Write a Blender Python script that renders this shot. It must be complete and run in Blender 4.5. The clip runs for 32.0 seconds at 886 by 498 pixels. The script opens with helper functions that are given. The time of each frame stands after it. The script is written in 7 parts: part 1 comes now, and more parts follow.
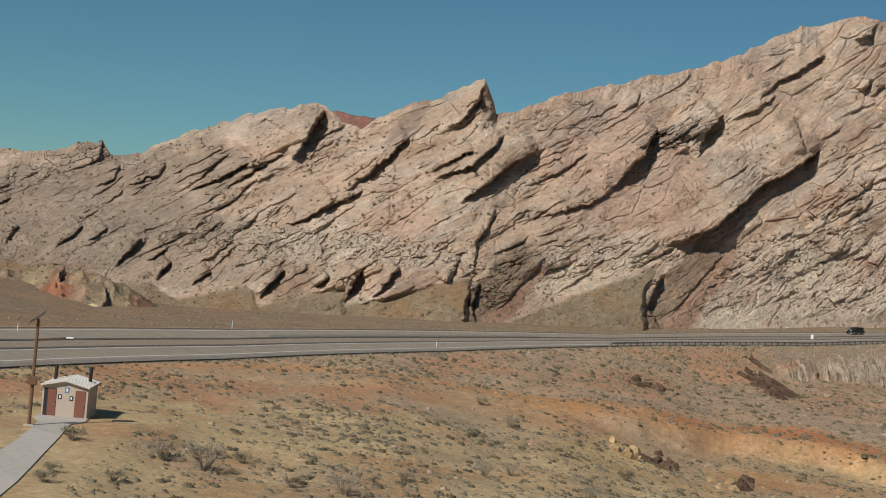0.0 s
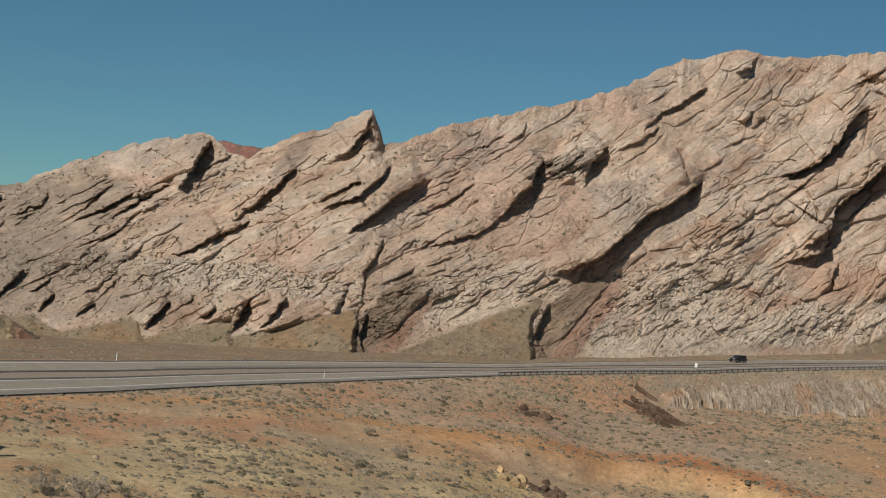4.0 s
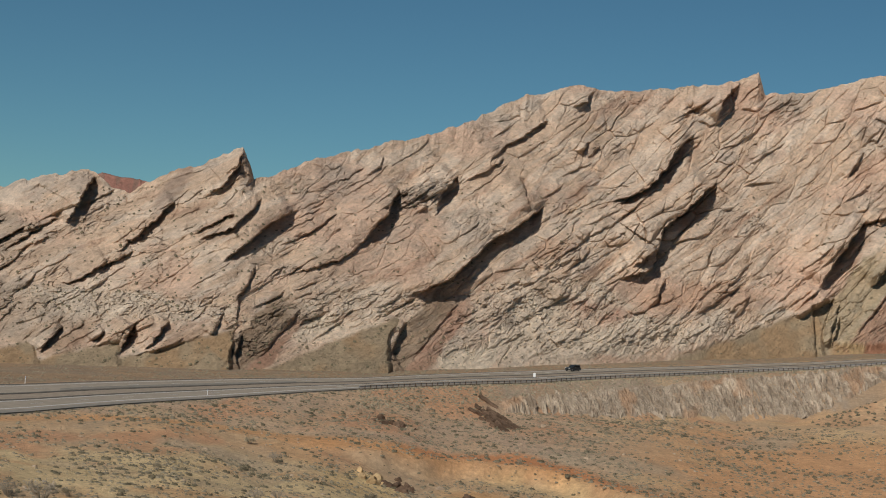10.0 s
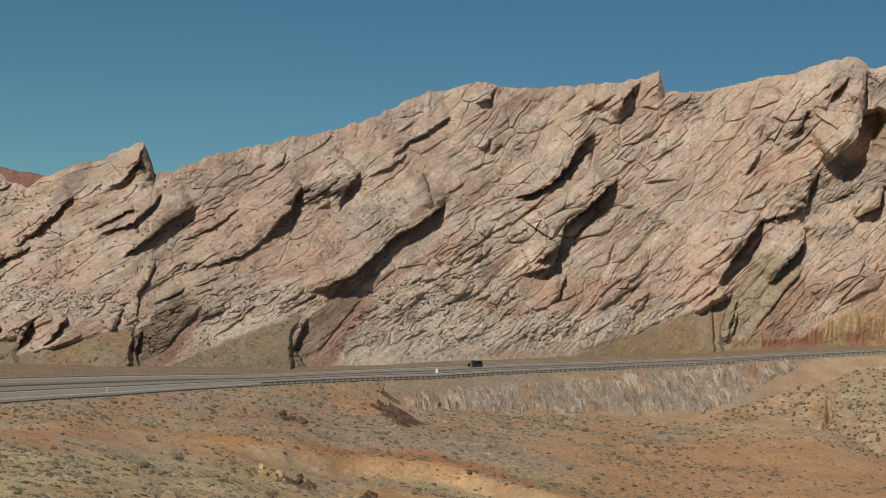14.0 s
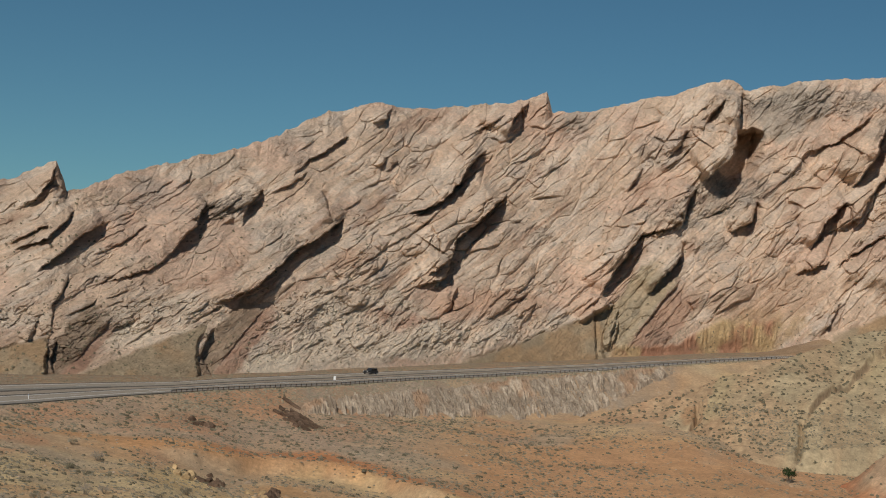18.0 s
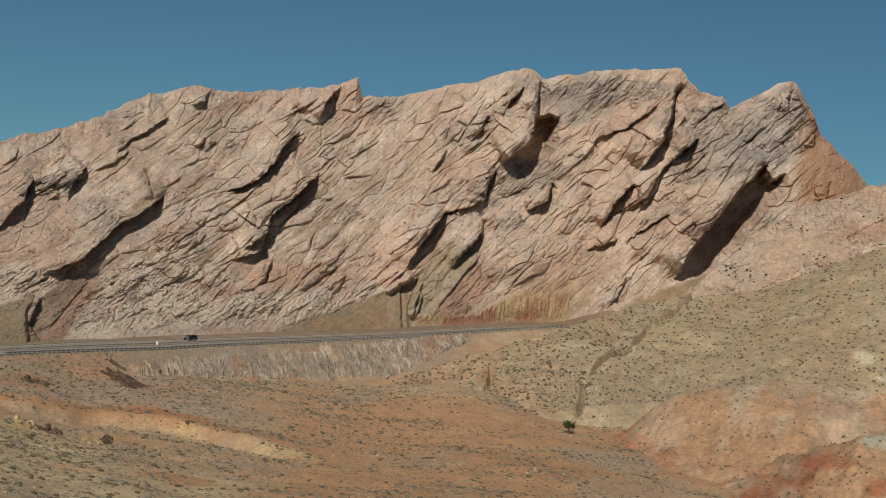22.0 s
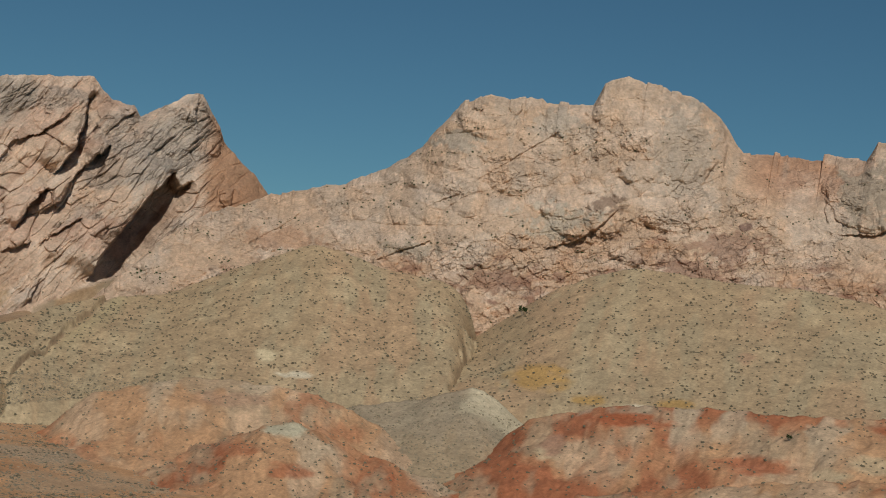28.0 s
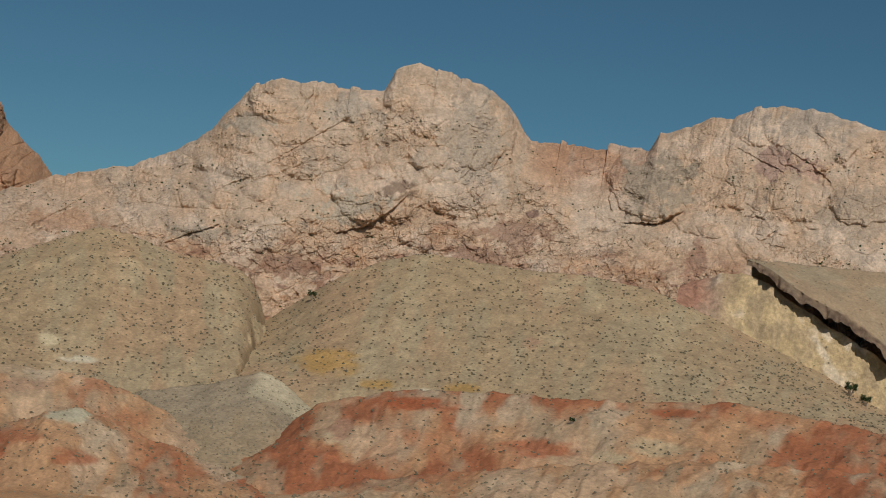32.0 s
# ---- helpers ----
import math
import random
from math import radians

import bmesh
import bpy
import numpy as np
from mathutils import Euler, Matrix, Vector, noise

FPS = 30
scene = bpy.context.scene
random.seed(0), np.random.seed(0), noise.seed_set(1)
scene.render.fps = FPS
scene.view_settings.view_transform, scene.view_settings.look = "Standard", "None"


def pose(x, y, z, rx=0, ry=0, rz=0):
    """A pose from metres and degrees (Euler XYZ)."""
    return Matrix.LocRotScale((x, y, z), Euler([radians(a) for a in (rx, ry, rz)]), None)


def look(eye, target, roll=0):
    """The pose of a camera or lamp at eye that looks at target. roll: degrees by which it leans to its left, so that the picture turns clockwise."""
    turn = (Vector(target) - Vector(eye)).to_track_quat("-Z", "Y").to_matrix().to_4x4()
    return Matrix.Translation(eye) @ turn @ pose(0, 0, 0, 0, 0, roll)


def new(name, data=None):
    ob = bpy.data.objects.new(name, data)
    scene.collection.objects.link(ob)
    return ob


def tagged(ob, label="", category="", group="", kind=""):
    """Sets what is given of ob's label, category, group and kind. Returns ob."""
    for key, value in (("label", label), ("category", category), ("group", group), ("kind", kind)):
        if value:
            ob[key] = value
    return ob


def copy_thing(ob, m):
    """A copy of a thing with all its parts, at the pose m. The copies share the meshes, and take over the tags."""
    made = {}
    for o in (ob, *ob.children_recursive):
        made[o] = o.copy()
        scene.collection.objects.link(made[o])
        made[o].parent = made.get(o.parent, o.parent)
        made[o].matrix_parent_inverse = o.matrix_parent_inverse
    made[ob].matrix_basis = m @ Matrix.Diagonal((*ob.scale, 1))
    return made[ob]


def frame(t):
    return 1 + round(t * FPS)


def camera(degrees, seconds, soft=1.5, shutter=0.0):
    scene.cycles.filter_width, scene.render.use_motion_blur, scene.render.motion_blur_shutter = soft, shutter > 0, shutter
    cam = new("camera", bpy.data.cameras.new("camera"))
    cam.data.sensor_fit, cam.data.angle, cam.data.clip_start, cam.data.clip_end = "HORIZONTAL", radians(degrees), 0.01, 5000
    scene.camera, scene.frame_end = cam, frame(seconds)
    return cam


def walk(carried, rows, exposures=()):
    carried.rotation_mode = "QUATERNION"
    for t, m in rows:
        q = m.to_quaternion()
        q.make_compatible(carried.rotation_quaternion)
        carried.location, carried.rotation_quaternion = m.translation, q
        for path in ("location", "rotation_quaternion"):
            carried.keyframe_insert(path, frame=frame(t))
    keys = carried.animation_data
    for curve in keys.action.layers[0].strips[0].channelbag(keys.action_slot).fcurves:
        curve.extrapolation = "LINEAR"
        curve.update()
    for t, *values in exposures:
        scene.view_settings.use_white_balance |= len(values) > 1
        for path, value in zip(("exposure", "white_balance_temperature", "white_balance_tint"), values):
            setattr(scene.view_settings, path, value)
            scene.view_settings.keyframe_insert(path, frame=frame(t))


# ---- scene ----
cam = camera(30.65, 32.0, soft=1.0)
# seconds, place, then turn right, look up and lean right of the level that the tripod head had
ROWS = [
    (0.0, 9.66, 72.32, -6.31, 0.00, -0.00, 0.00),
    (0.5, 9.66, 72.32, -6.31, 0.58, 0.05, 0.13),
    (1.0, 9.66, 72.32, -6.31, 1.15, 0.16, 0.10),
    (1.5, 9.66, 72.32, -6.31, 1.69, 0.26, 0.05),
    (2.0, 9.66, 72.32, -6.31, 2.18, 0.39, 0.11),
    (2.5, 9.66, 72.32, -6.31, 2.65, 0.52, 0.37),
    (3.0, 9.66, 72.32, -6.31, 3.15, 0.69, 0.51),
    (3.5, 9.66, 72.32, -6.31, 3.58, 0.86, 0.35),
    (5.5, 9.66, 72.32, -6.31, 5.21, 1.45, 0.45),
    (6.0, 8.46, 57.71, -4.90, 5.44, 1.37, 0.89),
    (6.5, 7.26, 43.09, -3.49, 5.62, 1.15, 0.74),
    (7.0, 6.05, 28.48, -2.08, 5.78, 0.85, 0.73),
    (7.5, 6.05, 28.48, -2.08, 6.36, 0.94, 0.67),
    (8.0, 6.05, 28.48, -2.08, 6.87, 1.12, 0.78),
    (8.5, 6.05, 28.48, -2.08, 7.35, 1.18, 0.82),
    (9.0, 6.05, 28.48, -2.08, 7.82, 1.18, 0.98),
    (9.5, 6.05, 28.48, -2.08, 8.29, 1.20, 0.94),
    (10.0, 6.05, 28.48, -2.08, 8.75, 1.15, 0.98),
    (10.5, 6.05, 28.48, -2.08, 9.20, 1.11, 1.02),
    (11.0, 6.05, 28.48, -2.08, 9.64, 1.07, 1.10),
    (11.5, 6.05, 28.48, -2.08, 10.05, 1.05, 1.04),
    (12.0, 6.05, 28.48, -2.08, 10.49, 1.03, 0.98),
    (12.5, 6.05, 28.48, -2.08, 10.92, 1.01, 0.95),
    (13.0, 6.05, 28.48, -2.08, 11.35, 0.99, 0.93),
    (13.5, 6.05, 28.48, -2.08, 11.78, 0.96, 0.88),
    (14.0, 6.05, 28.48, -2.08, 12.20, 0.95, 0.94),
    (14.5, 6.05, 28.48, -2.08, 12.60, 0.95, 1.03),
    (16.5, 0.00, 0.00, 0.00, 14.46, 1.04, 0.88),
    (17.0, 0.00, 0.00, 0.00, 14.64, 0.99, 0.86),
    (17.5, 0.00, 0.00, 0.00, 15.25, 1.06, 0.75),
    (18.0, 0.00, 0.00, 0.00, 15.78, 1.02, 0.84),
    (18.5, 0.00, 0.00, 0.00, 16.26, 1.00, 0.67),
    (19.0, -2.73, -9.22, -0.66, 16.84, 0.96, 0.54),
    (19.5, -5.46, -18.43, -1.31, 17.29, 1.01, 0.49),
    (20.0, -8.19, -27.65, -1.97, 18.24, 1.10, 0.41),
    (20.5, -10.92, -36.87, -2.62, 19.48, 0.76, 0.53),
    (21.0, -10.92, -36.87, -2.62, 20.30, 0.70, 0.69),
    (21.5, -10.92, -36.87, -2.62, 21.06, 0.35, 0.93),
    (22.0, -10.92, -36.87, -2.62, 22.35, 0.18, 0.64),
    (22.5, -10.92, -36.87, -2.62, 23.88, 0.01, 0.82),
    (23.0, -10.92, -36.87, -2.62, 25.31, -0.04, 0.57),
    (23.5, -10.92, -36.87, -2.62, 26.52, -0.20, 0.27),
    (24.0, -10.92, -36.87, -2.62, 27.15, -0.28, -0.48),
    (24.5, -10.92, -36.87, -2.62, 29.33, -0.38, -1.44),
    (25.0, -10.92, -36.87, -2.62, 32.16, -0.48, 0.04),
    (25.5, -10.92, -36.87, -2.62, 33.80, -0.55, 0.56),
    (26.0, -10.92, -36.87, -2.62, 35.47, -0.61, 0.31),
    (26.5, -18.15, -44.90, -2.23, 39.31, -0.42, 0.08),
    (27.0, -25.39, -52.93, -1.83, 41.10, -0.33, -0.06),
    (27.5, -32.62, -60.97, -1.43, 42.40, -0.20, -0.12),
    (28.5, -36.96, -65.79, -1.19, 44.39, -0.11, -0.33),
    (29.0, -36.96, -65.79, -1.19, 45.16, -0.22, -0.70),
    (29.5, -36.96, -65.79, -1.19, 45.75, -0.27, -0.79),
    (30.0, -36.96, -65.79, -1.19, 46.53, -0.30, -1.20),
    (30.5, -36.96, -65.79, -1.19, 47.52, -0.33, -1.47),
    (31.0, -36.96, -65.79, -1.19, 48.71, -0.42, -1.38),
    (31.5, -36.96, -65.79, -1.19, 49.81, -0.50, -1.10),
    (32.0, -36.96, -65.79, -1.19, 50.93, -0.60, -0.69),
]
HEAD = pose(0, 0, 0, 0, -5.3, 0)
walk(cam, [(t, pose(x, y, z) @ HEAD @ pose(0, 0, 0, 0, 0, -yaw) @ pose(0, 0, 0, 90 + pitch) @ pose(0, 0, 0, 0, 0, -roll))
           for t, x, y, z, yaw, pitch, roll in ROWS], exposures=[(0.0, -0.27), (9.0, -0.35), (18.0, -0.44), (23.0, -0.51), (26.0, -0.6), (29.0, -0.66), (32.0, -0.68)])

# ---- light ----
SUN_AZ, SUN_EL = -145.0, 40.0
world = bpy.data.worlds.new("sky")
world.use_nodes = True
scene.world = world
wn = world.node_tree
sky = wn.nodes.new("ShaderNodeTexSky")
sky.sky_type = 'NISHITA'
sky.sun_disc = False
sky.sun_elevation, sky.sun_rotation = radians(SUN_EL), radians(SUN_AZ)
sky.altitude, sky.air_density, sky.dust_density, sky.ozone_density = 2000, 1.0, 0.0, 1.0
wn.nodes["Background"].inputs["Strength"].default_value = 0.057
clear = wn.nodes.new("ShaderNodeVectorMath")
clear.operation = 'MULTIPLY'
clear.inputs[1].default_value = (0.55, 0.92, 0.98)
wn.links.new(sky.outputs[0], clear.inputs[0])
wn.links.new(clear.outputs[0], wn.nodes["Background"].inputs["Color"])
sun_lamp = bpy.data.lights.new("sun", 'SUN')
sun_lamp.energy, sun_lamp.angle, sun_lamp.color = 4.5, radians(0.53), (1.0, 0.933, 0.852)
sun = new("sun", sun_lamp)
sa, se = radians(SUN_AZ), radians(SUN_EL)
sun.matrix_world = look((0, 0, 0), (-math.sin(sa) * math.cos(se), -math.cos(sa) * math.cos(se), -math.sin(se)))
sun.location = (-200, 0, 200)


# ---- noise on arrays ----
def hash2(ix, iy, seed):
    h = (ix.astype(np.int64) * 374761393 + iy.astype(np.int64) * 668265263 + seed * 974634777) & 0xFFFFFFFF
    h = ((h ^ (h >> 13)) * 1274126177) & 0xFFFFFFFF
    return ((h ^ (h >> 16)) & 0xFFFFFF) / float(0xFFFFFF)


def vnoise(x, y, seed=0):
    """Smooth value noise, -1 to 1."""
    ix, iy = np.floor(x), np.floor(y)
    fx, fy = x - ix, y - iy
    fx, fy = fx * fx * fx * (fx * (fx * 6 - 15) + 10), fy * fy * fy * (fy * (fy * 6 - 15) + 10)
    a, b = hash2(ix, iy, seed), hash2(ix + 1, iy, seed)
    c, d = hash2(ix, iy + 1, seed), hash2(ix + 1, iy + 1, seed)
    return 2 * ((a + (b - a) * fx) * (1 - fy) + (c + (d - c) * fx) * fy) - 1


def fbm(x, y, seed=0, octaves=4):
    out, amp = 0.0, 0.5
    for k in range(octaves):
        c, s = math.cos(0.7 + 1.1 * k), math.sin(0.7 + 1.1 * k)
        out = out + amp * vnoise((x * c - y * s) * 2 ** k + 17.3 * k, (x * s + y * c) * 2 ** k - 9.1 * k, seed + k)
        amp *= 0.5
    return out


def ridged(x, y, seed=0, octaves=4):
    out, amp = 0.0, 0.5
    for k in range(octaves):
        out = out + amp * (1 - np.abs(vnoise(x * 2 ** k + 5.7 * k, y * 2 ** k + 3.3 * k, seed + k)) * 2)
        amp *= 0.5
    return out


def cells(x, y, seed=0):
    """Worley noise: distance to the nearest and second point, and the nearest cell's own number."""
    ix, iy = np.floor(x), np.floor(y)
    d1, d2, own = np.full(x.shape, 9.0), np.full(x.shape, 9.0), np.zeros(x.shape)
    for dx in (-1, 0, 1):
        for dy in (-1, 0, 1):
            cx, cy = ix + dx, iy + dy
            px, py = cx + hash2(cx, cy, seed), cy + hash2(cx, cy, seed + 7)
            d = np.hypot(px - x, py - y)
            near = d < d1
            d2 = np.where(near, d1, np.minimum(d2, d))
            own = np.where(near, hash2(cx, cy, seed + 3), own)
            d1 = np.where(near, d, d1)
    return d1, d2, own


def step01(a, b, x):
    t = np.clip((x - a) / (b - a), 0, 1)
    return t * t * (3 - 2 * t)


def mix(a, b, t):
    """Blend colours (n, 3) by t."""
    t = np.clip(np.asarray(t), 0, 1)[..., None]
    return np.asarray(a) * (1 - t) + np.asarray(b) * t


def curve(points, column):
    """A function of the azimuth through the given column of (azimuth, distance, height) points."""
    xs, ys = [p[0] for p in points], [p[column] for p in points]
    return lambda a: np.interp(a, xs, ys)


# ---- materials ----
def material(name, build):
    m = bpy.data.materials.new(name)
    m.use_nodes = True
    n = m.node_tree
    build(n, n.nodes["Principled BSDF"])
    return m


def node(n, kind, inputs=(), **settings):
    made = n.nodes.new(kind)
    for key, value in settings.items():
        setattr(made, key, value)
    for key, value in dict(inputs).items():
        if isinstance(value, bpy.types.NodeSocket):
            n.links.new(value, made.inputs[key])
        else:
            made.inputs[key].default_value = value
    return made


def mapped(n, scale, rotation=(0, 0, 0)):
    tex = node(n, "ShaderNodeTexCoord")
    turned = node(n, "ShaderNodeMapping", {"Vector": tex.outputs["Object"], "Rotation": rotation}).outputs[0]
    return node(n, "ShaderNodeMapping", {"Vector": turned, "Scale": scale}).outputs[0]


def land(bump, grain, rough=0.92, strata=None, cracks=None, contrast=0.24):
    """Rock or soil: the mesh's own tint, broken by noise at several scales, shade-darkened joints and bump."""
    def build(n, bsdf):
        tint_node = node(n, "ShaderNodeVertexColor", layer_name="tint")
        tint, broken = tint_node.outputs[0], tint_node.outputs[1]
        where = mapped(n, (1, 1, 1))
        fine = node(n, "ShaderNodeTexNoise", {"Vector": where, "Scale": grain, "Detail": 9.0, "Roughness": 0.74})
        broad = node(n, "ShaderNodeTexNoise", {"Vector": where, "Scale": grain * 0.13, "Detail": 4.0, "Roughness": 0.6})
        value = node(n, "ShaderNodeMapRange", {"Value": fine.outputs[0], "From Min": 0.28, "From Max": 0.72, "To Min": 1 - contrast, "To Max": 1 + contrast})
        wide = node(n, "ShaderNodeMapRange", {"Value": broad.outputs[0], "From Min": 0.3, "From Max": 0.7, "To Min": 0.86, "To Max": 1.13})
        last = node(n, "ShaderNodeMath", {0: value.outputs[0], 1: wide.outputs[0]}, operation='MULTIPLY').outputs[0]
        height = fine.outputs[0]
        if strata:
            lines = node(n, "ShaderNodeTexNoise", {"Vector": mapped(n, strata[0], strata[1]), "Scale": 1.0, "Detail": 6.0, "Roughness": 0.7, "Distortion": 0.5})
            band = node(n, "ShaderNodeMapRange", {"Value": lines.outputs[0], "From Min": 0.3, "From Max": 0.7, "To Min": 0.87, "To Max": 1.11})
            last = node(n, "ShaderNodeMath", {0: last, 1: band.outputs[0]}, operation='MULTIPLY').outputs[0]
            height = node(n, "ShaderNodeMath", {0: height, 1: lines.outputs[0]}, operation='ADD').outputs[0]
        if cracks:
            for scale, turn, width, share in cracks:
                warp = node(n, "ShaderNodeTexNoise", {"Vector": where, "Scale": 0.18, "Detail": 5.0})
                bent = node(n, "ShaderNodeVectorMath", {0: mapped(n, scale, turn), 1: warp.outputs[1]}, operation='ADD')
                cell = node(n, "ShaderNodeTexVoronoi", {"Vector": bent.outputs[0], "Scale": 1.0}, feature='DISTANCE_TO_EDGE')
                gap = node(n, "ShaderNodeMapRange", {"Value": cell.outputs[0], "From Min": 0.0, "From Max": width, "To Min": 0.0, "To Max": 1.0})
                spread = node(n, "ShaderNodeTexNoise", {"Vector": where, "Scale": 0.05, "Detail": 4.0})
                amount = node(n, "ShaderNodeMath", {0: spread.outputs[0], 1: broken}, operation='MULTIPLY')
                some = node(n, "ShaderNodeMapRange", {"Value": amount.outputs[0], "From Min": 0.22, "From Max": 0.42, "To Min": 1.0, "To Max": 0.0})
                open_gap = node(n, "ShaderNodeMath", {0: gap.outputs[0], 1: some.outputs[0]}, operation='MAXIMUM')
                # crevice shade put into the colour along each crack
                crack_shade = node(n, "ShaderNodeMapRange", {"Value": open_gap.outputs[0], "To Min": 1 - share, "To Max": 1.0})
                last = node(n, "ShaderNodeMath", {0: last, 1: crack_shade.outputs[0]}, operation='MULTIPLY').outputs[0]
                soft_gap = node(n, "ShaderNodeMath", {0: open_gap.outputs[0], 1: 0.5}, operation='MULTIPLY')
                height = node(n, "ShaderNodeMath", {0: height, 1: soft_gap.outputs[0]}, operation='ADD').outputs[0]
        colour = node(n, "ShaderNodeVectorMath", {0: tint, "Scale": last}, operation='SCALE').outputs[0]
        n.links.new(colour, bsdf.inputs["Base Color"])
        bsdf.inputs["Roughness"].default_value = rough
        bsdf.inputs["Specular IOR Level"].default_value = 0.15
        relief = node(n, "ShaderNodeBump", {"Height": height, "Strength": 1.0, "Distance": bump})
        n.links.new(relief.outputs[0], bsdf.inputs["Normal"])
    return build


def plain(colour, rough=0.7, metal=0.0, vary=0.15, grain=6.0, bump=0.0):
    def build(n, bsdf):
        tex = node(n, "ShaderNodeTexNoise", {"Vector": mapped(n, (1, 1, 1)), "Scale": grain, "Detail": 5.0, "Roughness": 0.6})
        ramp = node(n, "ShaderNodeMapRange", {"Value": tex.outputs[0], "From Min": 0.25, "From Max": 0.75, "To Min": 1 - vary, "To Max": 1 + vary})
        own = node(n, "ShaderNodeObjectInfo")
        sway = node(n, "ShaderNodeMapRange", {"Value": own.outputs["Random"], "To Min": 1 - vary * 0.6, "To Max": 1 + vary * 0.6})
        both = node(n, "ShaderNodeMath", {0: ramp.outputs[0], 1: sway.outputs[0]}, operation='MULTIPLY')
        col = node(n, "ShaderNodeVectorMath", {0: colour, "Scale": both.outputs[0]}, operation='SCALE')
        n.links.new(col.outputs[0], bsdf.inputs["Base Color"])
        bsdf.inputs["Roughness"].default_value, bsdf.inputs["Metallic"].default_value = rough, metal
        bsdf.inputs["Specular IOR Level"].default_value = 0.5 if rough < 0.85 else 0.12
        if bump:
            b = node(n, "ShaderNodeBump", {"Height": tex.outputs[0], "Strength": 0.7, "Distance": bump})
            n.links.new(b.outputs[0], bsdf.inputs["Normal"])
    return build


BEDS = (0.0, radians(37), 0.0)
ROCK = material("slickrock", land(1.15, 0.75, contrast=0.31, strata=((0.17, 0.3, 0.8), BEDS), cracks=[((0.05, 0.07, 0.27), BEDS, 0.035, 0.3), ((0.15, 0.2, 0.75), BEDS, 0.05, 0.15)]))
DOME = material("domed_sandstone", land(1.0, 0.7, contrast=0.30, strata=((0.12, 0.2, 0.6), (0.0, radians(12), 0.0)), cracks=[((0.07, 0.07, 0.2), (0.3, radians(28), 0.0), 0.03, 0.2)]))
SOIL = material("desert_soil", land(0.35, 1.1, contrast=0.36))
CLAY = material("hill_clay", land(0.6, 0.8, contrast=0.34))


# ---- land meshes ----
def grid_mesh(name, xyz, tint, mat, smooth=False, flip=False, broken=None):
    """A mesh over a grid of points (rows, columns, 3) with a colour, and how broken the rock is, for each."""
    rows, cols = xyz.shape[:2]
    i = np.arange(rows * cols).reshape(rows, cols)
    quads = np.stack([i[:-1, :-1], i[:-1, 1:], i[1:, 1:], i[1:, :-1]], -1).reshape(-1, 4)
    if flip:
        quads = quads[:, ::-1]
    me = bpy.data.meshes.new(name)
    me.vertices.add(rows * cols)
    me.vertices.foreach_set("co", xyz.astype(np.float32).ravel())
    me.loops.add(quads.size)
    me.loops.foreach_set("vertex_index", quads.astype(np.int32).ravel())
    me.polygons.add(len(quads))
    me.polygons.foreach_set("loop_start", np.arange(0, quads.size, 4, dtype=np.int32))
    me.polygons.foreach_set("use_smooth", np.full(len(quads), smooth))
    me.update()
    col = me.color_attributes.new("tint", 'FLOAT_COLOR', 'POINT')
    col.data.foreach_set("color", np.concatenate([tint.reshape(-1, 3), np.ones((rows * cols, 1)) if broken is None else broken.reshape(-1, 1)], 1).astype(np.float32).ravel())
    me.materials.append(mat)
    return new(name, me)


def polar(az, r, z):
    a = np.radians(az)
    return np.stack([r * np.sin(a), r * np.cos(a), z], -1)


def along_line(ja, je, line):
    """Each place's way along a bent line, from 0 to 1, its distance to the left of it, and the line's length."""
    ax, ey = np.array(line[0::2]), np.array(line[1::2])
    near, s, q, run = np.full(ja.shape, 99.0), np.zeros(ja.shape), np.zeros(ja.shape), 0.0
    for n in range(len(ax) - 1):
        length = math.hypot(ax[n + 1] - ax[n], ey[n + 1] - ey[n])
        dx, dy = (ax[n + 1] - ax[n]) / length, (ey[n + 1] - ey[n]) / length
        t, side = (ja - ax[n]) * dx + (je - ey[n]) * dy, -(ja - ax[n]) * dy + (je - ey[n]) * dx
        held = np.clip(t, -9 if n == 0 else 0, 9 + length if n == len(ax) - 2 else length)
        d = np.hypot(side, t - held)
        closer = d < near
        near, s, q = np.where(closer, d, near), np.where(closer, run + held, s), np.where(closer, np.where(side < 0, -d, d), q)
        run += length
    return s / run, q, run


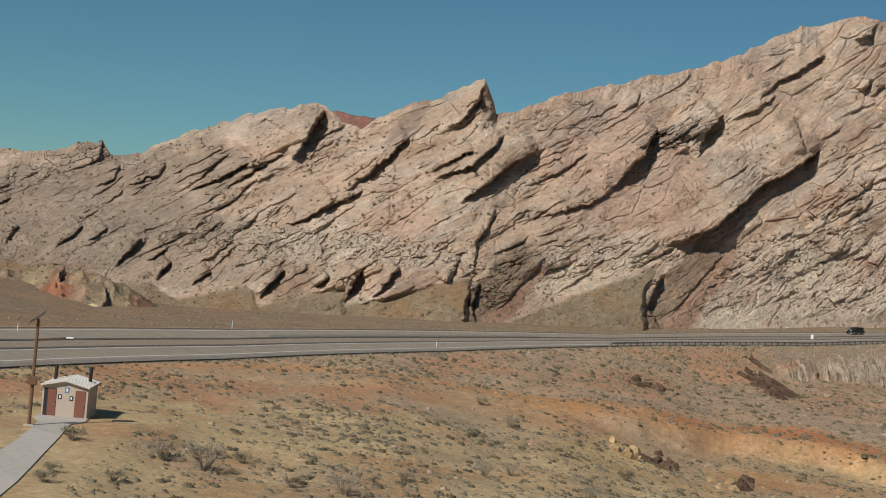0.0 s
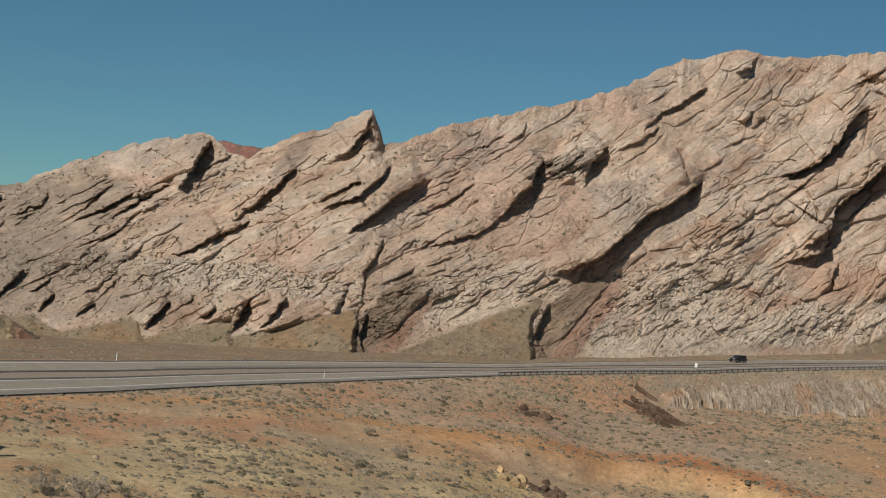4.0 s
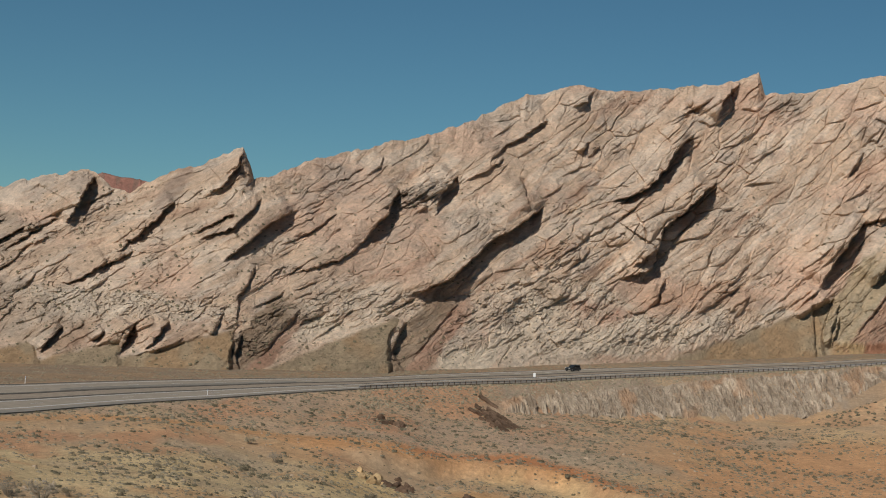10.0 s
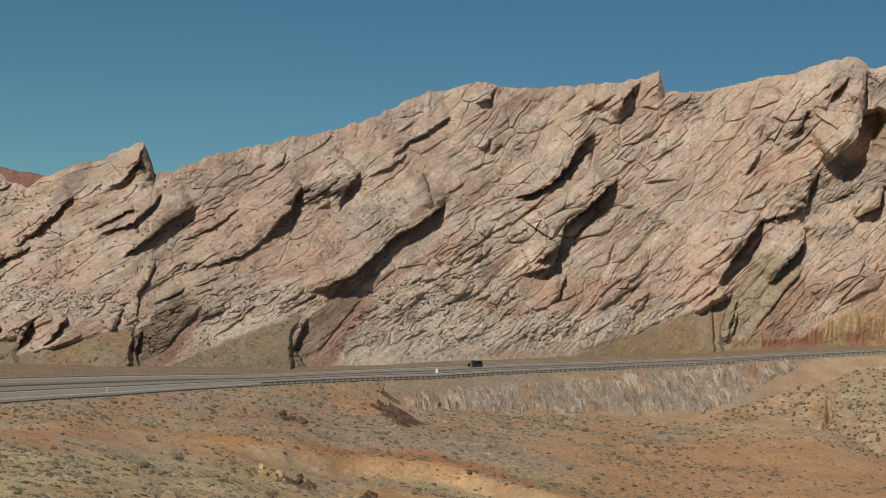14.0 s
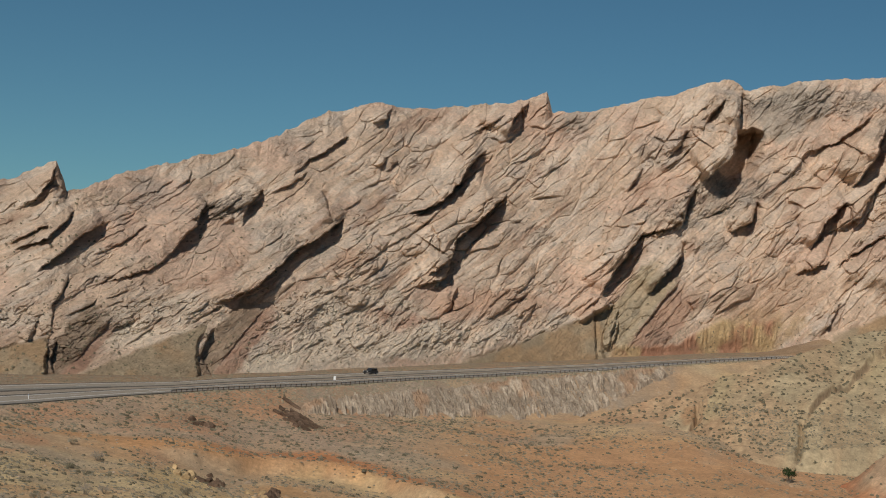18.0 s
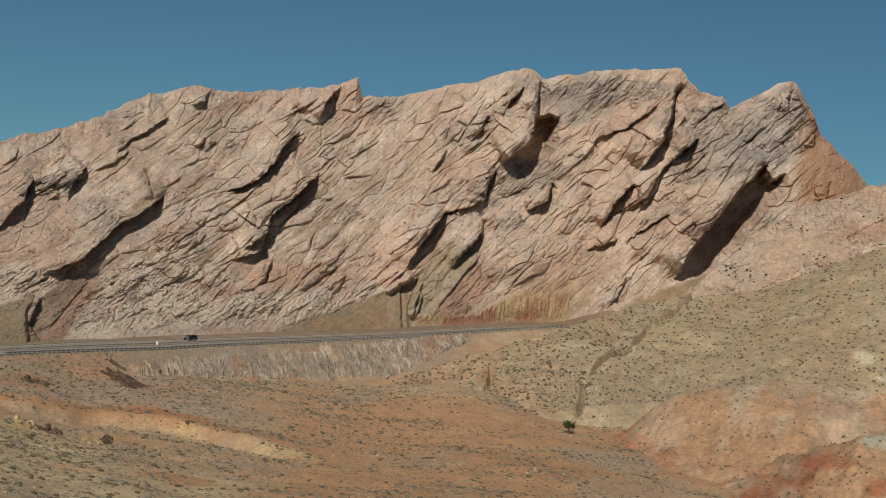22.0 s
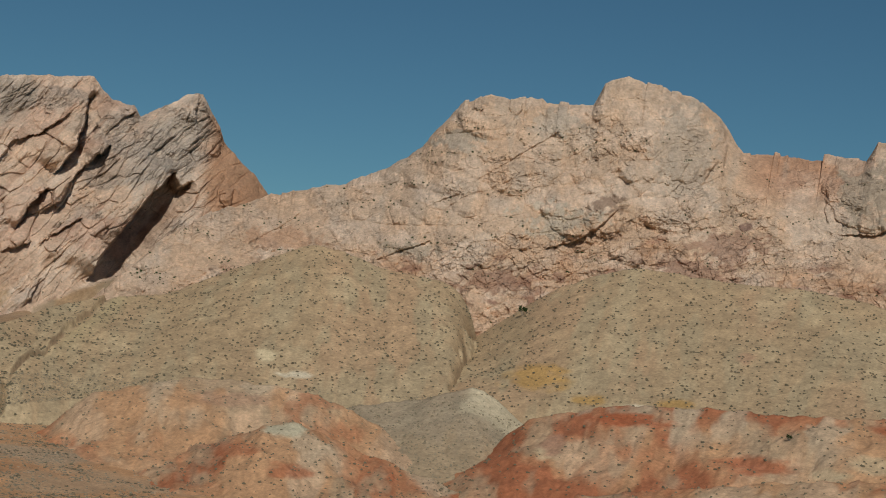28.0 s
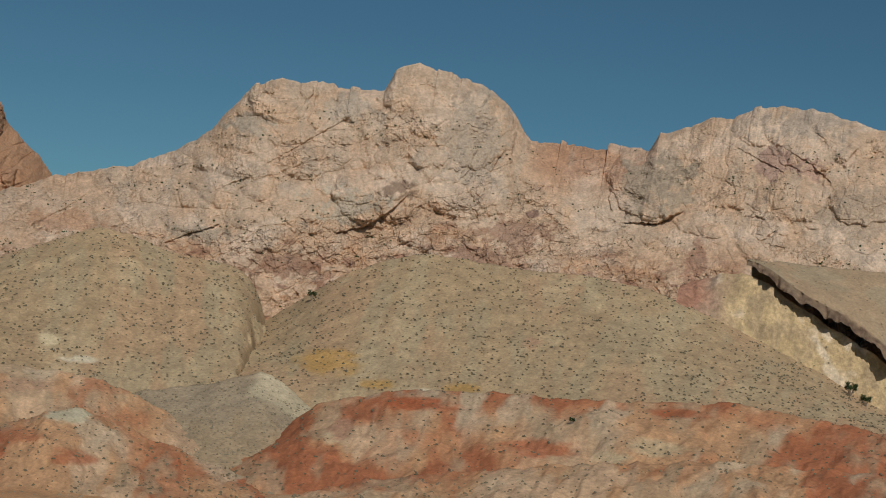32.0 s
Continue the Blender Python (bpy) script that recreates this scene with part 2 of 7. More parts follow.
def slabs_relief(a, e, slabs, seed, jag=0.05):
    """How far tilted slabs stand out of a slope. Each: thickness, width, then the sharp lower edge from its low to its high end (azimuth, elevation by turns)."""
    out = np.zeros(a.shape)
    face = np.zeros(a.shape)
    for k, (high, wide, *line) in enumerate(slabs):
        ax, ey = np.array(line[0::2]), np.array(line[1::2])
        reach = wide * 1.1 + 0.3
        lo, hi = np.searchsorted(a[0], (ax.min() - reach, ax.max() + reach))
        if hi - lo < 2:
            continue
        cols = slice(lo, hi)
        ca, ce = a[:, cols], e[:, cols]
        box = (ca > ax.min() - reach) & (ca < ax.max() + reach) & (ce > ey.min() - reach) & (ce < ey.max() + reach)
        ja, je = ca[box], ce[box]
        u, q, run = along_line(ja, je, line)
        s = u * run
        q = q + jag * (fbm(s * 2.5, q * 0.8, seed + k, 4) + 0.6 * vnoise(s * 7, q * 3, seed + k) + 0.35 * vnoise(s * 19, q * 7, seed + k))
        along = (0.6 * step01(-0.12, 0.1, u) + 0.4 * step01(0.1, 0.45, u)) * (1 - step01(0.94, 1.06, u + 0.05 * vnoise(q * 4, s, seed)))
        lip = 0.03
        up = np.clip(1 - q / wide, 0, 1)
        low = step01(-0.8 * wide, -0.3 * wide, q) if high > 36.5 else np.clip(1 + q / (0.55 * wide), 0, 1)
        w = np.clip((q + lip) / lip, 0, 1)
        rise = w * 0.62 * up * (2 - up) * (0.86 + 0.14 * step01(0.0, 0.16 * wide, q)) - (1 - w) * (0.6 if high > 36.5 else 0.38) * low * low
        part_out, part_face = out[:, cols], face[:, cols]
        part_out[box] += along * high * rise
        # band below the edge, sized like the shade of the slab
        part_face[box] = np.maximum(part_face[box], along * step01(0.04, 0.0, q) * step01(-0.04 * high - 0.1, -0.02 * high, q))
    return out, face


def bedding(a, e, angle, seed):
    """Sawtooth steps of tilted beds at three scales: sharp lower edges that run up to the right."""
    t = np.radians(angle)
    s, q = a * np.cos(t) + e * np.sin(t), -a * np.sin(t) + e * np.cos(t)
    q = q + 0.45 * fbm(s * 0.3, q * 0.5, seed, 3) + 0.06 * fbm(s * 2.0, q * 2.0, seed + 2, 3)
    out = 0.0
    for w, amp, run, rare in ((0.95, 1.3, 0.45, 0.2), (0.33, 0.38, 0.9, 0.3), (0.11, 0.12, 2.0, 0.25)):
        ph = q / w + 0.8 * fbm(s * run * 0.6, q * 0.3, seed + 5, 3)
        cell = np.floor(ph)
        saw = 1 - (ph - cell)
        keep = step01(rare, rare + 0.35, vnoise(s * run, cell * 3.7, seed + 11))
        edge = step01(0.0, 0.09, ph - cell)
        out = out + amp * keep * (saw * edge - 0.3)
        seed += 20
    return out, s, q


def scattered_slabs(count, a0, a1, e0, e1, angle, seed, scale=1.0):
    """Lesser slabs strewn over a slope, as slabs_relief takes them."""
    rng = random.Random(seed)
    made = []
    for _ in range(count):
        a, t = rng.uniform(a0, a1), rng.random()
        e = e0(a) + (e1(a) - e0(a)) * t
        turn, size = radians(angle(a) + rng.gauss(0, 5)), scale * rng.uniform(0.5, 1.5) ** 1.6
        bend = turn + radians(rng.uniform(-4, 16))
        mid = (a + 0.6 * size * math.cos(turn), e + 0.6 * size * math.sin(turn))
        made.append((0.9 * size + rng.uniform(0.3, 1.6) * scale, 0.16 * scale + 0.24 * size, a, e, *mid, mid[0] + 0.4 * size * math.cos(bend), mid[1] + 0.4 * size * math.sin(bend)))
    return made


# ---- the tilted ridge ----
RIDGE_FOOT = [(-22, 480, -20), (-11.6, 447, -20), (-8.2, 429, -23.5), (-5.8, 421, -23.5), (-1.5, 414, -22), (2.5, 416, -21), (7.4, 434, -20),
              (12.1, 470, -17), (14.1, 489, -15.7), (19.4, 541, -11.7), (27.3, 612, -3.2), (30.4, 633, 8), (34.4, 658, 25), (37.8, 690, 40), (39, 720, 20)]
RIDGE_CREST = [(-22, 545, 4), (-12.4, 514, 9), (-10.7, 510, 10), (-9.4, 506, 14.6), (-9.1, 505, 10.5), (-8.2, 501, 11.8), (-6.7, 496, 18.3), (-5.2, 491, 23), (-3.0, 484, 28),
               (-2.3, 481, 24), (-1.6, 479, 22.4), (-1.0, 477, 24.6), (-0.3, 475, 28), (1.0, 474, 32.5), (1.95, 474, 36.3), (2.3, 476, 30.9), (2.4, 477, 28.4), (4.4, 494, 37), (7.8, 523, 48.5),
               (9.6, 540, 57), (11.2, 555, 68), (13.1, 573, 75), (14.6, 588, 75.5)]
RIDGE_CREST += [(17.7, 618, 84.3), (18.9, 632, 91.5), (19.15, 633, 84), (20.6, 643, 87), (23.5, 662, 98.8), (25.1, 673, 107), (25.6, 677, 106), (25.8, 679, 104), (28.5, 701, 113), (30.9, 721, 119),
                (31.2, 724, 114), (31.6, 727, 109), (32.5, 734, 108), (32.75, 736, 103.5), (34.5, 750, 118), (35.05, 755, 120), (35.3, 756, 115), (35.8, 758, 104), (36.0, 759, 96.6), (36.6, 761, 88.5), (37.3, 763, 81), (37.8, 765, 73), (38.3, 770, 60), (39, 775, 30)]
# the great slabs: thickness, width, then the edge
LIPS_WEST = [(3.6, 0.8, -9.51, 0.80, -9.36, 1.12, -9.40, 1.55),
    (3, 0.7, -9.32, 0.22, -8.87, 0.41, -8.75, 0.83),
    (3, 0.7, -8.32, 0.28, -7.53, 0.71, -7.45, 1.02),
    (4.2, 0.9, -6.41, 0.27, -5.54, 0.75, -4.85, 1.28),
    (2.4, 0.7, -4.82, 1.11, -3.85, 1.56),
    (13.2, 1.5, -3.48, 1.59, -3.23, 2.07, -3.03, 2.61, -2.77, 3.08),
    (5.4, 1.0, -1.70, 0.77, -1.09, 1.35, -0.65, 1.84, -0.12, 2.44),
    (4.2, 0.9, -3.38, -0.51, -2.59, -0.09, -2.14, 0.33),
    (3, 0.7, -2.36, 0.02, -1.34, 0.67),
    (3, 0.6, -5.41, 0.48, -4.64, 1.07, -4.32, 1.24)]
LIPS_FOOT = [(2.8, 0.5, -11.62, -1.75, -11.37, -1.25),
    (3.5, 0.5, -10.10, -1.77, -9.48, -1.12),
    (2.8, 0.5, -9.16, -1.52, -8.74, -1.10),
    (4.2, 0.6, -8.28, -2.13, -7.67, -1.36),
    (3.5, 0.5, -7.35, -1.96, -6.87, -1.55),
    (4.2, 0.6, -7.05, -2.45, -6.71, -1.96),
    (3.5, 0.5, -5.94, -2.52, -5.51, -2.11),
    (5.6, 0.6, -3.91, -2.68, -3.35, -1.92),
    (3.5, 0.5, -2.29, -2.29, -2.00, -1.94),
    (6.3, 0.7, -1.44, -2.63, -1.02, -1.75),
    (4.2, 0.6, -0.57, -2.42, 0.04, -1.53),
    (2.8, 0.5, 1.50, -1.82, 1.63, -1.50)]
LIPS_MID = [(6, 1.1, 1.12, 2.93, 1.47, 3.14, 1.80, 3.72, 1.96, 4.26),
    (3.6, 0.5, 2.14, 3.21, 2.40, 3.51, 2.22, 3.99, 1.96, 4.29),
    (5.4, 1.1, 0.96, 1.35, 1.85, 1.74, 2.36, 2.33, 2.70, 2.79),
    (3.6, 0.7, 0.73, 1.54, 1.24, 1.84, 1.80, 2.19),
    (8.4, 1.3, 1.79, 0.73, 2.32, 1.23, 2.92, 1.81, 3.69, 2.51),
    (3, 0.8, 4.08, 0.46, 5.37, 0.94, 6.07, 1.49),
    (10.2, 1.4, 6.06, 1.53, 6.43, 2.09, 6.89, 2.60, 7.01, 3.09, 7.23, 3.46),
    (8.4, 1.1, 8.47, 2.81, 8.59, 3.39, 9.04, 4.04),
    (2.4, 0.6, 6.09, 3.91, 6.49, 4.16, 6.58, 4.51),
    (1.8, 0.7, 4.94, 3.51, 5.43, 3.72, 5.90, 4.09)]
LIPS_HEART = [(13.6, 1.9, 8.12, 0.10, 9.08, 0.54, 9.69, 1.21, 10.45, 2.06, 11.24, 2.56, 11.87, 3.09),
    (5.2, 0.7, 11.61, 3.19, 11.44, 3.65, 11.20, 4.15),
    (5.2, 1.1, 10.24, 4.73, 10.62, 5.20, 11.34, 5.70, 11.97, 6.19),
    (2.9, 0.5, 13.47, 5.02, 13.72, 5.46),
    (2.9, 0.3, 2.28, -1.44, 2.27, -0.55, 2.58, 0.05, 2.69, 0.59),
    (2.9, 0.9, 9.46, 4.00, 10.10, 4.37, 10.57, 4.76),
    (2.3, 0.5, 1.60, -1.98, 1.63, -1.50, 1.78, -1.11),
    (2.3, 0.6, 3.48, 1.30, 4.59, 1.93, 5.21, 2.52)]
LIPS_CENTRE = [(9.2, 0.8, 12.85, 6.77, 13.28, 6.95, 13.51, 7.43),
    (4.6, 0.5, 13.26, 5.15, 13.38, 5.54),
    (15.7, 1.2, 14.60, 3.71, 15.52, 4.16, 15.96, 4.77, 16.56, 5.77, 16.83, 5.96),
    (18.4, 1.6, 15.40, 1.67, 15.94, 2.19, 16.08, 2.87, 16.89, 3.60, 17.60, 4.41),
    (9.2, 1.0, 14.87, 1.11, 15.71, 1.41, 15.95, 2.03),
    (5.5, 0.6, 15.98, 0.23, 16.20, 1.10),
    (18.4, 1.5, 17.64, 6.71, 17.85, 7.37, 18.33, 7.90, 18.63, 8.18),
    (2.7, 0.6, 15.85, 6.33, 16.95, 6.98, 17.50, 7.40)]
LIPS_EASTERN = [(19.7, 1.4, 21.36, 1.45, 21.78, 2.24, 22.30, 3.03, 22.64, 3.53),
    (7, 0.7, 22.73, 3.53, 23.37, 3.67, 23.90, 4.00),
    (13.9, 0.9, 23.91, 3.89, 24.09, 4.60, 24.34, 5.12),
    (13.9, 1.1, 23.03, 1.54, 23.64, 2.26, 24.06, 2.85, 23.98, 3.33),
    (11.6, 0.9, 20.55, -0.49, 21.21, -0.07, 21.71, 0.95),
    (5.8, 0.6, 22.00, 4.94, 22.25, 5.43, 22.42, 5.76),
    (7, 0.8, 23.32, 6.25, 23.66, 6.64, 23.91, 7.16),
    (8.1, 0.8, 24.45, 7.34, 24.70, 7.82, 25.13, 8.30),
    (3.5, 0.4, 21.25, -0.70, 21.38, 0.17),
    (4.6, 0.4, 21.77, -0.66, 21.99, 0.31)]
LIPS_FINS = [(36, 1.6, 24.69, 5.62, 25.49, 6.25, 25.65, 6.95, 25.68, 7.30),
    (17.4, 0.9, 25.68, 7.3, 25.69, 7.73, 25.73, 8.57),
    (12.3, 0.8, 25.68, 3.83, 26.35, 4.15, 26.47, 4.83),
    (15.9, 1.0, 28.55, 3.52, 28.90, 4.32, 29.52, 5.04),
    (12.3, 0.8, 29.38, 4.12, 30.03, 4.54, 30.29, 5.23, 30.85, 6.02),
    (32, 1.6, 29.83, 5.75, 30.39, 6.55, 30.69, 7.51, 30.74, 8.64),
    (4.9, 0.9, 26.94, 5.25, 27.72, 6.04, 28.09, 6.69, 29.10, 7.06, 30.08, 7.89),
    (19.7, 0.6, 30.91, 5.98, 31.27, 6.42, 31.71, 6.77)]
LIPS_LAST = [(37.4, 1.9, 31.44, 1.94, 31.92, 2.90, 32.66, 3.94, 33.30, 4.91, 34.13, 5.89),
    (10.6, 0.6, 34.95, 7.67, 34.85, 8.42, 35.00, 9.10),
    (9.5, 0.5, 36.45, 4.82, 36.48, 5.50),
    (5.9, 0.7, 31.57, 7.30, 32.17, 7.95, 32.59, 8.22),
    (5.9, 0.6, 29.43, 2.92, 30.22, 3.50, 30.91, 4.01),
    (5.9, 0.6, 28.00, 2.50, 29.02, 2.89),
    (7.1, 0.5, 35.85, 6.73, 35.89, 7.39),
    (4.8, 0.5, 28.62, 0.00, 29.19, 0.68, 29.54, 1.55)]

# hogback edges over the scree, and coloured beds along the foot: colour, from and to across the line, share, line
LIPS_HOGBACK = [(4.6, 1.7, 2.43, -2.89, 2.27, -2.40, 2.43, -1.81),
    (4.8, 1.8, 7.77, -2.52, 7.39, -1.96, 7.69, -0.97),
    (5, 0.5, 21.30, -1.08, 21.22, -0.31, 21.08, 0.57),
    (5, 0.35, 21.72, -0.63, 21.75, -0.16, 21.93, 0.68),
    (1.8, 0.35, 3.12, -2.44, 3.65, -1.67, 4.18, -0.90),
    (1.8, 0.4, 8.15, -2.11, 8.50, -1.51, 9.47, -0.16),
    (4, 0.4, 22.60, -0.13, 23.07, 0.58, 24.02, 1.92)]
BROWN_BED, RED_BED = (0.29, 0.205, 0.135), (0.37, 0.195, 0.125)
FOOT_BEDS = [(BROWN_BED, 0.0, 1.0, 0.8, 2.63, -3.00, 3.12, -2.44, 3.65, -1.67, 4.29, -0.74), (RED_BED, -0.4, 0.0, 0.6, 2.63, -3.00, 3.12, -2.44, 3.65, -1.67, 4.29, -0.74), (BROWN_BED, 0.0, 0.85, 0.8, 7.84, -2.60, 8.15, -2.11, 8.50, -1.51, 9.62, -0.02),
    (RED_BED, -0.6, 0.0, 0.65, 7.84, -2.60, 8.15, -2.11, 8.50, -1.51, 9.62, -0.02), ((0.40, 0.325, 0.20), 0.0, 1.3, 0.7, 22.15, -0.97, 22.60, -0.13, 23.07, 0.58, 24.09, 2.03), (RED_BED, -1.0, 0.0, 0.6, 22.15, -0.97, 22.60, -0.13, 23.07, 0.58, 24.09, 2.03)]
# jointed, rubbly ground on the slope: azimuth, elevation, half sizes
BROKEN = [(6.2, -0.45, 2.3, 0.5), (7.7, 3.3, 0.9, 0.7), (11.8, 0.15, 2.6, 0.85), (13.7, -0.75, 4.2, 0.85), (19.1, -0.1, 1.5, 0.6), (25.3, 4.9, 1.7, 1.1), (28.2, 8.35, 2.6, 0.55), (33.6, 6.8, 2.2, 1.9), (32.0, 7.6, 1.0, 0.6), (-2.5, -1.1, 5.0, 0.5), (4.2, -1.2, 1.6, 0.5)]

SAND, PALE, GREY = (0.675, 0.497, 0.357), (0.735, 0.585, 0.45), (0.50, 0.42, 0.35)
PINK, RUST, TALUS = (0.68, 0.482, 0.352), (0.38, 0.20, 0.125), (0.37, 0.285, 0.185)
# the top of the scree along the foot, and stained beds: azimuth, height up the slope, half sizes, colour, share
APRON = [(-22, 0.10), (-12, 0.04), (-9.5, 0.12), (-8.6, 0.03), (-7, 0.10), (-6.3, 0.02), (-4.2, 0.10), (-4.0, 0.02), (-1.6, 0.11), (-1.4, 0.03), (2.15, 0.17), (2.3, -0.03), (3.0, -0.03),
         (7.25, 0.21), (7.4, -0.03), (8.6, -0.03), (15.5, -0.03), (17.5, 0.02), (20.5, 0.13), (21.45, 0.175), (21.6, -0.03), (24, -0.03), (28, -0.03), (31, 0.03), (39, 0.05)]
STAINS = [(0.5, 0.10, 0.8, 0.10, (0.31, 0.20, 0.135), 0.5), (-3.0, 0.12, 0.8, 0.10, (0.31, 0.2, 0.135), 0.5),
          (17.5, 0.20, 2.2, 0.05, (0.50, 0.30, 0.19), 0.5), (26.5, 0.06, 1.9, 0.09, (0.50, 0.345, 0.19), 0.75), (27.5, 0.19, 2.4, 0.10, (0.52, 0.335, 0.215), 0.6),
          (14.0, 0.15, 1.4, 0.05, (0.50, 0.27, 0.18), 0.6), (9.9, 0.02, 1.2, 0.07, (0.80, 0.67, 0.51), 0.85), (12.6, 0.08, 2.6, 0.12, (0.76, 0.63, 0.485), 0.7), (5.6, 0.16, 1.8, 0.06, (0.76, 0.63, 0.48), 0.7), (27.4, 0.88, 1.5, 0.13, (0.42, 0.355, 0.285), 0.75), (20.1, 0.95, 0.9, 0.06, (0.42, 0.355, 0.285), 0.7),
          # the wide western ones: greyer brown rock, also darkened against the direct sun
          (34.0, 0.72, 1.7, 0.26, (0.58, 0.50, 0.41), 0.7), (-10.6, 0.10, 2.0, 0.12, (0.34, 0.205, 0.14), 0.7), (-6.0, 0.22, 3.0, 0.16, (0.43, 0.335, 0.25), 0.6), (-10.0, 0.5, 5.0, 0.6, (0.42, 0.33, 0.25), 0.85), (-0.3, 0.88, 0.5, 0.14, (0.33, 0.24, 0.19), 0.6)]


def build_ridge():
    az = np.concatenate([np.linspace(-18, -12, 60)[:-1], np.linspace(-12, 37, 1560), np.linspace(37, 39, 30)[1:]])
    front = np.concatenate([[-0.14, -0.07], np.linspace(0, 1, 345)])
    back = np.array([0.02, 0.06, 0.15, 0.35, 0.7, 1.2])
    a, v = np.meshgrid(az, front)
    rb, zb, rc, zc = (curve(RIDGE_FOOT, 1)(a), curve(RIDGE_FOOT, 2)(a), curve(RIDGE_CREST, 1)(a), curve(RIDGE_CREST, 2)(a))
    even = np.stack([curve(RIDGE_CREST, 2)(a[0] + k) for k in np.linspace(-1.6, 1.6, 17)]).mean(0)[None]
    teeth = zc - even + 1.5 * fbm(a * 2.5, a * 0 + 3, 5, 6)
    r, z = rb + (rc - rb) * v, zb + (even - zb) * v + teeth * np.clip(v, 0, 1) ** 7
    e = np.degrees(np.arctan2(z, r))
    dip = lambda x: np.interp(x, [-15, 5, 15, 25, 36], [30, 33, 36, 42, 46])
    beds, s, q = bedding(a, e, dip(a), 40)
    foot_e = lambda x: math.degrees(math.atan2(curve(RIDGE_FOOT, 2)(x), curve(RIDGE_FOOT, 1)(x))) + 0.6
    crest_e = lambda x: math.degrees(math.atan2(curve(RIDGE_CREST, 2)(x), curve(RIDGE_CREST, 1)(x))) - 0.6
    great = [(1.12 * lip[0], *lip[1:]) for lip in LIPS_WEST + LIPS_FOOT + LIPS_MID + LIPS_HEART + LIPS_CENTRE + LIPS_EASTERN + LIPS_FINS + LIPS_LAST]
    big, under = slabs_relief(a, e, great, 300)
    hogs, _ = slabs_relief(a, e, LIPS_HOGBACK, 500, 0.04)
    more, _ = slabs_relief(a, e, scattered_slabs(260, -15, 36, foot_e, crest_e, dip, 4) + scattered_slabs(1100, -15, 36, foot_e, crest_e, dip, 5, 0.42) + scattered_slabs(420, 12, 36, foot_e, crest_e, dip, 6, 0.62), 700, 0.035)
    calm = step01(0.0, 0.06, v) * (1 - step01(0.965, 1.0, v))
    apron = np.interp(a + 2.5 * v - 20 * v * v + 0.34 * fbm(v * 12, a * 0.3, 123, 4), [k[0] for k in APRON], [k[1] for k in APRON])
    scree = step01(0.012, -0.012, v - apron - 0.012 * fbm(a * 3, v * 9, 121, 3))
    zone = np.zeros(a.shape)
    for pa, pe, wa, we in BROKEN:
        d = np.hypot((a - pa - 1.2 * (e - pe)) / wa, (e - pe) / we) + 0.55 * fbm(a * 1.1, e * 1.6, int(pa * 5) + 140, 4)
        zone = np.maximum(zone, step01(1.1, 0.75, d))
    low = zone * step01(0.5, 0.4, v)
    torn = np.maximum(zone * step01(0.35, 0.5, v), 0.7 * step01(0.28, 0.46, fbm(a * 0.45, e * 0.7, 65, 3)))
    warp = fbm(a * 3, e * 3, 8, 3)
    d1, d2, own = cells(s * 2.4 + 0.5 * warp, q * 4.8 + 0.5 * fbm(a * 3, e * 3, 7, 3), 9)
    f1, f2, own2 = cells(s * 5.5 + 0.5 * warp, q * 8.5, 19)
    blocks = (own - 0.5) * 1.25 - 0.5 * step01(0.12, 0.0, d2 - d1) * step01(0.3, 0.6, own2) + (own2 - 0.5) * 0.75 - 0.3 * step01(0.14, 0.0, f2 - f1)
    sleek = step01(-0.12, 0.15, fbm(s * 0.45, q * 0.9, 66, 3) + np.interp(a, [0, 4, 19, 24], [0.0, 0.2, 0.2, 0.16])) * (1 - np.maximum(torn, low))
    fine = np.zeros(a.shape)
    for w, amp, run, seed in ((0.19, 0.32, 0.9, 160), (0.085, 0.15, 1.7, 170)):
        ph = q / w + 1.4 * fbm(s * 0.7, q * 0.8, seed, 4)
        k = np.floor(ph)
        fine = fine + amp * (1 - (ph - k)) * step01(0.0, 0.12, ph - k) * step01(-0.25, 0.3, vnoise(s * run, k * 3.7, seed + 3) + 0.5 * fbm(a * 0.8, e, seed + 5, 2))
    fine = fine * (0.2 + 0.8 * step01(-0.15, 0.2, fbm(a * 0.7, e * 1.0, 180, 3)))
    c1, c2, _ = cells(s * 1.7 + 0.5 * warp, q * 2.7 + 0.5 * fbm(a * 2, e * 2, 181, 3), 182)
    tick = step01(0.045, 0.0, c2 - c1) * step01(-0.02, 0.22, fbm(a * 1.2, e * 1.7, 183, 3))
    rough = (0.06 + 0.6 * torn) * ridged(s * 1.1, q * 2.4, 60, 5) + (0.05 + 0.35 * torn) * fbm(a * 8, e * 8, 70, 4) + 3.6 * fbm(s * 0.5, q * 1.1, 62, 3) - (1.25 - 0.6 * sleek) * tick
    l1, l2, lown = cells(s * 0.85 + 0.35 * fbm(a * 0.9, e * 0.9, 191, 3), q * 1.75 + 0.35 * fbm(a * 0.9, e * 0.9, 192, 3), 193)
    m1, m2, mown = cells(s * 1.9 + 0.4 * warp, q * 3.4 + 0.4 * fbm(a * 2, e * 2, 194, 3), 195)
    bulge = (0.5 + 3.4 * lown) * np.sqrt(np.clip(1.1 - (l1 / 0.8) ** 2, 0, 1)) * step01(0.0, 0.10, l2 - l1) + (0.2 + 1.5 * mown) * np.sqrt(np.clip(1.1 - (m1 / 0.8) ** 2, 0, 1)) * step01(0.0, 0.14, m2 - m1) * step01(-0.1, 0.2, fbm(a * 0.6, e * 0.8, 196, 3))
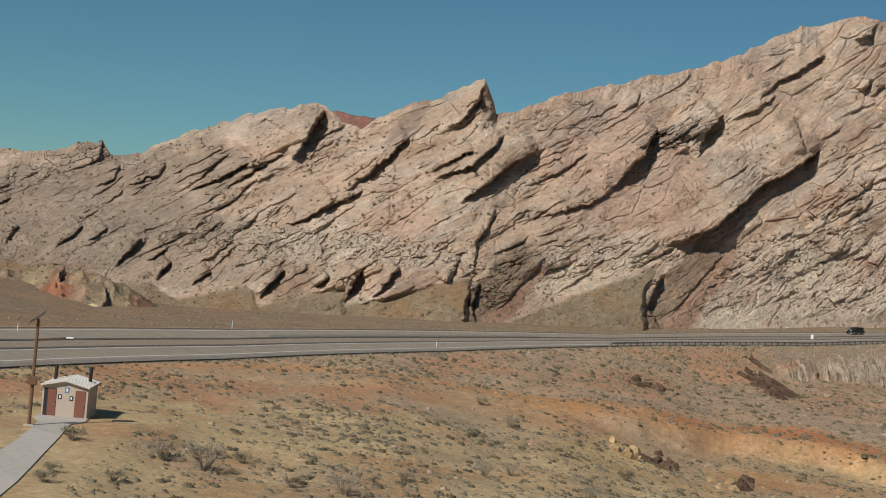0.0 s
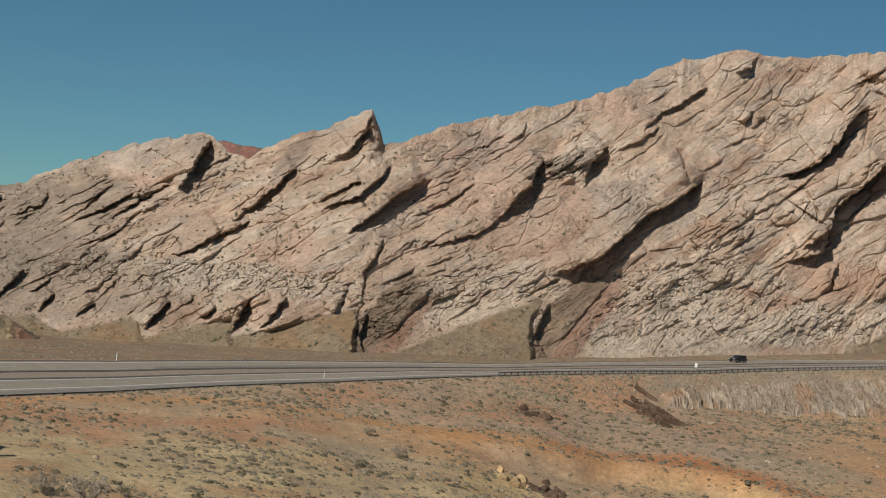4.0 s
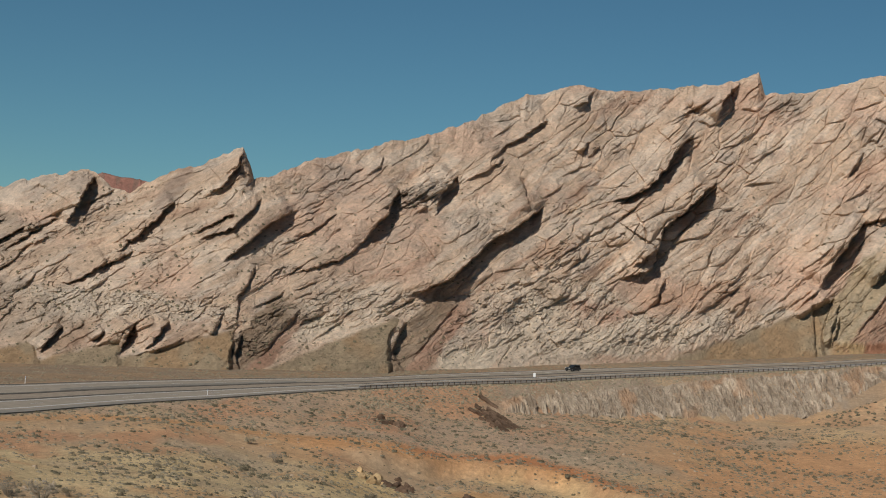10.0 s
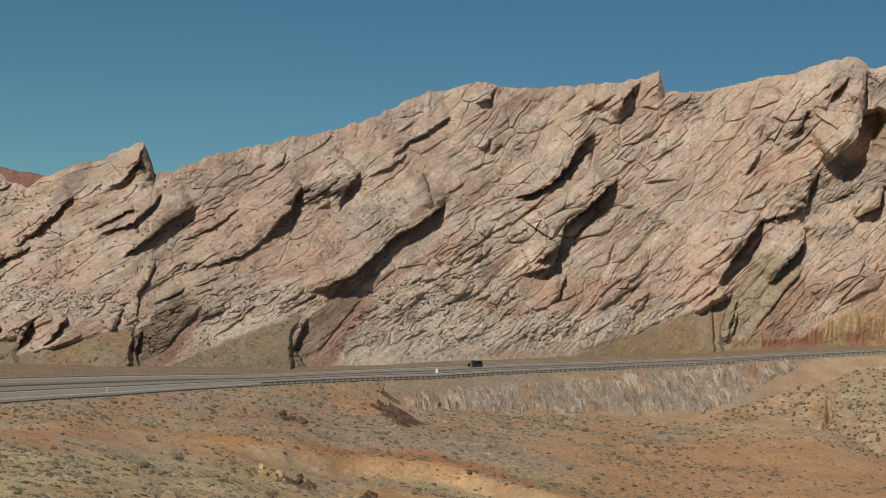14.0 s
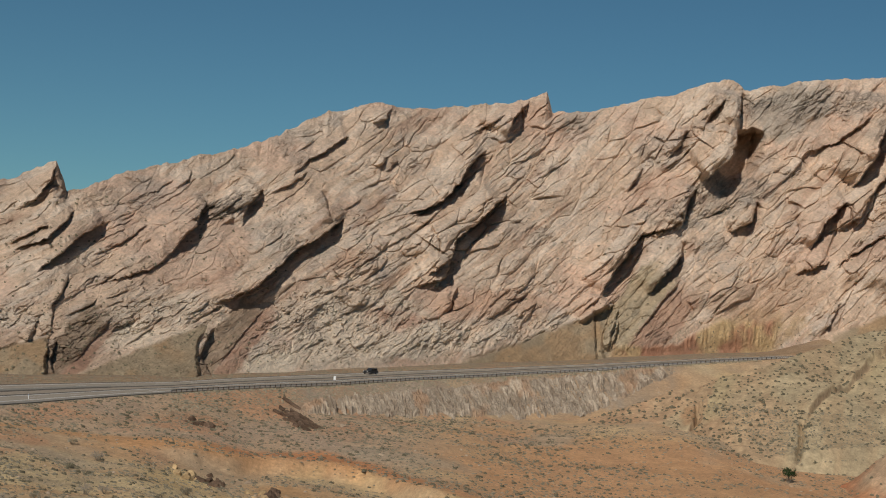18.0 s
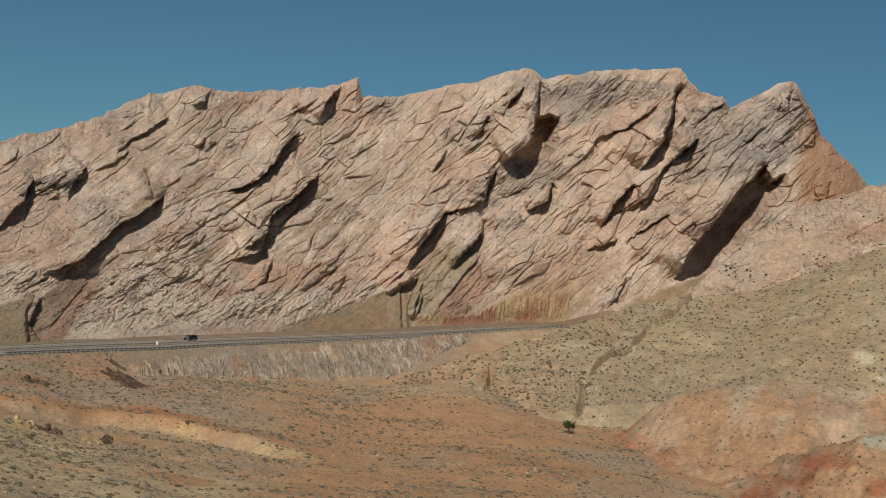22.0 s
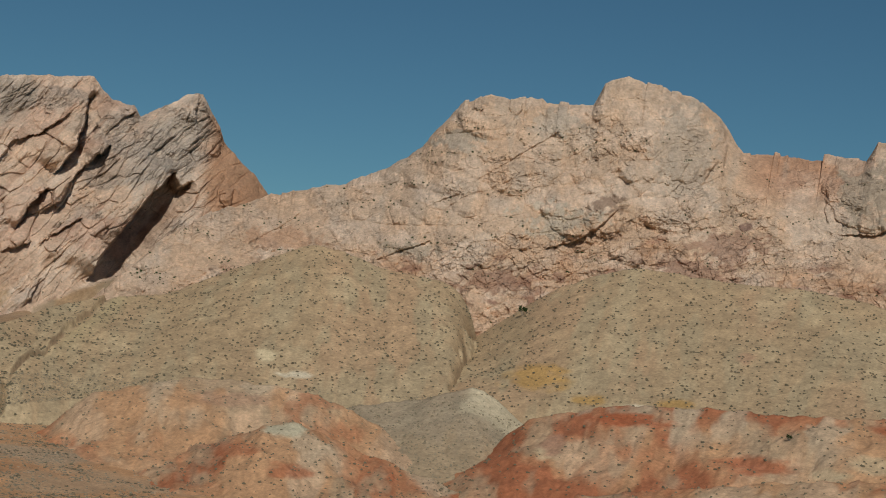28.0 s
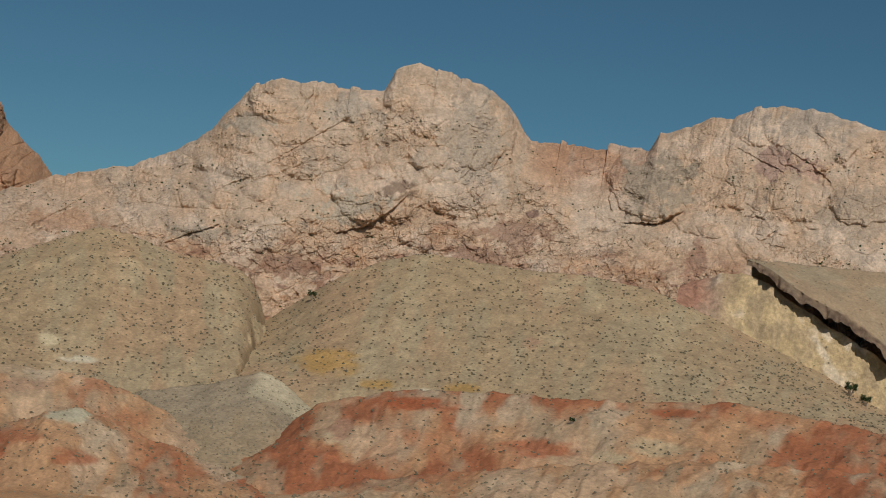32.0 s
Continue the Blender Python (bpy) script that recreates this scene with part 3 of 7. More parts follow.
    bulge = bulge * np.interp(a, [0, 10, 16, 36], [0.2, 0.25, 0.8, 0.95]) * (0.35 + 0.65 * step01(-0.2, 0.2, fbm(a * 0.5, e * 0.7, 197, 3))) * (1 - 0.5 * low)
    stone = bulge + np.maximum(1.1 * torn, 1.2 * low) * blocks + beds * (1 - 0.8 * low) * (1.2 - 1.0 * sleek) + (1.22 - 0.68 * sleek - 0.4 * low) * np.interp(a, [-12, 2, 8], [0.7, 0.75, 1.0]) * more + fine * (1 - 0.7 * low - 0.35 * sleek) + rough + 1.6 * fbm(a * 0.5, e * 0.8, 80, 3)
    cut_face = step01(21.6, 22.0, a) * (1 - step01(27.2, 27.7, a)) * step01(np.interp(a, [22, 24, 25, 27.5], [0.05, 0.05, 0.11, 0.12]), np.interp(a, [22, 24, 25, 27.5], [0.03, 0.03, 0.085, 0.09]), v + 0.03 * fbm(a * 2, v, 131, 3))
    stone = stone * (1 - 0.7 * cut_face) + cut_face * (1.7 * ridged(a * 8 + 0.5 * fbm(a * 3, e * 3, 133, 3), e * 0.5, 132, 3) + 0.5 * fbm(a * 6, e * 3, 134, 3) + 3.0)
    disp = (calm * stone + step01(0.0, 0.05, v) * (1 - step01(0.93, 1.0, v)) * big) * (1 - scree) + step01(0.0, 0.02, v + 0.03) * hogs + scree * (0.3 + 20 * np.clip(apron - v, 0, 1) + 0.5 * fbm(a * 2, v * 20, 122, 3))
    z = z * (r - disp) / r
    r = r - disp
    # colours: streaks along the beds, grey broken zones, rust, reddish painted shade under slabs, talus at the foot
    streak = fbm(s * 0.5, q * 4.0, 90, 5)
    patch = fbm(a * 0.35, e * 0.7, 95, 4)
    tint = mix(np.broadcast_to(SAND, a.shape + (3,)), PALE, step01(-0.15, 0.3, streak))
    tint = mix(tint, PINK, step01(0.05, 0.4, patch))
    tint = mix(tint, GREY, step01(0.05, 0.5, fbm(a * 0.9, e * 1.6, 97, 4)) * (0.55 - 0.35 * sleek))
    tint = mix(tint, (0.74, 0.62, 0.485), low * (0.55 + 0.5 * fbm(a * 0.8, e * 1.4, 143, 3)))
    tint = mix(tint, (0.56, 0.47, 0.38), torn * 0.5)
    tint = mix(tint, RUST, step01(0.2, 0.45, fbm(s * 0.6, q * 2.5, 99, 4) - 0.12 * step01(0.1, 0.6, v)) * (0.4 - 0.3 * low))
    # reddish rock under the slab edges, with their shade put into the colour
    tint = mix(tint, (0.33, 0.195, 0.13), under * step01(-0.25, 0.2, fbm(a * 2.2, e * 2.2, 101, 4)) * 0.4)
    for pa, pv, wa, wv, colour, share in STAINS:
        d = np.hypot((a - pa - 3.2 * (v - pv)) / wa, (v - pv) / wv) + 0.5 * fbm(s * 1.6, q * 3, int(pa * 9) + 70, 4)
        tint = mix(tint, colour, step01(1.1, 0.6, d) * share)
    for colour, q0, q1, share, *line in FOOT_BEDS:
        u, across, _ = along_line(a, e, line)
        across = across + 0.14 * fbm(a * 3, e * 3, 145, 4)
        tint = mix(tint, colour, step01(q0 - 0.06, q0 + 0.06, across) * step01(q1 + 0.08, q1 - 0.08, across) * step01(-0.3, 0.0, u) * (1 - step01(0.8, 1.1, u)) * share)
    tint = mix(tint, mix(np.broadcast_to(TALUS, a.shape + (3,)), (0.40, 0.27, 0.155), step01(-0.2, 0.3, fbm(a, v * 9, 125, 3))), scree)
    tint = mix(tint, mix(np.broadcast_to((0.55, 0.385, 0.20), a.shape + (3,)), (0.40, 0.19, 0.11), step01(-0.1, 0.3, fbm(a * 1.1, e * 0.7, 135, 4) + 0.5 * step01(25, 24, a) * step01(22.8, 23.2, a))), cut_face * 0.85)
    # lighter tone eastward, painted in to make up for the grazing sun
    tint = tint * np.interp(a, [-12, 14, 20, 34, 36], [0.94, 0.98, 1.03, 1.03, 1.0])[..., None] * (1 + 0.10 * fbm(s * 2.5, q * 9, 148, 4))[..., None]
    red_end = step01(34.9, 36.0, a + 0.25 * vnoise(e * 2, a, 8))
    tint = mix(tint, (0.50, 0.27, 0.145), red_end * 0.8)
    front_pts = polar(a, r, z)
    ab, kb = np.meshgrid(az, back)
    rb2, zb2 = r[-1][None] + kb * 90, z[-1][None] - kb * 75 - 0.3
    pts = np.concatenate([front_pts, polar(ab, rb2, zb2)])
    tint = np.concatenate([tint, np.broadcast_to(tint[-1][None], ab.shape + (3,))])
    broken = np.maximum(np.maximum(torn, 0.4 * low), 0.3 - 0.22 * sleek) * 0.85 * (1 - scree)
    broken = np.concatenate([broken, np.broadcast_to(broken[-1][None], ab.shape)])
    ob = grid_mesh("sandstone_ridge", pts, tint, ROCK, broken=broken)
    return tagged(ob, "pale tilted sandstone ridge with dark undercut slabs", "rock ridge", kind="structure")


build_ridge()

# ---- the domed mountain beyond the canyon mouth ----
MOUNT_FOOT = [(30, 600, -25), (33.6, 600, -5), (36.5, 610, 8), (40.0, 620, 14), (42.8, 615, 8), (46.2, 618, 2), (49.5, 630, 0), (52.6, 640, 15), (56.0, 640, 15),
              (59.3, 640, 12), (62.6, 640, 5), (68.0, 640, -10), (76, 650, -20)]
MOUNT_CREST = [(30, 620, -20), (31.0, 625, 2), (31.9, 630, 14), (33.6, 650, 34), (35.6, 690, 54), (37.9, 748, 71.5), (40.7, 737, 78), (41.8, 733, 83), (43.7, 725, 98), (44.6, 722, 110), (45.3, 721, 122), (46.0, 723, 125), (48.3, 730, 127),
               (48.5, 731, 125), (50.3, 735, 126.5), (50.7, 736, 137), (51.5, 739, 142.5), (52.7, 747, 139), (54.2, 761, 135.5), (55.1, 768, 126)]
MOUNT_CREST += [(56.0, 776, 110), (57.5, 785, 111), (59.1, 793, 113), (60.4, 796, 110), (60.9, 797, 122), (62.0, 798, 125), (63.0, 797, 131), (63.6, 795, 130), (64.4, 793, 137), (66.6, 786, 136), (69.3, 778, 123), (76, 770, 95)]
MOUNT_STAINS = [(51.2, 6.0, 0.65, 0.4, (0.30, 0.21, 0.15), 0.85), (49.4, 5.2, 1.4, 0.6, (0.52, 0.46, 0.36), 0.7), (61.0, 6.7, 1.4, 1.1, (0.42, 0.345, 0.255), 0.8), (65.7, 7.7, 1.3, 0.5, (0.43, 0.285, 0.23), 0.75),
                (45.2, 8.0, 1.3, 0.45, (0.45, 0.385, 0.30), 0.8), (46.8, 2.7, 1.3, 0.6, (0.36, 0.215, 0.145), 0.7), (56.1, 4.5, 1.6, 0.6, (0.38, 0.225, 0.15), 0.65), (55.1, 3.6, 1.3, 0.5, (0.36, 0.21, 0.145), 0.65),
                (38.7, 3.8, 1.2, 0.4, (0.50, 0.30, 0.185), 0.65), (56.6, 5.3, 0.4, 0.2, (0.24, 0.145, 0.115), 0.8), (62.9, 4.0, 0.5, 0.8, (0.40, 0.225, 0.155), 0.7), (53.9, 8.3, 1.2, 1.6, (0.47, 0.40, 0.315), 0.6),
                (43.6, 3.7, 1.5, 0.3, (0.43, 0.36, 0.27), 0.7), (66.8, 9.2, 1.5, 0.7, (0.43, 0.36, 0.29), 0.6), (69.0, 6.0, 1.6, 1.2, (0.45, 0.36, 0.27), 0.6), (49.0, 9.0, 1.1, 0.5, (0.46, 0.40, 0.32), 0.6)]
KNOBS = [(51.7, 9.0, 3.2, 2.0, 10), (53.7, 8.2, 1.6, 1.2, 6), (50.3, 5.6, 1.6, 1.0, 7), (60.8, 6.6, 1.5, 1.3, 11), (61.3, 8.2, 1.3, 1.0, 5), (63.3, 7.4, 1.5, 1.5, 6), (64.7, 9.0, 1.3, 0.7, 6), (67.0, 8.6, 1.9, 1.1, 6), (68.8, 6.8, 1.5, 1.1, 8), (66.2, 6.3, 1.5, 1.1, 5), (46.4, 9.0, 1.3, 0.9, 6), (47.9, 7.6, 1.9, 1.1, 4), (45.9, 7.2, 1.3, 0.9, 3.5)]
KNOBS += [(49.2, 7.7, 1.1, 1.0, 4.5), (50.6, 7.3, 0.9, 1.0, 4.5), (56.7, 6.4, 1.0, 0.7, 5), (42.3, 5.4, 2.6, 0.7, 4), (44.9, 6.7, 1.7, 0.7, 3.5), (40.3, 4.1, 2.1, 0.6, 3.5), (54.7, 8.9, 0.6, 1.3, 5), (63.1, 5.5, 1.3, 0.6, 4), (57.7, 7.1, 0.9, 0.5, 4), (52.5, 6.2, 1.1, 0.9, 4), (54.5, 5.9, 1.3, 0.7, 4), (44.4, 5.4, 1.5, 0.6, 3)]


# ledges and cliffs of the mountain: thickness, width, then the edge
MOUNT_LIPS = [(9, 1.2, 55.44, 7.18, 55.44, 8.29, 55.18, 9.35, 54.76, 10.15),
    (5, 0.6, 54.72, 6.86, 55.00, 7.48, 55.20, 7.81),
    (4, 0.6, 47.23, 9.03, 47.59, 9.40, 47.46, 9.77),
    (7, 1, 49.12, 4.14, 50.19, 4.52, 51.13, 5.16, 51.70, 5.86),
    (4, 0.6, 59.40, 6.74, 59.28, 6.18, 59.52, 5.63),
    (7, 0.9, 60.00, 5.27, 61.22, 5.25, 62.23, 5.78),
    (5, 0.5, 67.47, 5.94, 67.66, 6.71, 67.43, 7.20),
    (4, 0.5, 65.27, 4.74, 65.78, 5.23),
    (4, 0.5, 42.39, 3.27, 43.44, 3.71, 44.40, 4.09),
    (3, 0.4, 37.40, 3.57, 38.38, 4.19, 39.16, 4.80),
    (3, 0.6, 64.04, 8.24, 64.97, 7.80, 65.91, 7.39)]
MOUNT_LIPS += [(3, 0.6, 65.97, 8.19, 66.86, 7.76, 67.56, 7.12),
    (3, 0.5, 65.52, 8.38, 65.72, 8.81),
    (4, 0.5, 68.07, 7.91, 68.41, 8.39),
    (3, 0.5, 44.45, 5.59, 44.98, 5.89, 45.41, 6.06),
    (3, 0.5, 39.59, 3.11, 40.18, 3.53),
    (3, 0.6, 53.33, 6.23, 53.90, 6.92, 54.13, 7.69),
    (2.5, 0.6, 46.01, 6.59, 47.85, 7.82, 49.07, 8.66)]


def build_mountain():
    az = np.linspace(31.0, 75.0, 1180)
    front = np.concatenate([[-0.1, -0.05], np.linspace(0, 1, 300)])
    back = np.array([0.02, 0.06, 0.15, 0.35, 0.7, 1.2])
    a, v = np.meshgrid(az, front)
    rb, zb, rc, zc = (curve(MOUNT_FOOT, 1)(a), curve(MOUNT_FOOT, 2)(a), curve(MOUNT_CREST, 1)(a), curve(MOUNT_CREST, 2)(a))
    even = np.stack([curve(MOUNT_CREST, 2)(a[0] + k) for k in np.linspace(-1.5, 1.5, 17)]).mean(0)[None]
    teeth = zc - even + 2.2 * fbm(a * 1.8, a * 0 + 3, 205, 6) + 1.4 * (hash2(np.floor(a * 1.9 + 0.6 * vnoise(a * 1.7, a * 0, 206)), np.floor(a * 0), 207) - 0.5) + 4 * step01(55.5, 56.5, a) * step01(61, 60.2, a) * (hash2(np.floor(a * 1.6 + 0.9 * vnoise(a * 1.3, a * 0, 209)), np.floor(a * 0), 208) - 0.4)
    r, z = rb + (rc - rb) * np.sign(v) * np.abs(v) ** 1.15, zb + (even - zb) * v + teeth * np.clip(v, 0, 1) ** 5
    e = np.degrees(np.arctan2(z, r))
    calm = step01(0.0, 0.05, v) * (1 - step01(0.96, 1.0, v))
    domes = np.zeros(a.shape)
    for ka, ke, wa, we, high in KNOBS:
        d = ((a - ka + 0.25 * (e - ke)) / wa) ** 2 + ((e - ke) / we) ** 2 + 0.5 * fbm(a * 1.1, e * 1.1, int(ka), 4) + 0.25 * fbm(a * 4, e * 4, int(ka) + 5, 3)
        domes = np.maximum(domes, high * np.clip(1.15 - d, 0, 1) ** 0.62)
    foot_e = lambda x: math.degrees(math.atan2(curve(MOUNT_FOOT, 2)(x), curve(MOUNT_FOOT, 1)(x))) + 1.5
    crest_e = lambda x: math.degrees(math.atan2(curve(MOUNT_CREST, 2)(x), curve(MOUNT_CREST, 1)(x))) - 0.5
    more, _ = slabs_relief(a, e, scattered_slabs(900, 32, 73, foot_e, crest_e, lambda x: 14 + 26 * math.sin(x * 2.7), 15, 0.4), 900, 0.03)
    ledges, _ = slabs_relief(a, e, MOUNT_LIPS, 950, 0.04)
    wx = a + 0.3 * fbm(a * 0.8, e * 0.8, 212, 3)
    craggy = step01(-0.05, 0.25, fbm(a * 0.5, e * 0.7, 245, 3) + 0.5 * step01(55.2, 56.5, a) * step01(61, 60, a) + 0.5 * step01(0.48, 0.25, v + 0.1 * fbm(a * 0.7, e, 246, 3)) + 0.25 * step01(40, 36, a) - 0.12)
    g1, g2, gown = cells(a * 0.5 + 0.25 * fbm(a * 0.5, e * 0.5, 214, 3) + 0.3 * e, e * 0.62 + 0.25 * fbm(a * 0.5, e * 0.5, 216, 3), 217)
    swell = 5.0 * (0.8 - np.minimum(g1, 1.0) ** 2) + 2.4 * gown * step01(0.0, 0.3, g2 - g1)
    h1, h2, hown = cells(wx * 1.1 - 0.3 * e, e * 1.3, 218)
    swell = swell + 1.8 * (0.7 - np.minimum(h1, 1.0) ** 2) + 0.6 * step01(0.0, 0.12, h2 - h1)
    j1, j2, jown = cells(wx * 2.6 + 0.5 * e, e * 3.0, 229)
    k1, k2, kown = cells(wx * 6.0, e * 7.5 + 0.3 * a, 239)
    small = craggy * (1.3 * (jown - 0.5) - 0.5 * step01(0.15, 0.0, j2 - j1) + 0.7 * (kown - 0.5) - 0.3 * step01(0.18, 0.0, k2 - k1)) + (1 - craggy) * (0.3 * (kown - 0.5) + 0.45 * (jown - 0.5))
    n1, n2, nown = cells(wx * 4.2 + 1.1 * e, e * 2.3, 249)
    o1, o2, oown = cells(wx * 9.5 + 1.5 * e, e * 7.0, 251)
    small = small + (0.15 + 0.6 * craggy) * (nown - 0.5) - 0.45 * step01(0.12, 0.0, n2 - n1) * step01(0.4, 0.6, nown) + (0.12 + 0.45 * craggy) * (oown - 0.5)
    crack = step01(0.80, 0.93, ridged(wx * 0.8 + 0.5 * e, e * 0.55, 248, 2))
    rough = (0.25 + 0.5 * craggy) * ridged(a * 1.6 + 0.4 * e, e * 1.2, 220, 5) + 0.35 * fbm(a * 5, e * 5, 230, 4) + 0.5 * ridged(a * 2.2 + 0.5 * e, e * 0.7, 247, 4) - 0.9 * crack
    disp = calm * (0.95 * domes + swell + 0.8 * ledges + (0.25 + 0.9 * craggy) * more + small + rough + 5 * fbm(a * 0.25, e * 0.35, 240, 3))
    z = z * (r - disp) / r
    r = r - disp
    tint = mix(np.broadcast_to((0.665, 0.475, 0.325), a.shape + (3,)), (0.725, 0.56, 0.42), step01(0.0, 0.4, fbm(a * 0.7, e * 1.1, 250, 4)))
    tint = mix(tint, (0.56, 0.47, 0.37), step01(0.05, 0.4, fbm(a * 0.5, e * 0.6, 255, 4)) * 0.25)
    low = step01(0.42, 0.15, v + 0.2 * fbm(a * 0.6, e, 257, 3))
    tint = mix(tint, (0.52, 0.30, 0.17), low * step01(-0.1, 0.35, fbm(a * 1.1, e * 2.0, 260, 4)) * 0.75)
    tint = mix(tint, (0.33, 0.17, 0.115), low * step01(0.15, 0.4, fbm(a * 1.6, e * 3.0, 265, 4)) * 0.7)
    tint = mix(tint, (0.50, 0.27, 0.16), step01(55.6, 57, a) * (1 - step01(60.4, 61.2, a)) * step01(0.6, 0.85, v) * 0.7)
    tint = mix(tint, (0.54, 0.455, 0.36), step01(0.1, 0.4, fbm(a * 1.6, e * 0.5, 275, 3)) * step01(0.3, 0.6, v) * 0.4)
    tint = mix(tint, (0.68, 0.525, 0.395), step01(0.1, 0.45, fbm(a * 0.9, e * 1.2, 277, 3)) * 0.6)
    tint = tint * (0.95 + 0.18 * (oown - 0.5) + 0.12 * (nown - 0.5))[..., None]
    for pa, pe, wa, we, colour, share in MOUNT_STAINS:
        d = np.hypot((a - pa) / wa, (e - pe) / we) + 0.9 * fbm(a * 1.5, e * 1.8, int(pa * 7) + 30, 5) + 0.7 * fbm(a * 6, e * 6, int(pa * 7) + 31, 3)
        tint = mix(tint, colour, step01(1.1, 0.75, d) * share)
    pts = polar(a, r, z)
    ab, kb = np.meshgrid(az, back)
    pts = np.concatenate([pts, polar(ab, r[-1][None] + kb * 90, z[-1][None] - kb * 80 - 0.3)])
    tint = np.concatenate([tint, np.broadcast_to(tint[-1][None], ab.shape + (3,))])
    broken = np.concatenate([craggy * 0.8, np.broadcast_to(craggy[-1][None], ab.shape)])
    return tagged(grid_mesh("domed_mountain", pts, tint, DOME, broken=broken), "pinkish cream sandstone mountain with rounded domes", "mountain", kind="structure")


build_mountain()

# ---- hills and badland mounds before the mountain ----
HILL_WEST_CREST = [(19.0, 425, -34), (21.5, 446, -23.5), (24.5, 458, -14.5), (27.4, 475, -6), (29.0, 500, 0), (30.6, 540, 6), (33.0, 566, 11), (34.5, 569, 13), (36.6, 570, 23), (38.6, 570, 31), (40.0, 570, 37), (41.5, 570, 34), (42.9, 570, 29), (44.5, 571, 27), (45.6, 572, 25), (46.3, 573, 19), (46.9, 574, 6), (48, 574, -14)]
HILL_WEST_FOOT = [(19.0, 395, -36), (25, 400, -33), (28.7, 415, -26), (31.3, 430, -24), (35.5, 437, -19), (39.8, 449, -18), (44.1, 450, -18), (48, 455, -18)]
HILL_EAST_CREST = [(45.2, 574, -14), (46.4, 574, 2), (48.2, 577, 15), (49.6, 579, 25), (51.2, 582, 32), (52.8, 586, 37), (56.2, 591, 33.5), (59.5, 593, 32), (62.0, 594, 28), (64.6, 596, 17), (68.3, 598, 0), (70.8, 599, -14), (78, 600, -30)]
HILL_EAST_FOOT = [(45, 455, -18), (49.2, 450, -18), (55.2, 450, -15), (64.2, 450, -14), (72.3, 450, -19), (78, 450, -25)]
MOUND_WEST_CREST = [(29.0, 395, -38), (30.0, 397, -33), (31.8, 400, -21.5), (34.4, 400, -16.5), (36.0, 402, -15), (37.9, 400, -14.5), (41.2, 400, -17), (43.4, 400, -23), (45.6, 400, -33), (47, 400, -40)]
MOUND_WEST_FOOT = [(29, 345, -38), (35, 325, -38.5), (41, 320, -39), (47, 330, -40)]
MOUND_FRONT_CREST = [(33.0, 350, -40), (34.0, 350, -35), (37.2, 350, -29.5), (39.0, 350, -25), (40.4, 350, -22.5), (42.7, 350, -27.5), (47.1, 350, -36.5), (49, 350, -41)]
MOUND_FRONT_FOOT = [(33, 305, -40), (40, 295, -40), (49, 300, -41)]
MOUND_EAST_CREST = [(46.5, 395, -41), (47.9, 398, -34), (49.0, 400, -26), (50.1, 400, -20), (53.3, 400, -14), (57.9, 400, -13), (62.6, 400, -13), (67.1, 400, -11), (73.0, 400, -16), (82, 400, -24)]
MOUND_EAST_FOOT = [(46.5, 335, -40), (55, 325, -38.5), (65, 320, -37), (82, 320, -36)]
MOUND_LAST_CREST = [(50, 330, -40), (53, 335, -35), (57, 335, -31.5), (62, 335, -27), (68, 340, -24), (74, 340, -24), (84, 340, -26)]
MOUND_LAST_FOOT = [(50, 285, -40), (60, 280, -39), (84, 285, -36)]
KNOLL_CREST = [(41.5, 432, -24), (43.0, 434, -20), (44.5, 436, -18.5), (46.0, 438, -16), (47.6, 440, -12), (48.4, 440, -15.5), (49.6, 438, -24)]
KNOLL_FOOT = [(41.5, 385, -36), (45, 366, -37.5), (49.6, 372, -37)]


MUSTARD, CREAM, CHALK, DEEP_RED, ROSE = (0.50, 0.305, 0.10), (0.64, 0.53, 0.335), (0.68, 0.60, 0.44), (0.40, 0.125, 0.055), (0.46, 0.27, 0.175)
TRACK = (0.43, 0.25, 0.13)
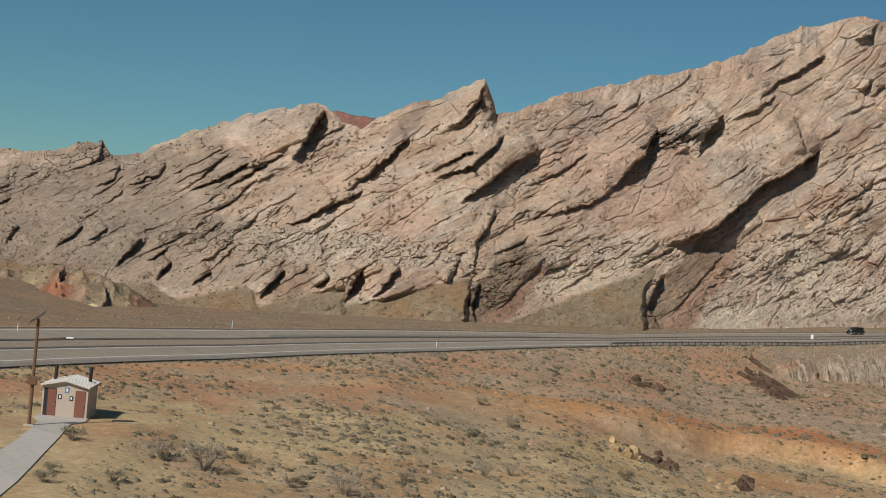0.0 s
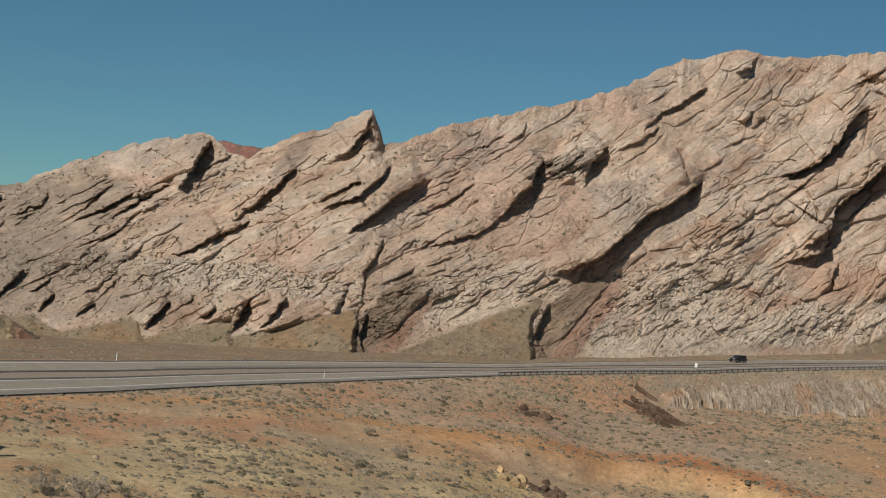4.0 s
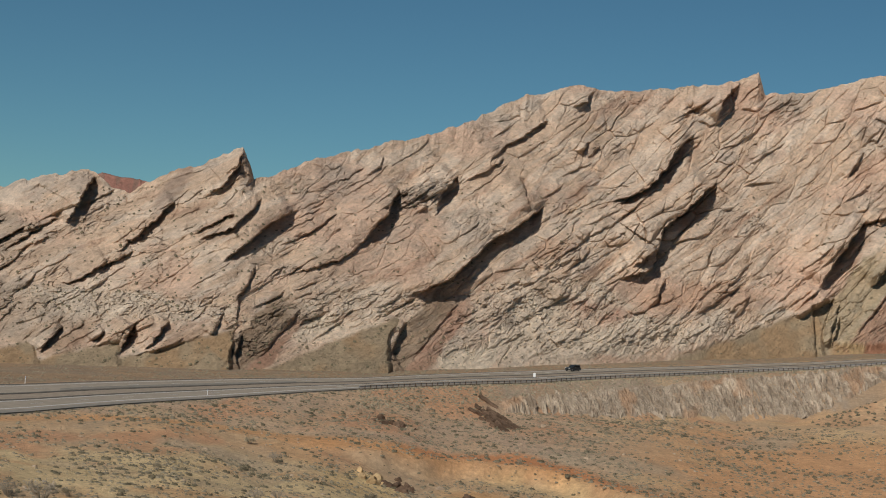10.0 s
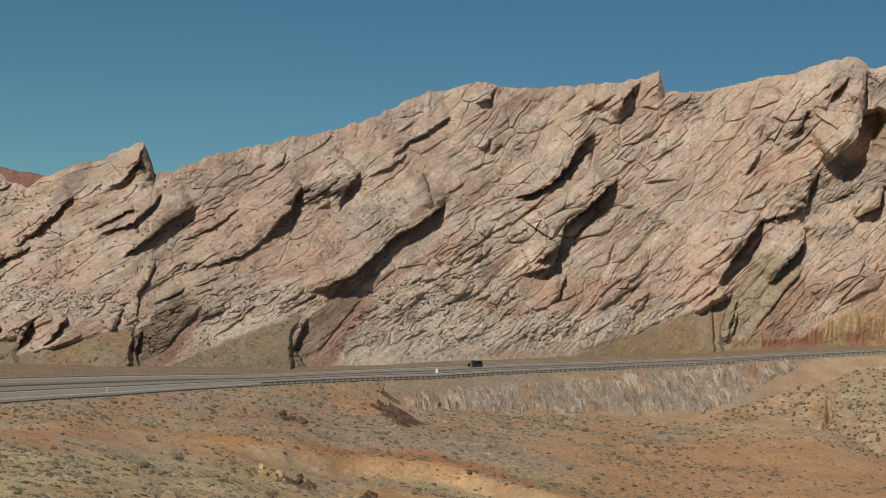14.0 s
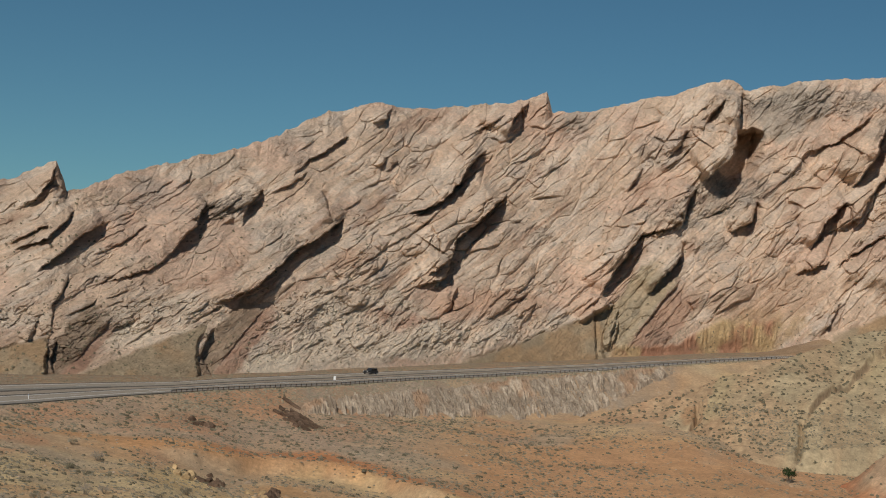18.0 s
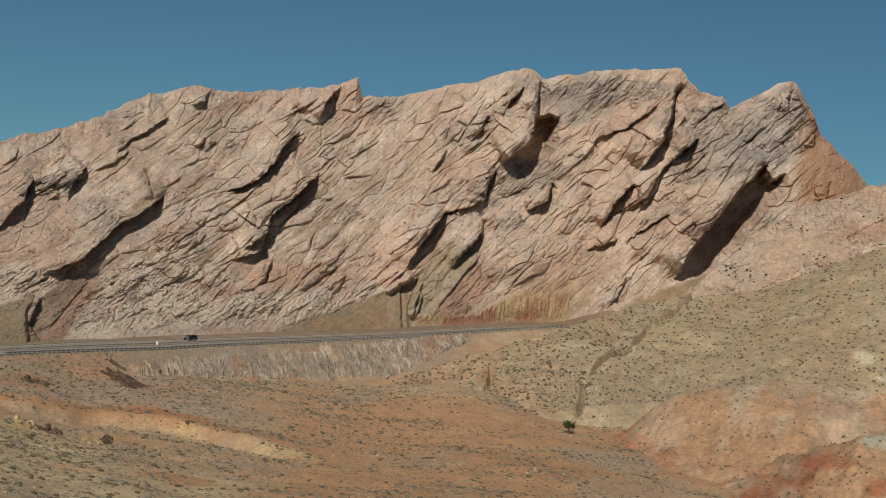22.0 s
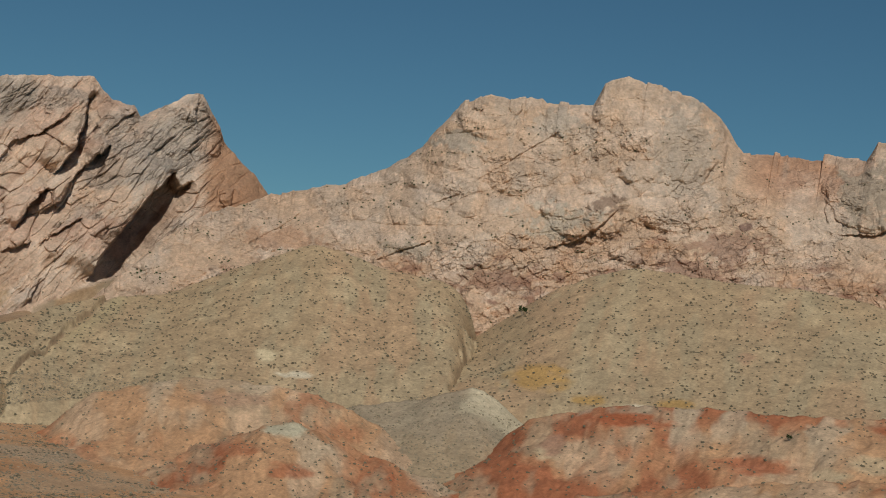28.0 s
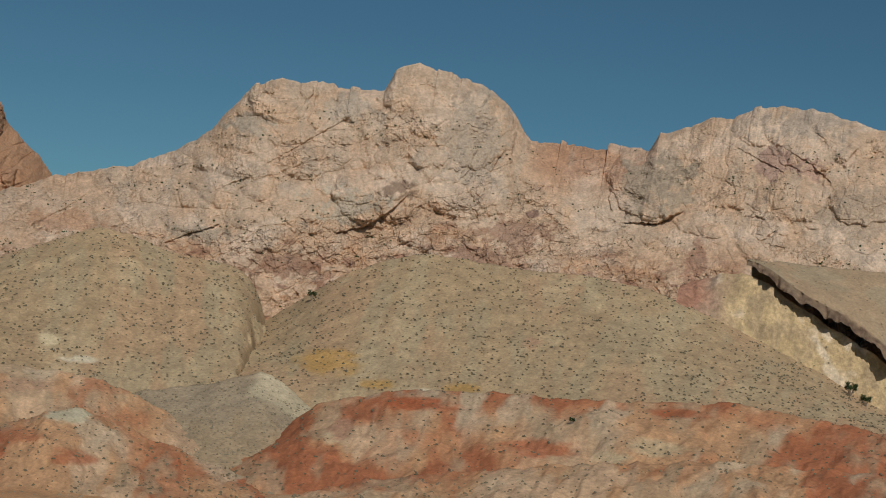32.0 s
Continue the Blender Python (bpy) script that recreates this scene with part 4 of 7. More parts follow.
# patches of other soil: land, azimuth, elevation, half sizes, colour, share
PATCHES = [("hill_west", 24.7, -2.80, 0.32, 0.40, TRACK, 0.8),
    ("hill_west", 25.0, -3.64, 0.32, 0.48, TRACK, 0.8),
    ("hill_west", 25.7, -4.28, 0.52, 0.32, TRACK, 0.8),
    ("hill_east", 49.7, -1.03, 1.50, 0.64, MUSTARD, 0.8),
    ("hill_east", 52.0, -1.78, 0.80, 0.24, MUSTARD, 0.8),
    ("hill_east", 55.5, -1.70, 0.90, 0.24, MUSTARD, 0.8),
    ("hill_east", 57.9, 0.34, 0.44, 0.28, ROSE, 0.5),
    ("hill_west", 38.7, -0.95, 0.5, 0.42, CREAM, 0.9),
    ("hill_west", 40.0, -1.57, 0.76, 0.18, CHALK, 0.9),
    ("hill_east", 54.2, -1.95, 0.76, 0.14, CHALK, 0.9),
    ("mound_front", 40.3, -4.06, 1.0, 0.42, (0.56, 0.51, 0.36), 0.95),
    ("mound_front", 38.2, -5.1, 1.3, 0.4, DEEP_RED, 0.6),
    ("mound_front", 40.7, -5.9, 1.2, 0.4, DEEP_RED, 0.7),
    ("mound_front", 34.7, -5.2, 1.0, 0.5, CREAM, 0.6),
    ("mound_west", 41.3, -2.6, 1.3, 0.4, (0.46, 0.20, 0.10), 0.7),
    ("mound_east", 51.2, -4.2, 0.7, 0.4, CREAM, 0.7),
    ("mound_east", 63.0, -4.2, 1.0, 0.3, CREAM, 0.6),
    ("mound_west", 37.7, -2.89, 1.80, 0.40, ROSE, 0.5),
    ("mound_east", 51.3, -3.88, 0.70, 0.56, ROSE, 0.9),
    ("mound_east", 54.2, -2.56, 1.90, 0.32, DEEP_RED, 0.9),
    ("mound_east", 59.9, -4.05, 1.70, 0.56, DEEP_RED, 0.8),
    ("mound_east", 65.0, -2.14, 1.60, 0.24, DEEP_RED, 0.8),
    ("mound_east", 64.7, -3.64, 1.60, 0.40, CREAM, 0.6)]


def hill_colours(a, v, z, seed):
    tint = mix(np.broadcast_to((0.385, 0.285, 0.178), a.shape + (3,)), (0.41, 0.285, 0.178), step01(-0.1, 0.35, fbm(a * 0.4, v * 1.5, seed + 20, 4)))
    tint = mix(tint, (0.375, 0.295, 0.19), step01(0.0, 0.35, fbm(a * 1.2, v * 3.0, seed + 23, 4)))
    tint = mix(tint, (0.41, 0.25, 0.15), step01(27.8, 24, a) * (0.6 + 0.5 * fbm(a, v * 4, seed + 31, 3)))
    return mix(tint, (0.44, 0.36, 0.235), step01(0.2, 0.46, fbm(a * 0.8, v * 3, seed + 29, 4)) * 0.5) * (1.08 + 0.2 * fbm(a * 5, v * 26, seed + 33, 4))[..., None] * np.array((1.06, 1.05, 1.0))


def mound_colours(a, v, z, seed):
    wob = fbm(a * 0.8, v * 2.5, seed + 2, 4)
    tint = mix(np.broadcast_to((0.48, 0.285, 0.155), a.shape + (3,)), (0.51, 0.35, 0.22), step01(-0.1, 0.25, fbm(a * 0.45, v * 1.4 + 0.6 * wob, seed + 4, 4)))
    red = fbm(a * 0.3 + 0.4 * wob, v * 1.3, seed + 7, 4) + np.where(a > 48.5, 0.12 + 0.3 * step01(0.55, 0.95, v + 0.25 * wob), -0.12)
    tint = mix(tint, (0.42, 0.19, 0.095), step01(0.0, 0.3, red) * 0.85)
    tint = mix(tint, (0.35, 0.125, 0.06), step01(0.22, 0.45, red + 0.1 * fbm(a * 2, v * 8, seed + 8, 3)) * 0.8)
    tint = mix(tint, (0.40, 0.30, 0.19), step01(0.1, 0.45, fbm(a * 0.7, v * 2.2, seed + 11, 4)) * 0.7)
    tint = mix(tint, (0.50, 0.40, 0.275), step01(0.2, 0.45, fbm(a * 0.5 + 0.5 * wob, v * 1.5, seed + 13, 4)) * step01(0.35, 0.7, v + 0.3 * wob) * 0.7)
    return tint * (1.11 + 0.24 * fbm(a * 4, v * 14, seed + 17, 4))[..., None]


def knoll_colours(a, v, z, seed):
    tint = mix(np.broadcast_to((0.37, 0.295, 0.20), a.shape + (3,)), (0.33, 0.27, 0.185), step01(-0.1, 0.3, fbm(a, v * 3, seed, 4)))
    tint = mix(tint, (0.37, 0.28, 0.175), step01(0.6, 0.25, v + 0.3 * fbm(a * 2, v * 5, seed + 8, 3)) * 0.8)
    return 1.08 * mix(tint, (0.55, 0.475, 0.325), step01(46.9, 47.6, a + 0.3 * fbm(a * 2, v * 4, seed + 3, 3)) * step01(0.62, 0.78, v) * 0.85)


def build_hill(name, foot, crest, cols, rows, seed, label, colours, carve, lobes, gullies=(), rills=0.25, skirt=75, jag=0.0, edges=()):
    az = np.linspace(foot[0][0], foot[-1][0], cols)
    front = np.concatenate([[-0.12, -0.08, -0.04], np.linspace(0, 1, rows), [1.03, 1.1, 1.25, 1.5]])
    a, v = np.meshgrid(az, front)
    smooth = lambda pts, col: np.stack([curve(pts, col)(a + k) for k in np.linspace(-0.45, 0.45, 7)]).mean(0)
    rb, zb, rc, zc = smooth(foot, 1), smooth(foot, 2), smooth(crest, 1), smooth(crest, 2)
    soft = np.clip(v, 0, 1)
    deep = rc - rb
    x, y = np.radians(a) * 450, rb + deep * v
    wx, wy = x + 6 * fbm(x / 22, y / 22, seed + 1, 3), y + 6 * fbm(x / 22, y / 22, seed + 2, 3)
    swell = np.sin(soft * math.pi) ** 0.8
    cut = ridged(wx / 34 + wy / 90, wy / 110, seed + 3, 3)
    r = rb + deep * v + jag * (ridged(a * 1.3, a * 0, seed + 50, 4) + 0.7 * fbm(a * 7, v * 30, seed + 51, 4) - 0.3) * step01(0.05, 0.0, v)
    z = zb + (zc - zb) * soft - np.where(v > 1, (v - 1) * 70, 0) + np.where(v < 0, v * skirt * (1 + (0.8 * fbm(a * 2.2, a * 0 + 2, seed + 52, 4) if jag else 0)), 0)
    z = z + swell * (carve * cut + lobes * fbm(wx / 26, wy / 26, seed + 9, 3)) + (0.6 * fbm(x / 4, y / 4, seed + 12, 4) + rills * ridged(wx / 7 + 0.2 * v, wy / 26, seed + 14, 3)) * step01(0, 0.05, v)
    tint = colours(a, v, z, seed)
    e = np.degrees(np.arctan2(z, r))
    for land_name, pa, pe, wa, we, colour, share in PATCHES:
        if land_name == name:
            d = np.hypot((a - pa) / wa, (e - pe) / we) + 0.5 * fbm(a * 1.5, e * 4, int(pa * 9), 4)
            tint = mix(tint, colour, step01(1.1, 0.5, d) * share)
    for line, depth, wide in gullies:
        near = np.full(a.shape, 9.0)
        wa, wv = a + 0.12 * fbm(a * 3, v * 9, seed + 40, 3), 5 * v
        for (a1, v1), (a2, v2) in zip(line, line[1:]):
            dx, dy = a2 - a1, 5 * (v2 - v1)
            t = np.clip(((wa - a1) * dx + (wv - 5 * v1) * dy) / (dx * dx + dy * dy), 0, 1)
            near = np.minimum(near, np.hypot(wa - a1 - t * dx, wv - 5 * v1 - t * dy))
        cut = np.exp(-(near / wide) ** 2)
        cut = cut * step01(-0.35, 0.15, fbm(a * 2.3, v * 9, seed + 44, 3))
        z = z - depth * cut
        # soil darkened with the depth of the cut, as painted shade
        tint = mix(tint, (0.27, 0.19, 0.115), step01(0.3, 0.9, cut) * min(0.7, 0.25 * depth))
    for high, wide, line in edges:
        u, q, _ = along_line(a, 5 * v, line)
        q = q + 0.10 * fbm(a * 4, v * 20, seed + 47, 4)
        along = step01(0.0, 0.15, u) * (1 - step01(0.95, 1.05, u)) * (0.6 + 0.8 * np.abs(vnoise(u * 7, u * 0, seed + 48)))
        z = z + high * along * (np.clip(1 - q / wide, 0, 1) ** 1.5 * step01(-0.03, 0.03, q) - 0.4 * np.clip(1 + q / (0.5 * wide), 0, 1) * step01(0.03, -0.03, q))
        # brown face of the edge, with its shade painted in
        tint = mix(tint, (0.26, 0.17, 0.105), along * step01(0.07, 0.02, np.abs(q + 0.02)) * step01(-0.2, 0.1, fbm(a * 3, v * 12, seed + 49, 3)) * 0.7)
        tint = mix(tint, (0.45, 0.37, 0.21), step01(0.35, 0.6, u) * step01(-1.4, -0.4, q) * step01(-0.15, -0.3, q) * 0.6)
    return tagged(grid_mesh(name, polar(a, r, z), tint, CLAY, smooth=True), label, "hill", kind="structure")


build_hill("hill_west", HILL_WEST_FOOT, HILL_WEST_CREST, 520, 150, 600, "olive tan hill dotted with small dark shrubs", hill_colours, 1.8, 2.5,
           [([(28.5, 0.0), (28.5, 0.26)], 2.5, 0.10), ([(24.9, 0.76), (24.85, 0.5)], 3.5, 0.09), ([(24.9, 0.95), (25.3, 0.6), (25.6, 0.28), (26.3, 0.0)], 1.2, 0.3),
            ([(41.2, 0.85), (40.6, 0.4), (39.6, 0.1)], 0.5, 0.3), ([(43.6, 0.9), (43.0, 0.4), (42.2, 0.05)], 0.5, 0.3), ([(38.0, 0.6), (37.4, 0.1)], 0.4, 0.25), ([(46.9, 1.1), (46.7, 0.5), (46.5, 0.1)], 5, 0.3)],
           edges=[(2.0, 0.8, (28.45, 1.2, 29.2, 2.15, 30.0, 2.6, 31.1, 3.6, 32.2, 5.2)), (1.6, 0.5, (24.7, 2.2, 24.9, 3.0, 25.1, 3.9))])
build_hill("hill_east", HILL_EAST_FOOT, HILL_EAST_CREST, 440, 90, 640, "long olive tan hill dotted with small dark shrubs", hill_colours, 1.6, 2.0)
BLUFF_FOOT = [(-13.9, 400, -28.6),
    (-9.9, 385, -25.8),
    (-7.7, 374, -24.1),
    (-5.3, 365, -28.0)]
BLUFF_CREST = [(-13.9, 447, -19.9),
    (-11.5, 438, -19.0),
    (-10.5, 433, -19.3),
    (-9.5, 427, -20.0),
    (-8.5, 422, -21.0),
    (-7.7, 420, -22.4),
    (-6.6, 416, -24.2),
    (-5.3, 414, -27.0)]


def bluff_colours(a, v, z, seed):
    w = v + 0.12 * fbm(a * 1.2, v * 2, seed, 4)
    tint = mix(np.broadcast_to((0.30, 0.225, 0.155), a.shape + (3,)), (0.24, 0.165, 0.11), step01(-0.1, 0.3, fbm(a * 1.5, v * 3, seed + 3, 4)))
    tint = mix(tint, (0.33, 0.165, 0.105), step01(0.16, 0.06, np.abs(w - 0.55)) * step01(-0.15, 0.2, fbm(a * 0.9, v, seed + 5, 3)) * 0.8)
    tint = mix(tint, (0.36, 0.155, 0.085), step01(0.12, 0.05, np.abs(w - 0.30)) * step01(-0.2, 0.2, fbm(a * 1.2, v, seed + 6, 3)) * 0.9)
    return mix(tint, (0.66, 0.52, 0.29), step01(0.06, 0.03, np.abs(v - 0.09 + 0.04 * fbm(a * 3, v * 4, seed + 7, 3))) * step01(-0.1, 0.15, fbm(a * 9, v * 20, seed + 8, 3)) * 0.95) * (1 + 0.5 * fbm(a * 4, v * 9, seed + 9, 4))[..., None]


BACK_CREST = [(-3.22, 548, 27.6), (-2.74, 548, 31.2), (-2.52, 548, 30.8), (-2.12, 548, 29.9), (-1.77, 548, 30.4), (-1.43, 548, 31.1), (-1.24, 548, 29.9), (-0.78, 548, 27.3)]
BACK_FOOT = [(-3.22, 508, -4), (-0.78, 508, -4)]


def back_colours(a, v, z, seed):
    tint = mix(np.broadcast_to((0.33, 0.165, 0.125), a.shape + (3,)), (0.40, 0.235, 0.17), step01(-0.1, 0.3, fbm(a * 3, v * 6, seed, 4)))
    return mix(tint, (0.25, 0.15, 0.115), step01(0.05, 0.3, fbm(a * 6, v * 3, seed + 5, 3)))


LEDGE_FOOT = [(62.8, 590, 24), (64, 592, 16), (65, 594, 10), (68, 596, -5), (71, 598, -20), (79, 598, -36)]
LEDGE_CREST = [(62.8, 612, 30), (63.6, 614, 35), (64.6, 613, 38), (65.9, 609, 36), (67.6, 606, 23), (69.3, 606, 15), (70.7, 606, 4), (73, 606, -12), (79, 606, -40)]
RIM_FOOT = [(65.3, 612, 44), (65.9, 610, 42.5), (67.6, 607, 30), (69.3, 607, 22), (70.7, 607, 11), (73, 607, -5), (79, 607, -28)]
RIM_CREST = [(65.3, 640, 46), (67, 655, 46), (70, 668, 45), (74, 680, 44), (79, 690, 42)]


def ledge_colours(a, v, z, seed):
    tint = mix(np.broadcast_to((0.52, 0.395, 0.225), a.shape + (3,)), (0.42, 0.32, 0.195), step01(-0.1, 0.3, fbm(a * 2, v * 4, seed, 4)))
    tint = mix(tint, (0.64, 0.53, 0.38), step01(0.1, 0.35, fbm(a * 1.5, v * 3, seed + 5, 3)))
    tint = mix(tint, (0.35, 0.24, 0.175), 0.85 * step01(65.3, 64.0, a + 0.5 * fbm(a * 2, v * 4, seed + 7, 3)))
    tint = mix(tint, (0.40, 0.19, 0.125), 0.7 * step01(64.2, 63.2, a + 0.5 * fbm(a * 2, v * 4, seed + 8, 3)))
    return tint * (1 + 0.4 * fbm(a * 7, v * 16, seed + 9, 4))[..., None]


def rim_colours(a, v, z, seed):
    tint = mix(np.broadcast_to((0.41, 0.30, 0.19), a.shape + (3,)), (0.385, 0.305, 0.20), step01(-0.1, 0.3, fbm(a, v * 4, seed, 4)))
    return mix(tint, (0.13, 0.085, 0.06), step01(0.03, 0.0, v + 0.02 * fbm(a * 6, v * 9, seed + 3, 3)) * (0.75 + 0.6 * fbm(a * 5, v * 20, seed + 4, 3)))


build_hill("red_back_ridge", BACK_FOOT, BACK_CREST, 200, 90, 860, "dull red broken ridge behind the pale crest", back_colours, 2.5, 2.5, rills=1.5)
build_hill("cream_ledge", LEDGE_FOOT, LEDGE_CREST, 300, 60, 750, "cream yellow rock slope below a dark rim", ledge_colours, 3.0, 3.0, rills=1.6)
build_hill("tan_terrace", RIM_FOOT, RIM_CREST, 300, 60, 770, "flat tan terrace above a dark broken rim", rim_colours, 0.5, 0.8, rills=0.05, skirt=30, jag=4.0)
build_hill("knoll", KNOLL_FOOT, KNOLL_CREST, 160, 70, 660, "grey green clay knoll with a bare pale side", knoll_colours, 1.2, 1.5)
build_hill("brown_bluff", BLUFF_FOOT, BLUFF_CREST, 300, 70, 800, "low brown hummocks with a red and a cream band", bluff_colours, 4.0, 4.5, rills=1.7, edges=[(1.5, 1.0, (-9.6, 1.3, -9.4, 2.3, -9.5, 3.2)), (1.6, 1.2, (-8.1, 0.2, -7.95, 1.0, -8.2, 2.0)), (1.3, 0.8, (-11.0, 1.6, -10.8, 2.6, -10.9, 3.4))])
build_hill("mound_west", MOUND_WEST_FOOT, MOUND_WEST_CREST, 420, 90, 680, "low orange and cream badland mound", mound_colours, 3.2, 3.5, rills=0.8)
build_hill("mound_front", MOUND_FRONT_FOOT, MOUND_FRONT_CREST, 340, 80, 690, "low orange badland mound with a pale green cap", mound_colours, 2.6, 2.6, rills=0.8)
build_hill("mound_east", MOUND_EAST_FOOT, MOUND_EAST_CREST, 520, 84, 710, "long brick red badland mound with cream bands", mound_colours, 3.4, 4.0, rills=0.8)
build_hill("mound_last", MOUND_LAST_FOOT, MOUND_LAST_CREST, 420, 70, 730, "tan and orange badland lobes", mound_colours, 2.6, 3.0, rills=0.8)

# ---- the ground, from under the camera to the horizon ----
ROAD_NEAR = [(-40, 190, -25), (-20, 215, -25), (-8.7, 258, -24.3), (-3.6, 292, -23.9), (1.9, 334, -22.8), (6.5, 367, -21), (12.1, 419, -19.3), (17.4, 470, -16), (21.1, 506, -13), (27.4, 555, -5.3), (31, 590, -1), (36, 640, 5)]
ROAD_FAR = [(-40, 235, -24), (-20, 262, -24), (-9.7, 304, -23), (-4.1, 335, -22.4), (1.7, 372, -21.3), (6.5, 401, -20.3), (12.1, 451, -17.6), (17.4, 502, -14.5), (21.1, 538, -11.5), (27.4, 587, -4.7), (31, 622, -1), (36, 672, 5)]
LAND_AZ = [-40, -10, -5, 0, 5, 10, 15, 20, 24, 30, 36, 45, 60, 80]
LAND_R = [0, 150, 220, 270, 320, 380, 450]
LAND_Z = [[-26, -26, -26, -26, -26, -26, -26], [-26, -26, -25.3, -24.8, -24.3, -24, -24], [-26.5, -26.5, -25.3, -24.9, -24.3, -24, -24], [-27, -27, -26.5, -25.6, -23.8, -23, -23], [-28, -28, -28.5, -28.3, -26, -23, -22],
          [-28, -29, -30.3, -31, -30, -26.6, -25], [-28, -30, -32, -33, -31.5, -28.6, -26.2], [-30, -31, -33, -34, -32.5, -29, -25.4], [-31, -32, -34, -35, -33.5, -29.5, -22], [-32, -34, -36, -37, -35, -33, -30],
          [-32, -35, -38, -39, -38, -36, -30], [-32, -35, -38, -40, -40, -38, -30], [-31, -33, -36, -39, -39, -37, -30], [-30, -30, -32, -35, -36, -34, -28]]


BAND = [(-40, 240), (-8, 262), (-6.2, 268), (-4.9, 279), (-2.8, 291), (-0.6, 295), (2.2, 301), (5.5, 303), (8.5, 311), (10.3, 319), (12.3, 319), (13.9, 314), (17, 293), (20, 284), (80, 284)]
band_r = curve(BAND, 1)


def land_height(a, r):
    """The ground's height and the share of road corridor, mound and bank at a place."""
    table = np.array(LAND_Z, float)
    rows = np.stack([np.interp(r, LAND_R, table[k]) for k in range(len(LAND_AZ))])
    pos = np.interp(a, LAND_AZ, np.arange(len(LAND_AZ)))
    lo = np.clip(np.floor(pos).astype(int), 0, len(LAND_AZ) - 2)
    t = pos - lo
    t = t * t * (3 - 2 * t)
    zg = np.take_along_axis(rows, lo[None], 0)[0] * (1 - t) + np.take_along_axis(rows, lo[None] + 1, 0)[0] * t
    x, y = r * np.sin(np.radians(a)), r * np.cos(np.radians(a))
    zg = zg + 1.4 * fbm(x / 38, y / 38, 700, 4) + 0.35 * fbm(x / 7, y / 7, 710, 4)
    cut = band_r(a) - 5 + 4 * fbm(a * 0.9, a * 0, 715, 4)
    zg = zg + (2.6 * step01(-4.0, 0.5, r - cut) - 1.0) * step01(5, 8, a) * (1 - step01(16, 19, a))
    rn, rf, zn, zf = curve(ROAD_NEAR, 1)(a), curve(ROAD_FAR, 1)(a), curve(ROAD_NEAR, 2)(a), curve(ROAD_FAR, 2)(a)
    share = np.clip((r - rn) / (rf - rn), 0, 1)
    zr = zn + (zf - zn) * share - 0.12
    verge = np.interp(a, [-10, 4, 10, 30], [4, 4, 9, 9])
    bank = zr - np.clip(rn - verge - r, 0, None) * np.interp(a, [-10, 4, 9, 30], [0.06, 0.10, 0.30, 0.30])
    side = r < rn
    front = np.maximum(zg, bank)
    fw = step01(-7.0, -1.0, r - rn) 
    front = front * (1 - fw) + np.maximum(bank, zg * step01(23, 26, a) + bank * (1 - step01(23, 26, a))) * fw
    foot_r, foot_z = curve(RIDGE_FOOT, 1)(a), curve(RIDGE_FOOT, 2)(a)
    beyond = zr + (foot_z - zr) * np.clip((r - rf) / np.maximum(foot_r - rf, 12), 0, 1) + 0.5 * fbm(x / 20, y / 20, 720, 3) * step01(0, 15, r - rf)
    z = np.where(side, front, beyond)
    east = step01(29, 32, a)
    z = z * (1 - east) + (zg - np.clip(r - 470, 0, 200) * 0.05) * east
    on_road = ((r > rn - 1) & (r < rf + 1)) * (1 - step01(27, 28, a))
    z = np.where(on_road > 0.5, zr, z)
    pad = step01(11, 5.5, np.hypot(x + 22.3, np.maximum(np.abs(y - 200) - 25, 0)))
    z = z * (1 - pad) + (-24.93 - np.clip(213 - y, 0, 40) * 0.02) * pad
    near = step01(60, 110, r) * (1 - step01(95, 125, np.abs(a)))
    z = z * near + (-28.0 + 0.6 * fbm(x / 30, y / 30, 795, 3)) * (1 - near)
    z = np.where(r > 700, -25.0, z)
    banked = side * step01(10.2, 11.2, a + 0.5 * fbm(a, r / 12, 787, 3)) * (1 - step01(23, 25, a)) * step01(0.3, 1.5, bank - zg) * step01(verge - 3, verge + 1, rn - r)
    return z, on_road, banked


YELLOW, RED_SOIL, SCRUB_SOIL = (0.58, 0.43, 0.225), (0.48, 0.22, 0.105), (0.39, 0.31, 0.215)
# patches of other soil on the flat: azimuth, distance, half sizes, colour, share
SOIL_PATCHES = [(6.9, 276, 1.9, 12, (0.56, 0.40, 0.20), 0.75), (9.0, 272, 1.2, 8, (0.54, 0.37, 0.18), 0.6), (12.2, 308, 1.9, 6, YELLOW, 0.45), (13.6, 302, 1.2, 5, YELLOW, 0.45), (16.8, 286, 1.6, 5, YELLOW, 0.6), (19.0, 262, 1.2, 6, YELLOW, 0.6), (7.2, 285, 1.1, 8, YELLOW, 0.7), (10.6, 284, 1.4, 9, (0.47, 0.27, 0.125), 0.7),
    (13.2, 225, 2.0, 14, RED_SOIL, 0.7), (16.0, 268, 2.4, 8, SCRUB_SOIL, 0.7), (14.8, 330, 3.0, 10, SCRUB_SOIL, 0.6), (18.2, 395, 1.5, 12, (0.45, 0.29, 0.18), 0.8), (20.0, 400, 1.2, 20, SCRUB_SOIL, 0.7),
    (27.0, 310, 3.5, 16, (0.45, 0.24, 0.12), 0.7), (30.0, 340, 2.5, 16, SCRUB_SOIL, 0.7), (2.5, 275, 2.0, 8, SCRUB_SOIL, 0.6)]


